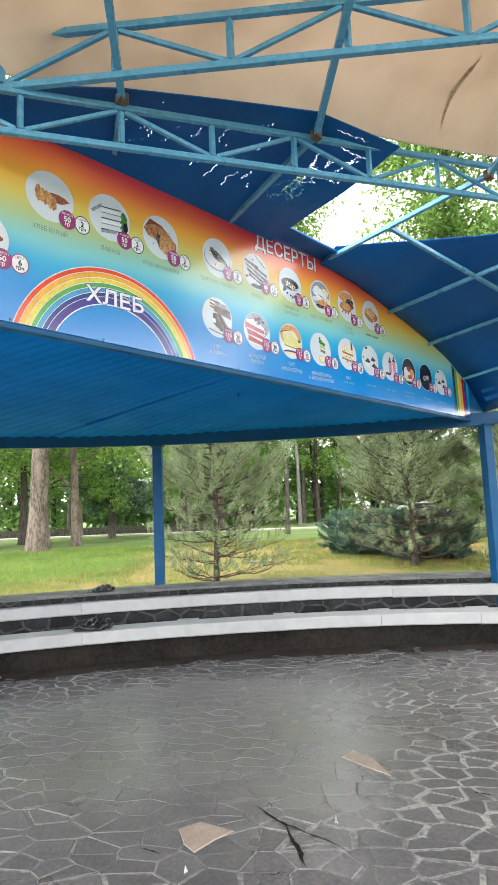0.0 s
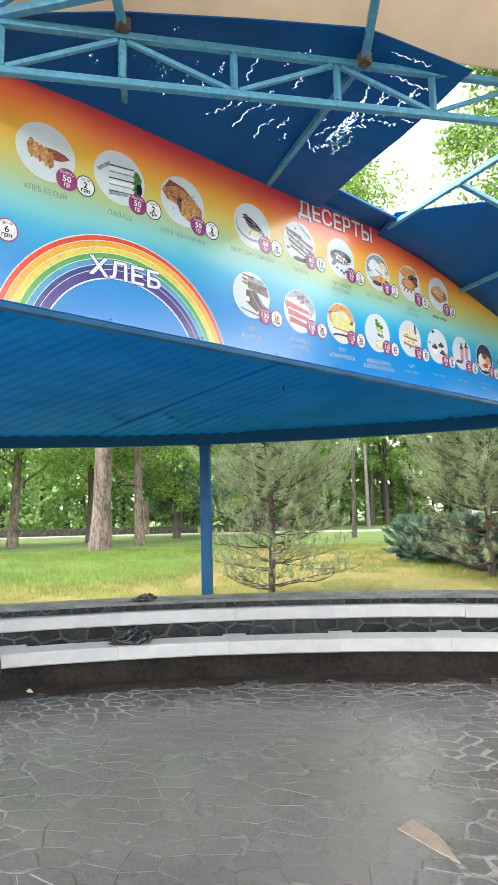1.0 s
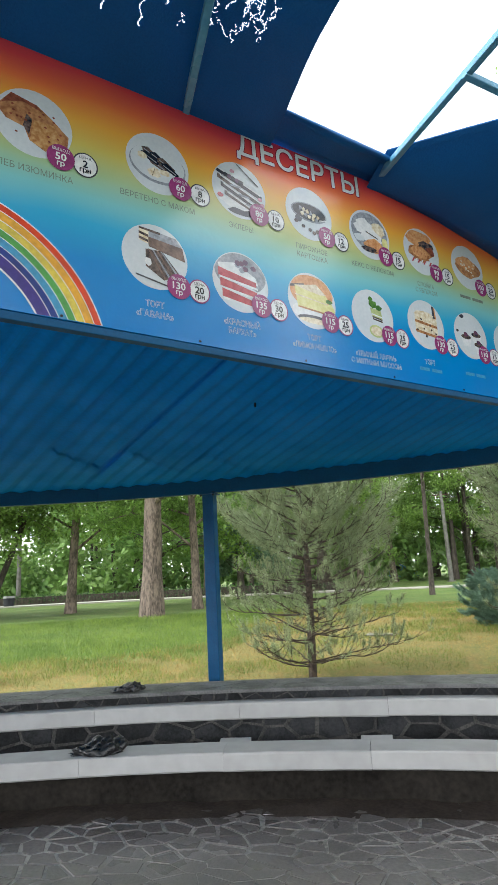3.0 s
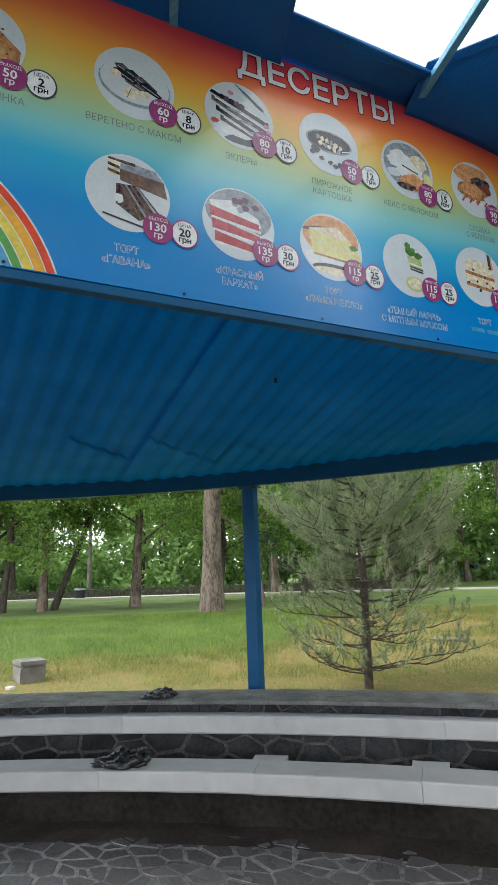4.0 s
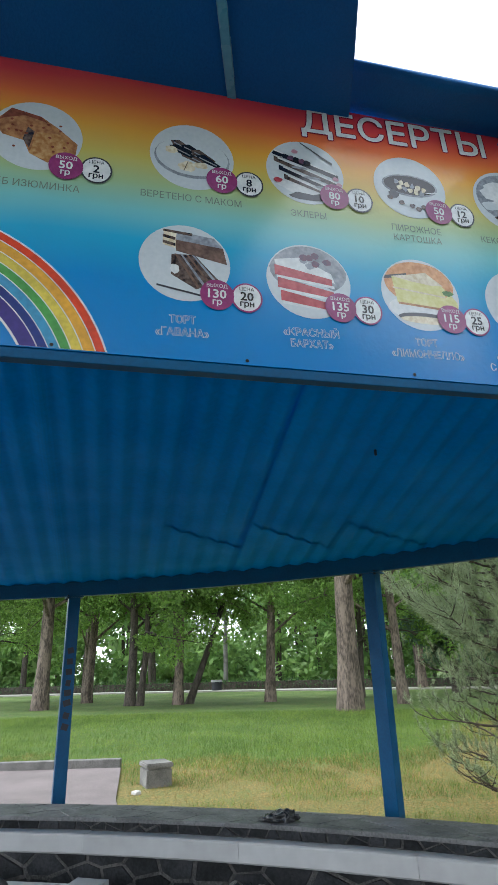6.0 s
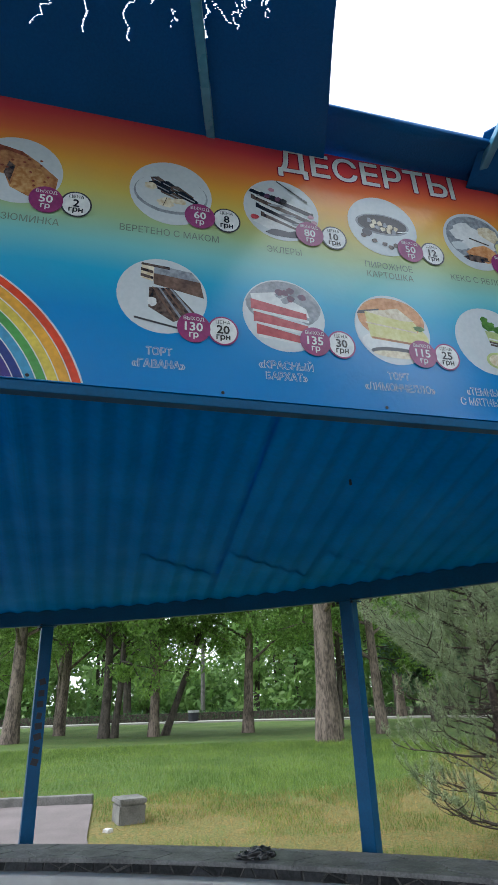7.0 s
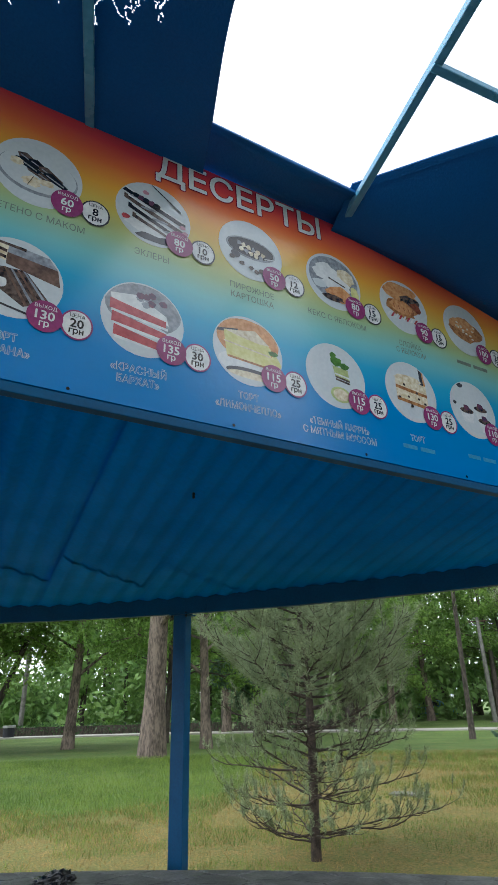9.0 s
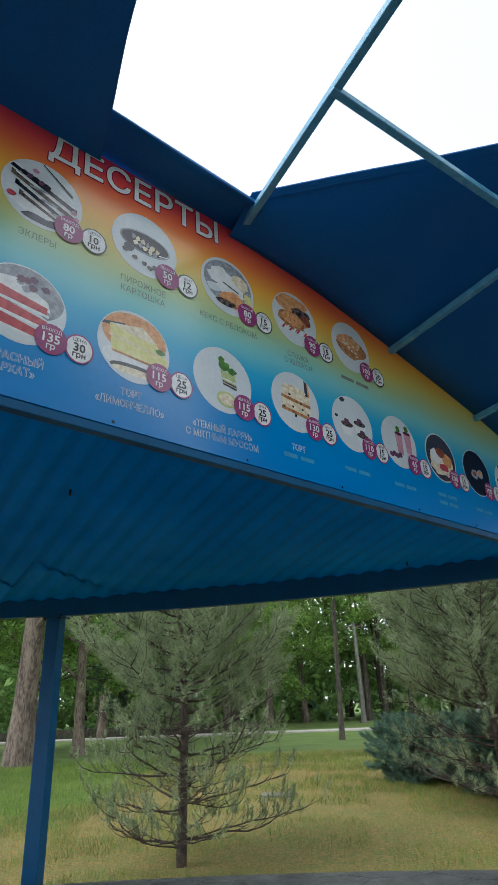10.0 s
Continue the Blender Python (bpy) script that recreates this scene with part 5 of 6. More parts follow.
def broadleaf(name, label, h, r, seed, leaf=0.11, clumps=70, per=170, low=0.3, spread=0.30, bark=None, leafmat=None, lean=(0, 0), forks=1, group="park trees", crown_r=None, hang=0.0):
    """A broad-leaved tree at the origin: tapered trunk with root flare, limbs, and a ragged crown of leaf clumps."""
    rd = random.Random(seed)
    t = thing(name, label, "tree", group)
    limbs, ends = [], []
    top = Vector((lean[0] * h, lean[1] * h, h * 0.92))
    for fk in range(forks):
        base = Vector((rd.uniform(-0.2, 0.2) * (fk > 0), 0.35 * fk, -0.15))
        tip = top + Vector((rd.uniform(-0.05, 0.05) * h, fk * 0.07 * h, -fk * 0.1 * h))
        path, rr = [], []
        for k in range(13):
            f = k / 12
            p = lerp(base, tip, f) + Vector((noise.noise((f * 3, seed, 0)) * 0.035 * h * f, noise.noise((f * 3, seed, 9)) * 0.035 * h * f, 0))
            path.append(p)
            rr.append(r * (0.72 if fk else 1) * ((1 - f) ** 0.75 * 0.9 + 0.06 + 0.45 * max(0, 0.09 - f) / 0.09 * 0.8))
        limbs.append(tube(path, rr, 11))
        for k in range(11 + int(h * 0.5)):
            f = low + (0.96 - low) * (k + rd.random()) / (11 + int(h * 0.5))
            i = min(int(f * 12), 11)
            p0 = lerp(path[i], path[i + 1], f * 12 - i)
            az = k * 2.4 + rd.uniform(-0.5, 0.5)
            ln = h * spread * (1.15 - 0.75 * f) * rd.uniform(0.7, 1.15)
            rise = rd.uniform(0.25, 0.75)
            d = Vector((math.cos(az), math.sin(az), rise))
            mid = p0 + d * ln * 0.5 + Vector((0, 0, 0.04 * ln))
            end = p0 + d * ln + Vector((0, 0, -(0.15 + hang * 4 * (1 - f)) * ln))
            r0 = rr[i] * 0.42
            limbs.append(tube(chaikin([p0, mid, end], 1), [r0, r0 * 0.75, r0 * 0.6, r0 * 0.4, r0 * 0.18][:len(chaikin([p0, mid, end], 1))] + [r0 * 0.1] * 4, 5))
            ends += [end, lerp(mid, end, 0.45), lerp(p0, mid, 0.8)]
            for q in range(2):
                e2 = lerp(mid, end, rd.uniform(0.2, 0.8)) + Vector((rd.uniform(-1, 1), rd.uniform(-1, 1), rd.uniform(-0.3, 0.7))) * ln * 0.45
                limbs.append(tube([lerp(mid, end, 0.3), e2], [r0 * 0.35, r0 * 0.1], 4))
                ends.append(e2)
    v, f = gather(limbs)
    put("trunk", mesh_from("trunk", v, f, True), bark or M_BARK, t)
    rd.shuffle(ends)
    cs = [e + Vector((rd.gauss(0, 0.03), rd.gauss(0, 0.03), rd.gauss(0, 0.02))) * h for e in (ends * 3)[:clumps]]
    cr = crown_r or 0.055 * h
    v, f = leaf_cloud(cs, [cr * rd.uniform(0.6, 1.35) for _ in cs], [int(per * rd.uniform(0.5, 1.4)) for _ in cs], leaf, seed)
    put("crown", mesh_from("crown", v, f), leafmat or M_LEAF, t)
    return t


def place(t, x, y, turn=0, s=1.0):
    t.matrix_basis = pose(x, y, lawn(x, y), 0, 0, turn) @ Matrix.Diagonal((s, s, s, 1))
    return t


# the thick-trunked tree and its kin
big = place(broadleaf("elm_tree", "tall old tree with thick grey-brown trunk", 19, 0.33, 1, leaf=0.095, clumps=140, per=230, low=0.17, spread=0.27, hang=0.07), -18.4, 9.1, 20)
second = place(broadleaf("poplar_tree", "slender park tree with light green leaves", 14, 0.21, 2, leaf=0.09, clumps=150, per=190, low=0.2, spread=0.30, hang=0.08), -25.9, 8.65, 70)
third = place(broadleaf("maple_tree", "park tree with a forked dark trunk", 13, 0.20, 3, leaf=0.09, clumps=155, per=190, low=0.17, forks=2, bark=M_BARK_DARK, spread=0.32, hang=0.08), -26.9, 3.2, 10)
leaning = place(broadleaf("leaning_tree", "thin leaning tree on the lawn", 11, 0.15, 4, clumps=50, per=150, low=0.34, lean=(0.05, 0.34), bark=M_BARK_DARK), -27.0, 5.5, 0)


def again(t, x, y, turn, s, label=""):
    c = copy_thing(t, pose(x, y, lawn(x, y), 0, 0, turn) @ Matrix.Diagonal((s / t.scale[0],) * 3 + (1,)))
    if label:
        c["label"] = label
    return c


again(second, -26.5, 5.05, 150, 0.95)
again(big, -26.2, -0.1, 200, 0.85)
again(second, -31.0, 1.4, 80, 1.05)
again(second, -21.2, 12.1, 300, 0.9, "dark slender tree on the lawn")
again(third, -26.5, 12.4, 40, 1.0)
again(second, -29.0, -2.6, 220, 1.1)
again(third, -34.0, -4.5, 120, 1.1)
again(second, -39.0, 1.0, 10, 1.0)
again(second, -33.0, 19.0, 130, 1.15)
again(third, -30.5, 25.5, 60, 1.1)
for x, y, turn, s in [(-33.5, 31.5, 20, 1.2), (-36.5, 38.0, 200, 1.3), (-31.5, 41.5, 90, 1.2), (-40.0, 33.0, 310, 1.3), (-25.5, 45.0, 140, 1.3), (-18.0, 47.0, 30, 1.3), (-10.5, 47.0, 260, 1.3), (-43.0, 24.0, 75, 1.2)]:
    again(third if turn % 4 else second, x, y, turn, s, "tall dense tree at the edge of the woods")
# tall trees whose crowns show above the roof
def topped(t, x, y, turn, top):
    """Sets a tree at x, y, scaled so that its crown ends at height top."""
    high = max(v.co.z for c in t.children for v in c.data.vertices)
    return place(t, x, y, turn, (top - lawn(x, y)) / high)


topped(broadleaf("ash_tree", "tall slender tree far behind the roof", 18, 0.085, 6, leaf=0.10, clumps=100, per=150, low=0.3, spread=0.10, bark=M_BARK_DARK), -17.6, 20.8, 15, 20.0)
topped(broadleaf("ash_tree", "tall leafy tree behind the pines", 16, 0.24, 7, leaf=0.10, clumps=150, per=170, low=0.22, spread=0.18), -7.4, 19.0, 60, 17.2)
place(broadleaf("ash_tree", "tall leafy tree behind the pines", 16, 0.28, 9, leaf=0.10, clumps=110, per=220, low=0.24, spread=0.34), -2.6, 19.5, 160)
M_LEAF_BLUISH = mat("bluish_green_leaf", (0.13, 0.22, 0.12, 1), (0.07, 0.13, 0.075, 1), rough=0.5, scale=0.5, fine=3.0, amount=0.6, bump=0, island=0.35, through_light=0.35)
place(broadleaf("lime_tree", "dense bluish-green tree by the path", 9.5, 0.2, 33, leaf=0.11, clumps=170, per=210, low=0.10, spread=0.24, bark=M_BARK_DARK, leafmat=M_LEAF_BLUISH, hang=0.05), -27.0, 17.5, 30)


# ---- pines
def spruce(name, label, h, seed, width, needle=0.085, density=1.0, needlemat=None, bare=0.35, droop=0.0, first=0.1):
    """A low spruce: trunk, whorls of branches with twigs, and dense tufts of needles."""
    rd = random.Random(seed)
    g = np.random.default_rng(seed)
    t = thing(name, label, "tree", "young conifers")
    limbs, tufts = [], []
    path = [Vector((0.03 * math.sin(k * 0.9 + seed), 0.03 * math.cos(k * 1.1), h * k / 14 - 0.08)) for k in range(15)]
    limbs.append(tube(path, [0.045 * h / 3.4 * (1 - k / 15) + 0.008 for k in range(15)], 9))
    z = first * h
    az0 = 0
    while z < h * 0.97:
        f = z / h
        ln0 = width * min(1.0, 0.74 + 0.9 * f) * (1 - max(0, f - 0.5) / 0.56) ** 0.62
        nb = 8 if f < bare else 6 if f < 0.85 else 4
        az0 += 0.7
        for b in range(nb):
            az = az0 + 2 * math.pi * b / nb + rd.uniform(-0.35, 0.35)
            ln = ln0 * rd.uniform(0.72, 1.1)
            up = 0.02 + 0.75 * f - droop
            zz = z + rd.uniform(-0.05, 0.05) * h * 0.5
            d = Vector((math.cos(az), math.sin(az), 0))
            sidev = Vector((-d.y, d.x, 0))
            c1 = Vector((0, 0, zz)) + d * ln * 0.4 + Vector((0, 0, up * ln * 0.25)) + sidev * rd.uniform(-0.1, 0.1) * ln
            c2 = Vector((0, 0, zz)) + d * ln * 0.8 + Vector((0, 0, up * ln * 0.7)) + sidev * rd.uniform(-0.15, 0.15) * ln
            c3 = Vector((0, 0, zz)) + d * ln + Vector((0, 0, up * ln * 1.0 + (0.12 if droop <= 0 else -0.03) * h * 0.3))
            br = chaikin([Vector((0, 0, zz)), c1, c2, c3], 1)
            r0 = (0.0085 if f < bare else 0.011) * h / 3.4 * (1.15 - 0.6 * f)
            limbs.append(tube(br, [r0 * (1 - 0.8 * k / (len(br) - 1)) for k in range(len(br))], 5))
            ntw = (11 if f < bare else 7) + int(ln * 7)
            for k in range(ntw):
                s = 0.28 + 0.72 * (k + rd.random()) / ntw
                i = min(int(s * (len(br) - 1)), len(br) - 2)
                p0 = lerp(br[i], br[i + 1], s * (len(br) - 1) - i)
                sd = 1 if k % 2 else -1
                tl = ln * rd.uniform(0.16, 0.34)
                dirv = (d * 0.7 + sidev * sd * rd.uniform(0.4, 1.0) + Vector((0, 0, rd.uniform(-0.1, 0.7) - droop))).normalized()
                p1 = p0 + dirv * tl * 0.6
                p2 = p1 + (dirv + Vector((0, 0, 0.5 - droop))).normalized() * tl * 0.5
                limbs.append(tube([p0, p1, p2], [r0 * (0.5 if f < bare else 0.32), r0 * (0.42 if f < bare else 0.25), r0 * (0.3 if f < bare else 0.14)], 4))
                if f < bare:
                    e = p1 + Vector((rd.uniform(-1, 1), rd.uniform(-1, 1), rd.uniform(-0.2, 1))).normalized() * tl * 0.55
                    limbs.append(tube([p1, e], [r0 * 0.38, r0 * 0.28], 4))
                keep = 1.0 if f > bare else 0.18 + 0.40 * f / bare
                if rd.random() < keep:
                    tufts += [(p2, dirv)]
                    if f > bare:
                        tufts += [(lerp(p1, p2, 0.4), dirv), (p1, dirv), (lerp(p0, p1, 0.5), dirv)]
            if f > bare or b % 2:
                tufts.append((br[-1], d))
        z += h * rd.uniform(0.055, 0.085)
    tufts.append((path[-1], Vector((0, 0, 1))))
    v, f = gather(limbs)
    put("trunk", mesh_from("trunk", v, f, True), M_PINEBARK, t)
    n = int(80 * density)
    T = np.array([tuple(p) for p, _ in tufts])
    D = np.array([tuple((dv + Vector((0, 0, 0.35))).normalized()) for _, dv in tufts])
    P = np.repeat(T, n, 0) + np.repeat(D, n, 0) * g.uniform(-0.06, 0.05, len(T) * n)[:, None]
    W = g.normal(size=P.shape) * 0.62 + np.repeat(D, n, 0) * 0.75
    W /= np.linalg.norm(W, axis=1)[:, None]
    L = (needle * g.uniform(0.7, 1.2, len(P)))[:, None]
    S = np.cross(W, g.normal(size=P.shape))
    S /= np.linalg.norm(S, axis=1)[:, None] + 1e-9
    S *= 0.0030
    V = np.stack([P - S, P + S, P + W * L], axis=1).reshape(-1, 3)
    put("needles", mesh_from("needles", V, np.arange(len(V)).reshape(-1, 3)), needlemat or M_NEEDLE, t)
    return t


def pine(name, label, h, seed, width, bare, needle=0.10, per=46, needlemat=None, thick=0.05):
    """A young pine: whorls of limbs; below height bare they are long, crooked and tipped with upright shoots, above it they sweep up and carry starry tufts."""
    rd = random.Random(seed)
    g = np.random.default_rng(seed)
    t = thing(name, label, "tree", "young conifers")
    limbs, tufts = [], []
    path = [Vector((0.035 * math.sin(k * 0.7 + seed), 0.035 * math.cos(k * 0.9), h * k / 16 - 0.08)) for k in range(17)]
    limbs.append(tube(path, [thick * (1 - k / 17) ** 0.85 + 0.007 for k in range(17)], 9))
    axis = lambda z: lerp(path[min(int((z + 0.08) / h * 16), 15)], path[min(int((z + 0.08) / h * 16), 15) + 1], ((z + 0.08) / h * 16) % 1)

    def limb(p0, d, ln, rise, hook, r0, n=7, wander=0.10):
        """A crooked limb that first runs out, then turns up at its end."""
        side = Vector((-d.y, d.x, 0))
        out, off, dip = [], 0.0, 0.0
        for k in range(n):
            f = k / (n - 1)
            out.append(p0 + d * ln * f + Vector((0, 0, ln * (rise * f + hook * f ** 3) + dip)) + side * off)
            off += rd.uniform(-wander, wander) * ln * 0.5
            dip += rd.uniform(-wander, wander) * ln * 0.22
        limbs.append(tube(out, [r0 * (1 - 0.78 * k / (n - 1)) for k in range(n)], 5))
        return out

    z, az0 = 0.22, rd.uniform(0, 6)
    while z < h * 0.97:
        f = z / h
        low = z < bare
        nb = rd.choice((6, 7, 8)) if low else 7 if f < 0.8 else 5
        az0 += 1.1
        for b in range(nb):
            az = az0 + 2 * math.pi * b / nb + rd.uniform(-0.3, 0.3)
            d = Vector((math.cos(az), math.sin(az), 0))
            ln = width * (rd.uniform(0.62, 1.06) if low else rd.uniform(0.78, 1.06) * (1 - max(0.0, f - 0.42) / 0.62) ** 0.6)
            zz = z + rd.uniform(-0.07, 0.07)
            r0 = thick * (0.25 if low else 0.30) * rd.uniform(0.8, 1.2)
            br = limb(axis(zz), d, ln, rd.uniform(-0.05, 0.22) if low else 0.02 + 0.42 * f + rd.uniform(-0.12, 0.14), rd.uniform(0.05, 0.3) if low else rd.uniform(0.2, 0.5), r0, 8)
            side = Vector((-d.y, d.x, 0))
            ntw = int((6 if low else 8) + ln * (5 if low else 8))
            for k in range(ntw):
                s = 0.25 + 0.75 * (k + rd.random()) / ntw
                q = min(int(s * 7), 6)
                p0 = lerp(br[q], br[q + 1], s * 7 - q)
                sd = 1 if k % 2 else -1
                tl = ln * rd.uniform(0.16, 0.42) * (1.15 - 0.5 * s)
                dv = (d * rd.uniform(0.4, 0.9) + side * sd * rd.uniform(0.4, 1.0)).normalized()
                tw = limb(p0, Vector((dv.x, dv.y, 0)), tl, rd.uniform(-0.05, 0.35) if low else rd.uniform(0.1, 0.7), rd.uniform(0.2, 0.7), r0 * 0.42, 5, 0.16)
                end = (tw[-1] - tw[-2]).normalized()
                if low:
                    for q2 in range(rd.choice((1, 1, 2, 3))):
                        foot = lerp(tw[3], tw[4], rd.random()) if q2 else tw[4]
                        up = Vector((rd.uniform(-0.2, 0.2), rd.uniform(-0.2, 0.2), 1)) + dv * 0.25
                        tip = foot + up.normalized() * rd.uniform(0.05, 0.12)
                        limbs.append(tube([foot, tip], [r0 * 0.2, r0 * 0.14], 4))
                        tufts.append((tip, up.normalized(), 0.5, 0.9))
                    if rd.random() < 0.4:
                        tufts.append((tw[4], end, 0.85, 0.9))
                else:
                    tufts += [(tw[4], end, 1.0, 1.0), (tw[3], end, 0.95, 0.9), (tw[2], end, 0.9, 0.8)]
                    if rd.random() < 0.6:
                        tufts.append((tw[1], end, 0.9, 0.6))
            tufts.append((br[-1], (br[-1] - br[-2]).normalized(), 0.5 if low else 1.0, 1.0))
        z += rd.uniform(0.2, 0.34) if low else rd.uniform(0.17, 0.27)
    tufts.append((path[-1], Vector((0, 0, 1)), 1.0, 1.0))
    v, f = gather(limbs)
    put("trunk", mesh_from("trunk", v, f, True), M_PINEBARK, t)
    cnt = np.array([max(6, int(per * q[3])) for q in tufts])
    T = np.repeat(np.array([tuple(q[0]) for q in tufts]), cnt, 0)
    D = np.repeat(np.array([tuple(q[1]) for q in tufts]), cnt, 0)
    K = np.repeat(np.array([q[2] for q in tufts]), cnt)
    W = g.normal(size=T.shape) * 0.62 + D * 0.62
    W /= np.linalg.norm(W, axis=1)[:, None]
    P = T - D * (g.uniform(0.0, 0.11, len(T)) * (0.4 + 0.6 * K))[:, None]
    L = (needle * K * g.uniform(0.7, 1.25, len(P)))[:, None]
    S = np.cross(W, g.normal(size=P.shape))
    S /= np.linalg.norm(S, axis=1)[:, None] + 1e-9
    S *= 0.0024
    V = np.stack([P - S, P + S, P + W * L], axis=1).reshape(-1, 3)
    put("needles", mesh_from("needles", V, np.arange(len(V)).reshape(-1, 3)), needlemat or M_NEEDLE, t)
    return t


place(pine("pine_tree", "young grey-green pine with bare crooked lower branches", 4.3, 5, 1.22, 1.45), -7.15, 6.60, 25)
place(pine("pine_tree", "taller bushy pine with a bent pale limb behind the wall", 5.4, 8, 1.5, 0.9, needle=0.12, per=34, thick=0.07), -5.85, 10.8, 80)
place(pine("pine_tree", "bushy pine beside its taller neighbour", 4.6, 14, 1.5, 0.7, needle=0.12, per=34, thick=0.06), -3.6, 11.4, 130)
place(spruce("spruce_tree", "low blue-green spruce spreading over the grass", 0.85, 9, 0.95, density=1.5, needlemat=M_NEEDLE_BLUE, bare=0.0, droop=0.16, needle=0.07, first=0.06), -8.25, 12.6, 10)
place(spruce("spruce_tree", "low blue-green spruce beside the pine", 0.9, 19, 1.05, density=1.5, needlemat=M_NEEDLE_BLUE, bare=0.0, droop=0.16, needle=0.07, first=0.06), -6.4, 12.3, 70)

# ---- far woods, hedge, undergrowth
g = np.random.default_rng(4)
cs, cr, cn = [], [], []
for k in range(1150):
    az = radians(g.uniform(84, 205))
    d = g.uniform(50, 82)
    x, y = -1 + d * math.cos(az), 2 + d * math.sin(az)
    gap = abs(math.degrees(az) - 170.2) < 2.2 or abs(math.degrees(az) - 187.5) < 2.5
    top = 4.0 if gap else 17.0
    cs.append((x, y, GZ + g.uniform(0.8, top)))
    cr.append(g.uniform(1.2, 2.6))
    cn.append(int(g.uniform(60, 110)))
for k in range(950):
    az = radians(g.uniform(84, 205))
    d = g.uniform(49, 78)
    gap = abs(math.degrees(az) - 170.2) < 2.2
    cs.append((-1 + d * math.cos(az), 2 + d * math.sin(az), GZ + g.uniform(0.3, 3.0 if gap else 7.5)))
    cr.append(g.uniform(0.8, 1.9))
    cn.append(int(g.uniform(60, 100)))
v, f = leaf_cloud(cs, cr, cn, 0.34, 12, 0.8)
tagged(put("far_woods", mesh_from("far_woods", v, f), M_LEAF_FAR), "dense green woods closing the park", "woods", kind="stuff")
pieces = []
rd = random.Random(6)
for k in range(170):
    az, d = radians(rd.uniform(88, 200)), rd.uniform(48, 78)
    if abs(math.degrees(az) - 170.2) < 4:
        continue
    x, y = -1 + d * math.cos(az), 2 + d * math.sin(az)
    pieces.append(tube([(x, y, GZ - 0.1), (x + rd.uniform(-0.3, 0.3), y + rd.uniform(-0.3, 0.3), 5), (x + rd.uniform(-0.8, 0.8), y + rd.uniform(-0.8, 0.8), 12)], [rd.uniform(0.14, 0.28), 0.15, 0.07], 6))
v, f = gather(pieces)
tagged(put("far_trunks", mesh_from("far_trunks", v, f, True), M_BARK_DARK), "dark trunks of the woods", "woods", kind="stuff")

PATH_LINE = chaikin([(-52, -30, 0), (-46.5, -4, 0), (-37.5, 15.5, 0), (-24.5, 25.8, 0), (-8, 37.5, 0), (12, 50, 0)], 3)


def ribbon(name, line, w0, w1, z0, z1, material):
    """A low strip along a line, from w0 to w1 across."""
    verts, faces = [], []
    for i, p in enumerate(line):
        d = (line[min(i + 1, len(line) - 1)] - line[max(i - 1, 0)]).normalized()
        s = Vector((-d.y, d.x, 0))
        for w, z in ((w0, z0), (w0, z1), (w1, z1), (w1, z0)):
            verts.append((p.x + s.x * w, p.y + s.y * w, z))
    for i in range(len(line) - 1):
        for j in range(4):
            faces.append((i * 4 + j, i * 4 + (j + 1) % 4, i * 4 + 4 + (j + 1) % 4, i * 4 + 4 + j))
    faces += [(0, 1, 2, 3), tuple(len(verts) - 4 + j for j in (3, 2, 1, 0))]
    return put(name, mesh_from(name, verts, faces), material)


tagged(ribbon("road", PATH_LINE, -0.9, 1.1, GZ - 0.1, GZ + 0.075, M_PATH), "pale park path across the lawn", "path", kind="structure")
hl = [p for p in PATH_LINE if p.y < 24]
cs, cr, cn = [], [], []
for a, b in zip(hl, hl[1:]):
    m = int((b - a).length / 0.35) + 1
    d = (b - a).normalized()
    s = Vector((-d.y, d.x, 0))
    for k in range(m):
        p = lerp(a, b, k / m) + s * 2.6
        cs.append((p.x, p.y, GZ + 0.34))
        cr.append(0.48)
        cn.append(46)
v, f = leaf_cloud(cs, cr, cn, 0.075, 31, 0.85)
tagged(put("hedge", mesh_from("hedge", v, f), M_LEAF_DARK), "low clipped green hedge along the path", "hedge", kind="stuff")
ribbon("hedge_wood", [p + Vector((0, 0, 0)) for p in hl], 2.45, 2.8, GZ - 0.05, GZ + 0.5, M_BARK_DARK)
tagged(bpy.data.objects["hedge_wood"], "dark twigs inside the hedge", "hedge", kind="stuff")

# ---- poles, bin, kerb, blocks


def street_pole(x, y, h, label):
    t = thing("street_pole", label, "street pole", "street poles", at=(x, y, GZ - 0.1))
    v, f = tube([(0, 0, 0), (0, 0, h * 0.5), (0.0, 0, h)], [0.17, 0.14, 0.10], 10)
    put("shaft", mesh_from("shaft", v, f, True), M_CONCRETE, t)
    bar_part("cross_arm", (-0.5, -0.3, h - 0.25), (0.5, 0.3, h - 0.25), 0.07, M_RUST, t)
    bar_part("base_block", (0, 0, 0), (0, 0, 0.18), 0.45, M_CONCRETE, t, up=(0, 1, 0))


street_pole(-28.8, 35.6, 6.4, "grey concrete street pole on the lawn")
street_pole(-44.6, 10.2, 7.5, "thin grey street pole by the hedge")
bin_t = thing("litter_bin", "dark litter bin with a white rim", "litter bin", at=(-40.6, 8.9, GZ))
for nm, secs, m in (("body", [(0.24, 0.0), (0.30, 0.0), (0.33, 0.55), (0.27, 0.55)], M_INK), ("rim", [(0.25, 0.56), (0.36, 0.56), (0.36, 0.68), (0.25, 0.68)], M_WHITE)):
    v, f = sweep(secs, 0, 360, 16, (0, 0))
    put(nm, mesh_from(nm, v, f), m, bin_t)
v, f = sweep([(0.01, 0.0), (0.25, 0.0), (0.25, 0.04), (0.01, 0.04)], 0, 360, 16, (0, 0))
put("bottom", mesh_from("bottom", v, f), M_INK, bin_t)


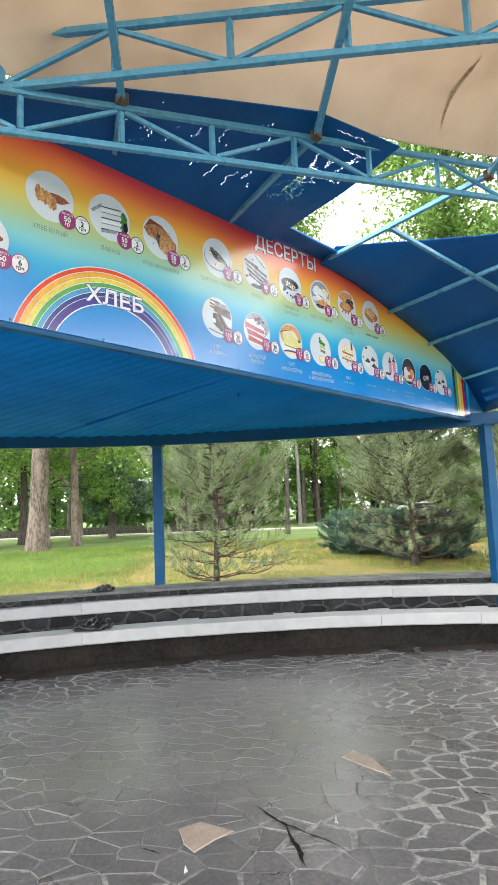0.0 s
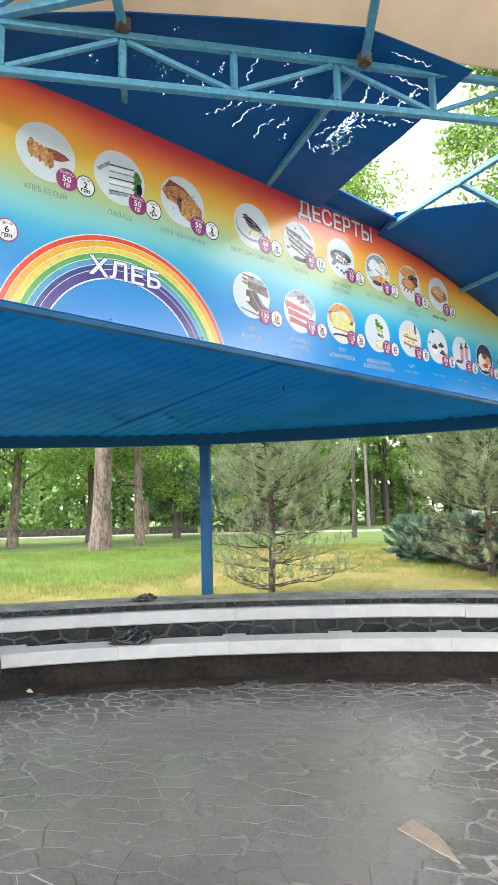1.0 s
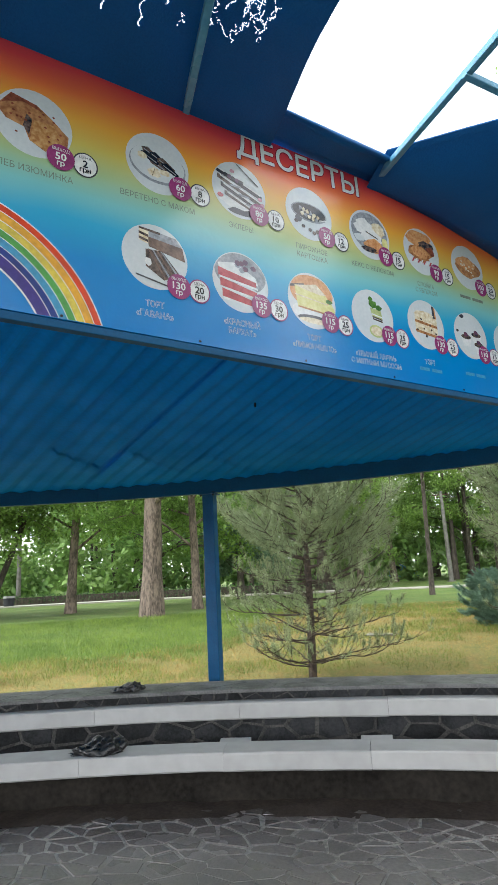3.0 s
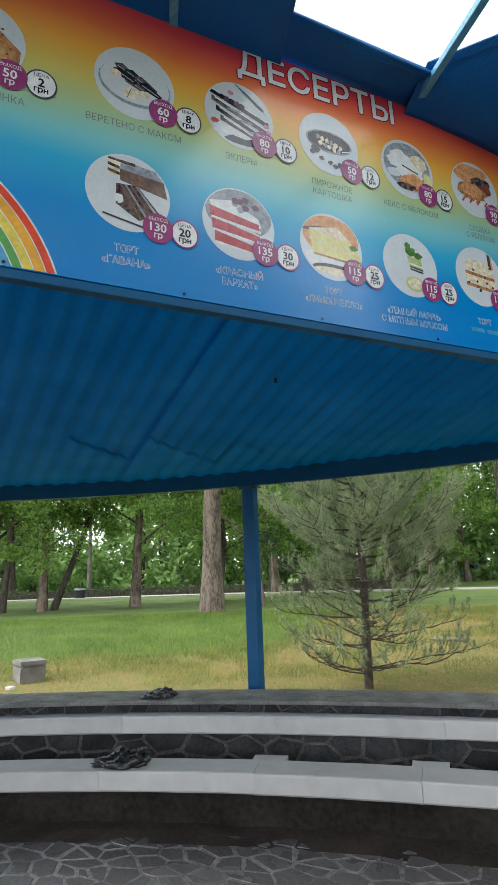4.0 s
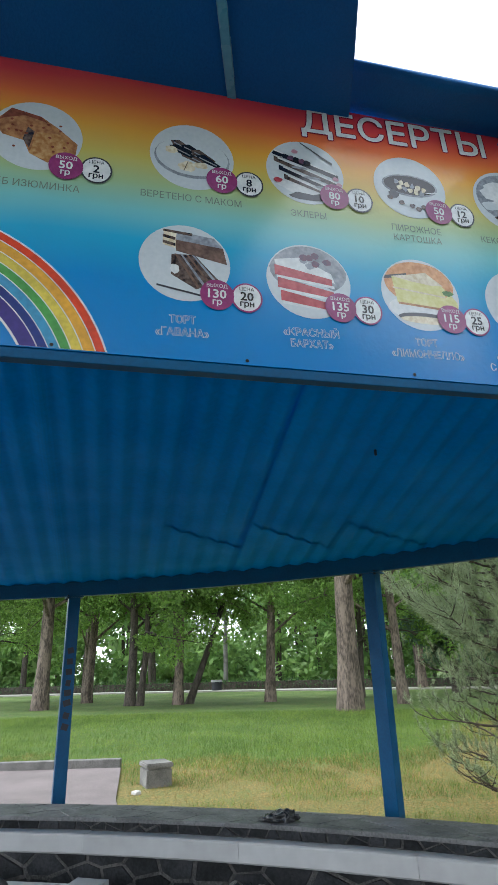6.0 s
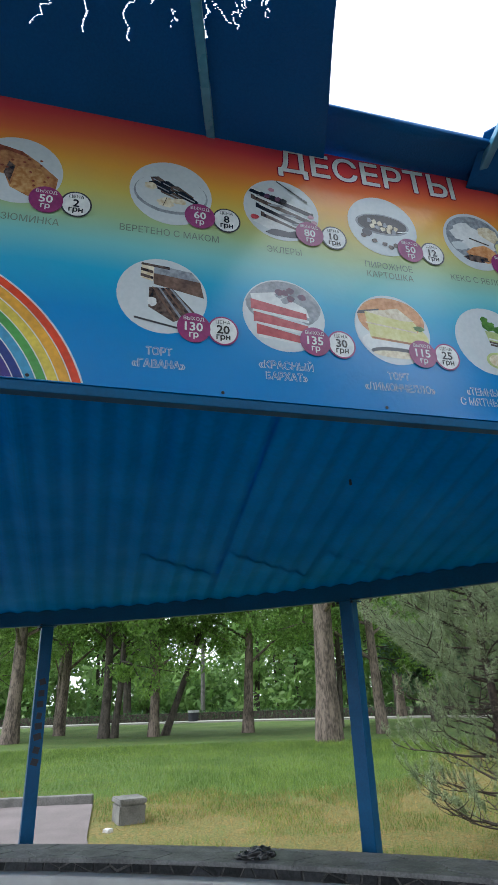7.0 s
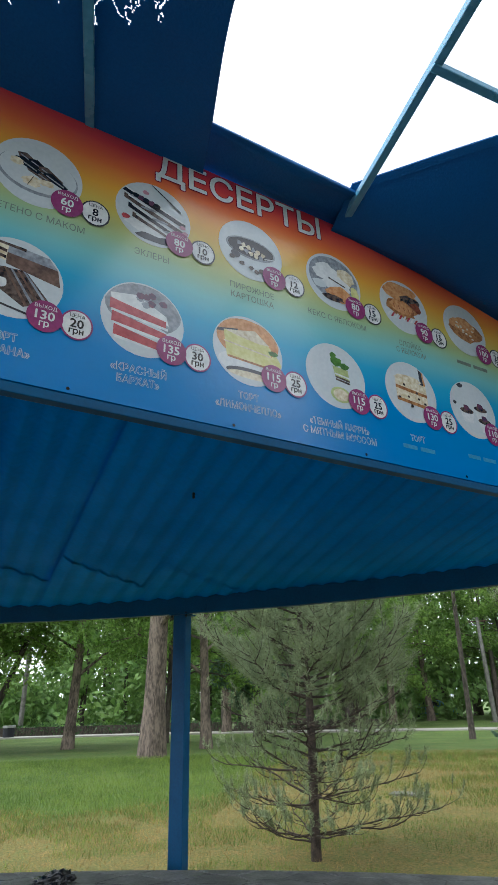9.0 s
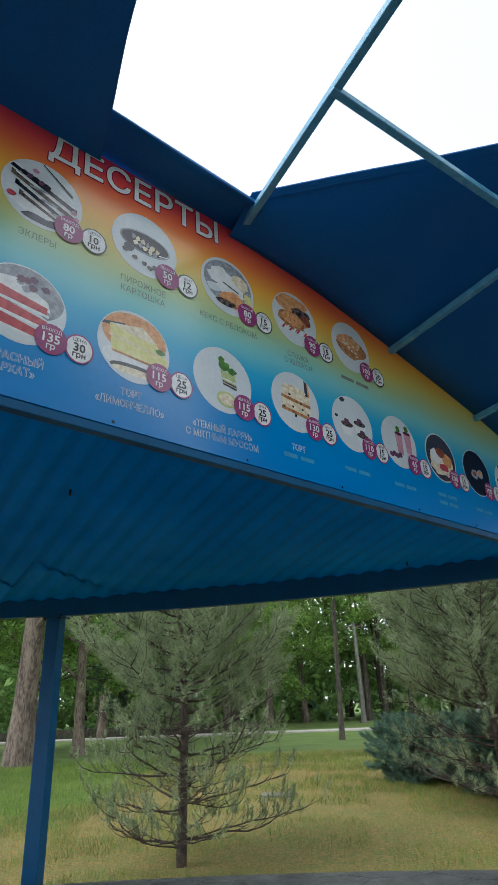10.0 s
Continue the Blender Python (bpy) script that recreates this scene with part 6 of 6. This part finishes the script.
def blocky(name, label, category, size, at, turn, material, bevel=0.02, capm=None):
    t = thing(name, label, category, at=at)
    t.rotation_euler = (0, 0, radians(turn))
    bm = bmesh.new()
    bmesh.ops.create_cube(bm, size=1, matrix=Matrix.Translation((0, 0, size[2] / 2)) @ Matrix.Diagonal((*size, 1)))
    bmesh.ops.subdivide_edges(bm, edges=bm.edges[:], cuts=3, use_grid_fill=True)
    bmesh.ops.bevel(bm, geom=[e for e in bm.edges if e.calc_face_angle(0) > 1], offset=bevel, segments=2, affect="EDGES")
    for v in bm.verts:
        v.co += Vector([noise.noise(v.co * 5 + Vector((k * 7, 0, 0))) * 0.012 for k in range(3)])
    part("block", bm, material, t)
    if capm:
        bm = bmesh.new()
        bmesh.ops.create_cube(bm, size=1, matrix=Matrix.Translation((0, 0, size[2] + 0.03)) @ Matrix.Diagonal((size[0] * 1.06, size[1] * 1.06, 0.06, 1)))
        bmesh.ops.bevel(bm, geom=bm.edges[:], offset=0.012, segments=2, affect="EDGES")
        part("cap", bm, capm, t, "pale cap")
    return t


blocky("concrete_block", "grey concrete block with a pale cap on the grass", "block", (0.40, 0.34, 0.26), (-10.3, 3.12, lawn(-10.3, 3.12) - 0.03), 12, M_CONCRETE, capm=M_CONCRETE)
blocky("concrete_slab", "flat pale concrete slab lying in the grass", "slab", (0.6, 0.34, 0.07), (-9.3, 9.9, lawn(-9.3, 9.9) - 0.035), 30, M_CONCRETE)
blocky("stone_chip", "small pale stone at the asphalt's edge", "stone", (0.10, 0.08, 0.06), (-9.8, 2.85, lawn(-9.8, 2.85)), 40, M_PAPER, 0.008)

# asphalt pad with a kerb, beyond the wall
bm = bmesh.new()
pad = [(-7.30, 2.45), (-8.3, 2.66), (-9.5, 2.60), (-11.5, 2.68), (-11.95, 1.0), (-12.8, -3.0), (-10.5, -6.0), (-8.2, -4.0), (-8.1, -1.0), (-7.85, 1.2)]
lo = [bm.verts.new((x, y, lawn(x, y) - 0.1)) for x, y in pad]
hi = [bm.verts.new((x, y, lawn(x, y) + 0.05)) for x, y in pad]
bm.faces.new(hi)
for k in range(len(pad)):
    bm.faces.new((lo[k], lo[(k + 1) % len(pad)], hi[(k + 1) % len(pad)], hi[k]))
tagged(part("pavement", bm, M_ASPHALT), "worn pinkish grey asphalt path", "pavement", kind="structure")
kerb = thing("kerb", "weathered concrete kerb behind the asphalt", "kerb", kind="structure", at=(-11.6, 2.5, 0.30))
for k in range(6):
    a = Vector((-11.62, 2.68, 0.30)) + Vector((-0.19, -0.98, 0)) * k * 1.0
    b = a + Vector((-0.19, -0.98, 0)) * 0.985
    bar_part("kerbstone", a - Vector((-11.6, 2.5, 0.25)), b - Vector((-11.6, 2.5, 0.25)), 0.13, M_CONCRETE, kerb, h=0.16, bevel=0.012)

# parked cars far off
def far_car(x, y, turn, paint, label):
    t = thing("parked_car", label, "car", at=(x, y, GZ))
    t.rotation_euler = (0, 0, radians(turn))
    prof = [(-2.1, 0.25), (2.1, 0.25), (2.15, 0.7), (1.2, 0.85), (0.6, 1.42), (-1.1, 1.45), (-1.7, 0.95), (-2.1, 0.85)]
    bm = bmesh.new()
    l = [bm.verts.new((px, -0.82, pz)) for px, pz in prof]
    r = [bm.verts.new((px, 0.82, pz)) for px, pz in prof]
    bm.faces.new(l)
    bm.faces.new(r[::-1])
    for k in range(len(prof)):
        bm.faces.new((l[k], l[(k + 1) % len(prof)], r[(k + 1) % len(prof)], r[k]))
    bmesh.ops.bevel(bm, geom=bm.edges[:], offset=0.08, segments=2, affect="EDGES")
    part("body", bm, paint, t)
    bm = bmesh.new()
    for sy in (-0.83, 0.83):
        bar(bm, (-1.0, sy, 1.12), (0.5, sy, 1.12), 0.02, 0.36)
    part("side_windows", bm, M_INK, t)
    for wx in (-1.3, 1.3):
        for wy in (-0.75, 0.75):
            v, f = sweep([(0.12, -0.1), (0.31, -0.1), (0.31, 0.1), (0.12, 0.1)], 0, 360, 14, (0, 0))
            put("wheel", mesh_from("wheel", [(wx + p[0], wy + p[2], 0.31 + p[1]) for p in v], f), M_RUBBER, t)


M_CARBLUE = mat("pale_blue_car_paint", (0.16, 0.36, 0.55, 1), (0.13, 0.3, 0.5, 1), rough=0.25, bump=0)
M_CARWHITE = mat("white_car_paint", (0.45, 0.46, 0.48, 1), (0.38, 0.39, 0.41, 1), rough=0.25, bump=0)
far_car(-43.5, 45.5, 40, M_CARBLUE, "pale blue parked car between the far trunks")
far_car(-22.7, 43.2, 35, M_CARWHITE, "white parked car behind the trees")

# ---------------------------------------------------------------- small things on the seats and floor


def rag(name, label, at, size, seed, turn):
    """A crumpled piece of black plastic."""
    bm = bmesh.new()
    bmesh.ops.create_icosphere(bm, subdivisions=4, radius=1.0)
    for v in bm.verts:
        c = v.co.copy()
        ridge = 1 - 2 * abs(noise.noise(c * 1.7 + Vector((seed, 0, 0))))
        k = 0.66 + 0.26 * noise.noise(c * 2.2 + Vector((0, seed, 0))) + 0.22 * ridge + 0.10 * noise.noise(c * 6)
        tail = 0.5 * max(0, -c.x - 0.35) ** 1.2
        z = c.z * k * (0.62 + 0.25 * c.x) * (1 - tail)
        v.co = Vector(((c.x * k - tail) * size[0], c.y * k * size[1], max(z * size[2], -0.002 + 0.002 * ridge) if z < 0 else z * size[2]))
    t = thing(name, label, "plastic bag", "black plastic scraps", at=at)
    t.rotation_euler = (0, 0, radians(turn))
    part("crumple", bm, M_BLACKBAG, t, smooth=True)
    return t


rag("plastic_bag", "crumpled black plastic bag on the lower bench", (*on_arc(10.72, 147.9).xy, 0.364), (0.215, 0.15, 0.19), 3.0, 57)
rag("plastic_bag", "small crumpled black plastic scrap on the wall cap", (*on_arc(11.34, 147.45).xy, 0.668), (0.145, 0.10, 0.12), 8.0, 60)


def litter(x, y, s, seed, label="scrap of white paper on the floor"):
    rd = random.Random(seed)
    bm = bmesh.new()
    n = 7
    ring_v = [bm.verts.new((s * math.cos(6.283 * k / n) * rd.uniform(0.6, 1.1), s * 0.7 * math.sin(6.283 * k / n) * rd.uniform(0.6, 1.1), rd.uniform(0.0, 0.02))) for k in range(n)]
    mid = bm.verts.new((0, 0, 0.035 + rd.uniform(0, 0.02)))
    for k in range(n):
        bm.faces.new((ring_v[k], ring_v[(k + 1) % n], mid))
    bmesh.ops.solidify(bm, geom=bm.faces[:], thickness=0.002)
    t = thing("paper_scrap", label, "litter", "paper scraps", at=(x, y, 0.02))
    part("scrap", bm, M_PAPER, t)


litter(-5.56, 3.21, 0.05, 1)
litter(-5.36, 3.72, 0.04, 2)
litter(-5.72, 2.42, 0.045, 3)
litter(-4.45, 4.72, 0.016, 4, "tiny white crumb on the floor")
litter(-2.0, 1.6, 0.012, 5, "tiny white crumb on the floor")
litter(-1.75, 2.3, 0.011, 6, "tiny white crumb on the floor")

# bicycle wheel at the left of the lower bench
wheel = thing("bicycle_wheel", "bicycle wheel with a black tyre and spokes", "bicycle wheel", at=WHEEL_AT)
wheel.rotation_euler = (0, 0, radians(WHEEL_TURN))


def hoop(r, w, n=48, k=10):
    verts, faces = [], []
    for i in range(n):
        a = 2 * math.pi * i / n
        for j in range(k):
            b = 2 * math.pi * j / k
            rr = r + w * math.cos(b)
            verts.append((rr * math.cos(a), w * math.sin(b), rr * math.sin(a)))
    for i in range(n):
        for j in range(k):
            faces.append((i * k + j, i * k + (j + 1) % k, ((i + 1) % n) * k + (j + 1) % k, ((i + 1) % n) * k + j))
    return verts, faces


v, f = hoop(WHEEL_R, 0.021)
tyre = put("tyre", mesh_from("tyre", v, f, True), M_RUBBER, wheel, "black rubber tyre")
v, f = hoop(WHEEL_R - 0.028, 0.010)
put("rim", mesh_from("rim", v, f, True), M_ALLOY, wheel, "grey rim")
v, f = tube([(0, -0.05, 0), (0, 0.05, 0)], [0.02, 0.02], 10)
put("hub", mesh_from("hub", v, f, True), M_ALLOY, wheel)
for k in range(24):
    a = 2 * math.pi * k / 24
    sd = 0.035 if k % 2 else -0.035
    v, f = tube([(0.018 * math.cos(a + 1.2), sd, 0.018 * math.sin(a + 1.2)), ((WHEEL_R - 0.03) * math.cos(a), 0, (WHEEL_R - 0.03) * math.sin(a))], [0.0016, 0.0016], 4)
    put("spoke", mesh_from("spoke", v, f), M_ALLOY, wheel)

# grass blades and weeds near the wall: green further out, straw close in
g = np.random.default_rng(17)


def blades(name, label, n, a0, a1, r0, r1, hgt, material, keep, lean=0.5):
    a = np.radians(g.uniform(a0, a1, n))
    r = np.sqrt(g.uniform(r0 * r0, r1 * r1, n))
    x, y = B[0] + r * np.cos(a), B[1] + r * np.sin(a)
    ok = np.array([keep(px, py) for px, py in zip(x, y)])
    x, y = x[ok], y[ok]
    m = len(x)
    h = hgt * g.uniform(0.4, 1.3, m)
    w = g.uniform(0.0018, 0.0042, m)
    az = g.uniform(0, 6.283, m)
    dx, dy = g.normal(0, lean, m) * h, g.normal(0, lean, m) * h
    z = np.interp(np.hypot(x - B[0], y - B[1]), [11.6, 14, 18, 24, 31], [0.13, 0.20, 0.34, 0.49, 0.42]) - 0.03
    p0 = np.stack([x - w * np.cos(az), y - w * np.sin(az), z], 1)
    p1 = np.stack([x + w * np.cos(az), y + w * np.sin(az), z], 1)
    p2 = np.stack([x + dx, y + dy, z + 0.03 + h], 1)
    V = np.stack([p0, p1, p2], 1).reshape(-1, 3)
    tagged(put(name, mesh_from(name, V, np.arange(len(V)).reshape(-1, 3)), material), label, "grass", kind="stuff")


M_GRASS = mat("grass_blade", (0.20, 0.28, 0.045, 1), (0.09, 0.16, 0.024, 1), rough=0.6, scale=0.8, fine=6, amount=0.7, bump=0, island=0.35, through_light=0.3)
M_STRAW = mat("straw_blade", (0.44, 0.28, 0.095, 1), (0.20, 0.145, 0.04, 1), rough=0.7, scale=0.8, fine=6, amount=0.8, bump=0, island=0.35, through_light=0.2)


def off_pad(x, y):
    return not (x < -7.3 and y < 2.7 and x > -11.7 - (2.6 - y) * 0.25)


def green_here(x, y):
    r = math.hypot(x - B[0], y - B[1])
    return off_pad(x, y) and r + 1.3 * noise.noise((x * 0.7, y * 0.7, 3)) - max(0, y - 6.5) * 1.3 > 16.2 or (off_pad(x, y) and noise.noise((x * 0.9, y * 0.9, 8)) > -0.02)


def straw_here(x, y):
    r = math.hypot(x - B[0], y - B[1])
    return off_pad(x, y) and r + 1.3 * noise.noise((x * 0.7, y * 0.7, 3)) - max(0, y - 6.5) * 1.3 < 16.9


blades("grass", "tufts of green grass on the lawn", 330000, 112, 184, 12.5, 25, 0.085, M_GRASS, green_here)
blades("straw_grass", "short dry mown grass by the wall", 260000, 108, 184, 11.66, 25, 0.065, M_STRAW, straw_here, 0.9)

# ---------------------------------------------------------------- pieces: wall stones, cap stones, paving


def prism(poly, base, top, shrink=0.0):
    """Verts and faces of a low stone: bottom ring, chamfered top."""
    c = sum((Vector((x, y, 0)) for x, y in poly), Vector()) / len(poly)
    n = len(poly)
    v = [(x, y, base) for x, y in poly] + [(x, y, top - 0.003) for x, y in poly]
    v += [(x + (c.x - x) * shrink, y + (c.y - y) * shrink, top) for x, y in poly]
    f = [(k, (k + 1) % n, n + (k + 1) % n, n + k) for k in range(n)] + [(n + k, n + (k + 1) % n, 2 * n + (k + 1) % n, 2 * n + k) for k in range(n)]
    f.append(tuple(range(2 * n, 3 * n)))
    return v, f


rnd = random.Random(77)


def clip(poly, nx, ny, d):
    """The part of poly with nx*x + ny*y <= d."""
    out = []
    for (ax, ay), (bx, by) in zip(poly, poly[1:] + poly[:1]):
        da, db = nx * ax + ny * ay - d, nx * bx + ny * by - d
        if da <= 0:
            out.append((ax, ay))
        if (da < 0) != (db < 0) and da != db:
            t = da / (da - db)
            out.append((ax + (bx - ax) * t, ay + (by - ay) * t))
    return out


def cells(w, h, spread, gap, stretch):
    """Irregular straight-sided pieces filling a strip w long and h high."""
    pts = []
    for _ in range(int(w * h / spread ** 2 * 30) + 400):
        p = (rnd.uniform(0, w), rnd.uniform(-0.1 * h, 1.1 * h))
        need = spread * rnd.uniform(0.6, 1.25)
        if all(((p[0] - q[0]) / stretch) ** 2 + (p[1] - q[1]) ** 2 > need * need for q in pts):
            pts.append(p)
    out = []
    for p in pts:
        poly = [(max(0, p[0] - 0.6), 0), (min(w, p[0] + 0.6), 0), (min(w, p[0] + 0.6), h), (max(0, p[0] - 0.6), h)]
        g2 = gap * rnd.uniform(0.5, 1.6)
        for q in pts:
            if q is p or abs(q[0] - p[0]) > 1.2:
                continue
            nx, ny = (q[0] - p[0]) / stretch ** 2, q[1] - p[1]
            ln = math.hypot(nx, ny)
            nx, ny = nx / ln, ny / ln
            poly = clip(poly, nx, ny, nx * (p[0] + q[0]) / 2 + ny * (p[1] + q[1]) / 2 - g2 * 0.5)
            if len(poly) < 3:
                break
        if len(poly) >= 3:
            area = 0.5 * abs(sum(a[0] * b[1] - b[0] * a[1] for a, b in zip(poly, poly[1:] + poly[:1])))
            if area > 0.0006:
                out.append(poly)
    return out


def wall_stones(r, z0, z1, a0, a1, spread, gap):
    """Rubble on the curved wall: irregular pieces proud of the mortar."""
    for poly in cells(radians(a1 - a0) * r, z1 - z0, spread, gap, 1.7):
        cs = [(a0 + math.degrees(u / r), z0 + v + rnd.uniform(-0.003, 0.003)) for u, v in poly]
        n = len(cs)
        proud = rnd.uniform(0.005, 0.014)
        ma, mz = sum(q for q, _ in cs) / n, sum(z for _, z in cs) / n
        back = [on_arc(r + 0.01, q, z) for q, z in cs]
        front = [on_arc(r - proud, q + (ma - q) * 0.07, z + (mz - z) * 0.09) for q, z in cs]
        f = [tuple(range(n, 2 * n))] + [(k, (k + 1) % n, n + (k + 1) % n, n + k) for k in range(n)]
        put("stone", mesh_from("stone", back + front, f), M_WALLSTONE, wall_stone)


wall_stones(11.15, 0.22, 0.452, 120, 160, 0.165, 0.015)
wall_stones(11.235, 0.578, 0.632, 116, 162, 0.085, 0.008)

# flagstones of the cap
cap_bed_v, cap_bed_f = sweep([(11.215, 0.632), (11.64, 0.632), (11.64, 0.6565), (11.215, 0.6565)], A0, A1, 80, B)
cap = put("wall_cap", mesh_from("wall_cap", cap_bed_v, cap_bed_f), M_CAP)
tagged(cap, "wall cap of grey flagstones", "wall cap", kind="structure")
for poly in cells(radians(166 - 112) * 11.43, 0.435, 0.24, 0.010, 1.6):
    ring_p = [on_arc(11.21 + v, 112 + math.degrees(u / 11.43)) for u, v in poly]
    v, f = prism([(p.x, p.y) for p in ring_p], 0.640, 0.660 + rnd.uniform(-0.001, 0.001), 0.015)
    put("flagstone", mesh_from("flagstone", v, f), M_CAP, cap)


# crazy paving: cells of scattered points, stretched
ST, CT, SQ = math.sin(0.55), math.cos(0.55), 0.68
to_s = lambda x, y: ((x * CT + y * ST) * SQ, -x * ST + y * CT)
to_w = lambda u, v: (u / SQ * CT - v * ST, u / SQ * ST + v * CT)
seeds = []
tries = 0
while tries < 24000:
    tries += 1
    x, y = rnd.uniform(-7.2, 1.2), rnd.uniform(-0.6, 7.6)
    if math.hypot(x - B[0], y - B[1]) > 10.75:
        continue
    u, v = to_s(x, y)
    need = rnd.choice((0.08, 0.12, 0.16, 0.21, 0.27))
    if all((u - p) ** 2 + (v - q) ** 2 > need * need for p, q in seeds[-1400:]):
        seeds.append((u, v))
# wider pieces over the rest of the round floor
for i in range(-40, 41):
    for j in range(-60, 61):
        u, v = 0.30 * i + rnd.uniform(-0.11, 0.11), 0.30 * j + rnd.uniform(-0.11, 0.11)
        x, y = to_w(u, v)
        x, y = x + B[0], y + B[1]
        if math.hypot(x - B[0], y - B[1]) < 10.6 and not (-7.3 < x < 1.3 and -0.7 < y < 7.7):
            seeds.append(to_s(x, y))
S = np.array(seeds)
near, rest = [], []
for i, (u, v) in enumerate(seeds):
    d2 = (S[:, 0] - u) ** 2 + (S[:, 1] - v) ** 2
    poly = [(u - 0.45, v - 0.45), (u + 0.45, v - 0.45), (u + 0.45, v + 0.45), (u - 0.45, v + 0.45)]
    gx, gy = to_w(u, v)
    polished = math.hypot(gx + 3.2, gy - 2.8) < 1.25
    rough_bed = math.hypot(gx - B[0], gy - B[1]) > 8.7 or (gx > -1.9 and gy > 2.1)
    gap = rnd.choice([0.002, 0.003, 0.004]) if polished else rnd.choice([0.012, 0.017, 0.024]) if rough_bed else rnd.choice([0.004, 0.007, 0.011, 0.018])
    for j in np.argsort(d2)[1:22]:
        px, py = S[j]
        nx, ny = px - u, py - v
        ln = math.hypot(nx, ny)
        nx, ny = nx / ln, ny / ln
        poly = clip(poly, nx, ny, nx * (u + px) / 2 + ny * (v + py) / 2 - gap * 0.5)
        if len(poly) < 3:
            break
    if len(poly) < 3:
        continue
    wp = [to_w(*p) for p in poly]
    wp = [(x + rnd.uniform(-0.006, 0.006) * (not polished), y + rnd.uniform(-0.006, 0.006) * (not polished)) for x, y in wp]
    cx, cy = to_w(u, v)
    if math.hypot(cx - B[0], cy - B[1]) > 10.5 and rnd.random() < 0.5:
        continue
    stone_v, stone_f = prism(wp, -0.01, 0.004 + rnd.uniform(-0.001, 0.003) * (0.15 if polished else 1), 0.012 if polished else 0.04)
    dist = math.hypot(cx + 1.9, cy - 2.6)
    near.append((dist, cx, cy, stone_v, stone_f))
near.sort(key=lambda q: q[0])
tans = {min(range(len(near)), key=lambda k: (near[k][1] - x) ** 2 + (near[k][2] - y) ** 2) for x, y in ((-3.1, 4.3),)}
for k, (dist, cx, cy, v, f) in enumerate(near):
    if k < 300:
        tan = k in tans
        put("paving_stone", mesh_from("paving_stone", v, f), M_TAN if tan else M_SLATE, floor, "tan paving stone" if tan else "")
    else:
        rest.append((v, f))
v, f = gather(rest)
put("paving_rest", mesh_from("paving_rest", v, f), M_SLATE_REST, floor)["kind"] = "stuff"


for slab in ([(-2.322, 1.827), (-2.291, 1.937), (-2.105, 1.981), (-2.121, 1.875), (-2.118, 1.747), (-2.206, 1.761)], [(-2.193, 2.969), (-2.194, 3.094), (-2.025, 3.061), (-1.837, 2.939), (-1.934, 2.937)]):
    v, f = prism(slab[::-1], -0.01, 0.0095, 0.03)
    put("paving_stone", mesh_from("paving_stone", v, f), M_TAN, floor, "tan paving stone")

# open cracks in the paving
def crack(line, wide):
    """A jagged thin dark crack lying in the floor's face."""
    pts = []
    for p, q in zip(line, line[1:]):
        for k in range(5):
            f = k / 5
            pts.append((p[0] + (q[0] - p[0]) * f + rnd.uniform(-0.008, 0.008), p[1] + (q[1] - p[1]) * f + rnd.uniform(-0.008, 0.008)))
    pts.append(line[-1])
    cv, cf = [], []
    for k, (x, y) in enumerate(pts):
        w = wide * rnd.uniform(0.35, 1.0) * math.sin(math.pi * (k + 0.7) / (len(pts) + 0.4))
        cv += [(x - w * 0.5, y - w * 0.7, 0.0085), (x + w * 0.5, y + w * 0.7, 0.0085)]
        if k:
            cf.append((2 * k - 2, 2 * k - 1, 2 * k + 1, 2 * k))
    put("crack", mesh_from("crack", cv, cf), M_RISER, floor, "open dark crack")


crack([(-2.194, 2.216), (-2.018, 2.176), (-1.893, 2.181), (-1.632, 2.194)], 0.014)
crack([(-1.954, 2.178), (-1.809, 2.07), (-1.669, 1.976)], 0.016)
crack([(-2.335, 1.614), (-2.225, 1.641)], 0.010)
crack([(-1.788, 1.811), (-1.712, 1.892)], 0.010)
crack([(-1.41, 3.028), (-1.325, 3.056)], 0.012)
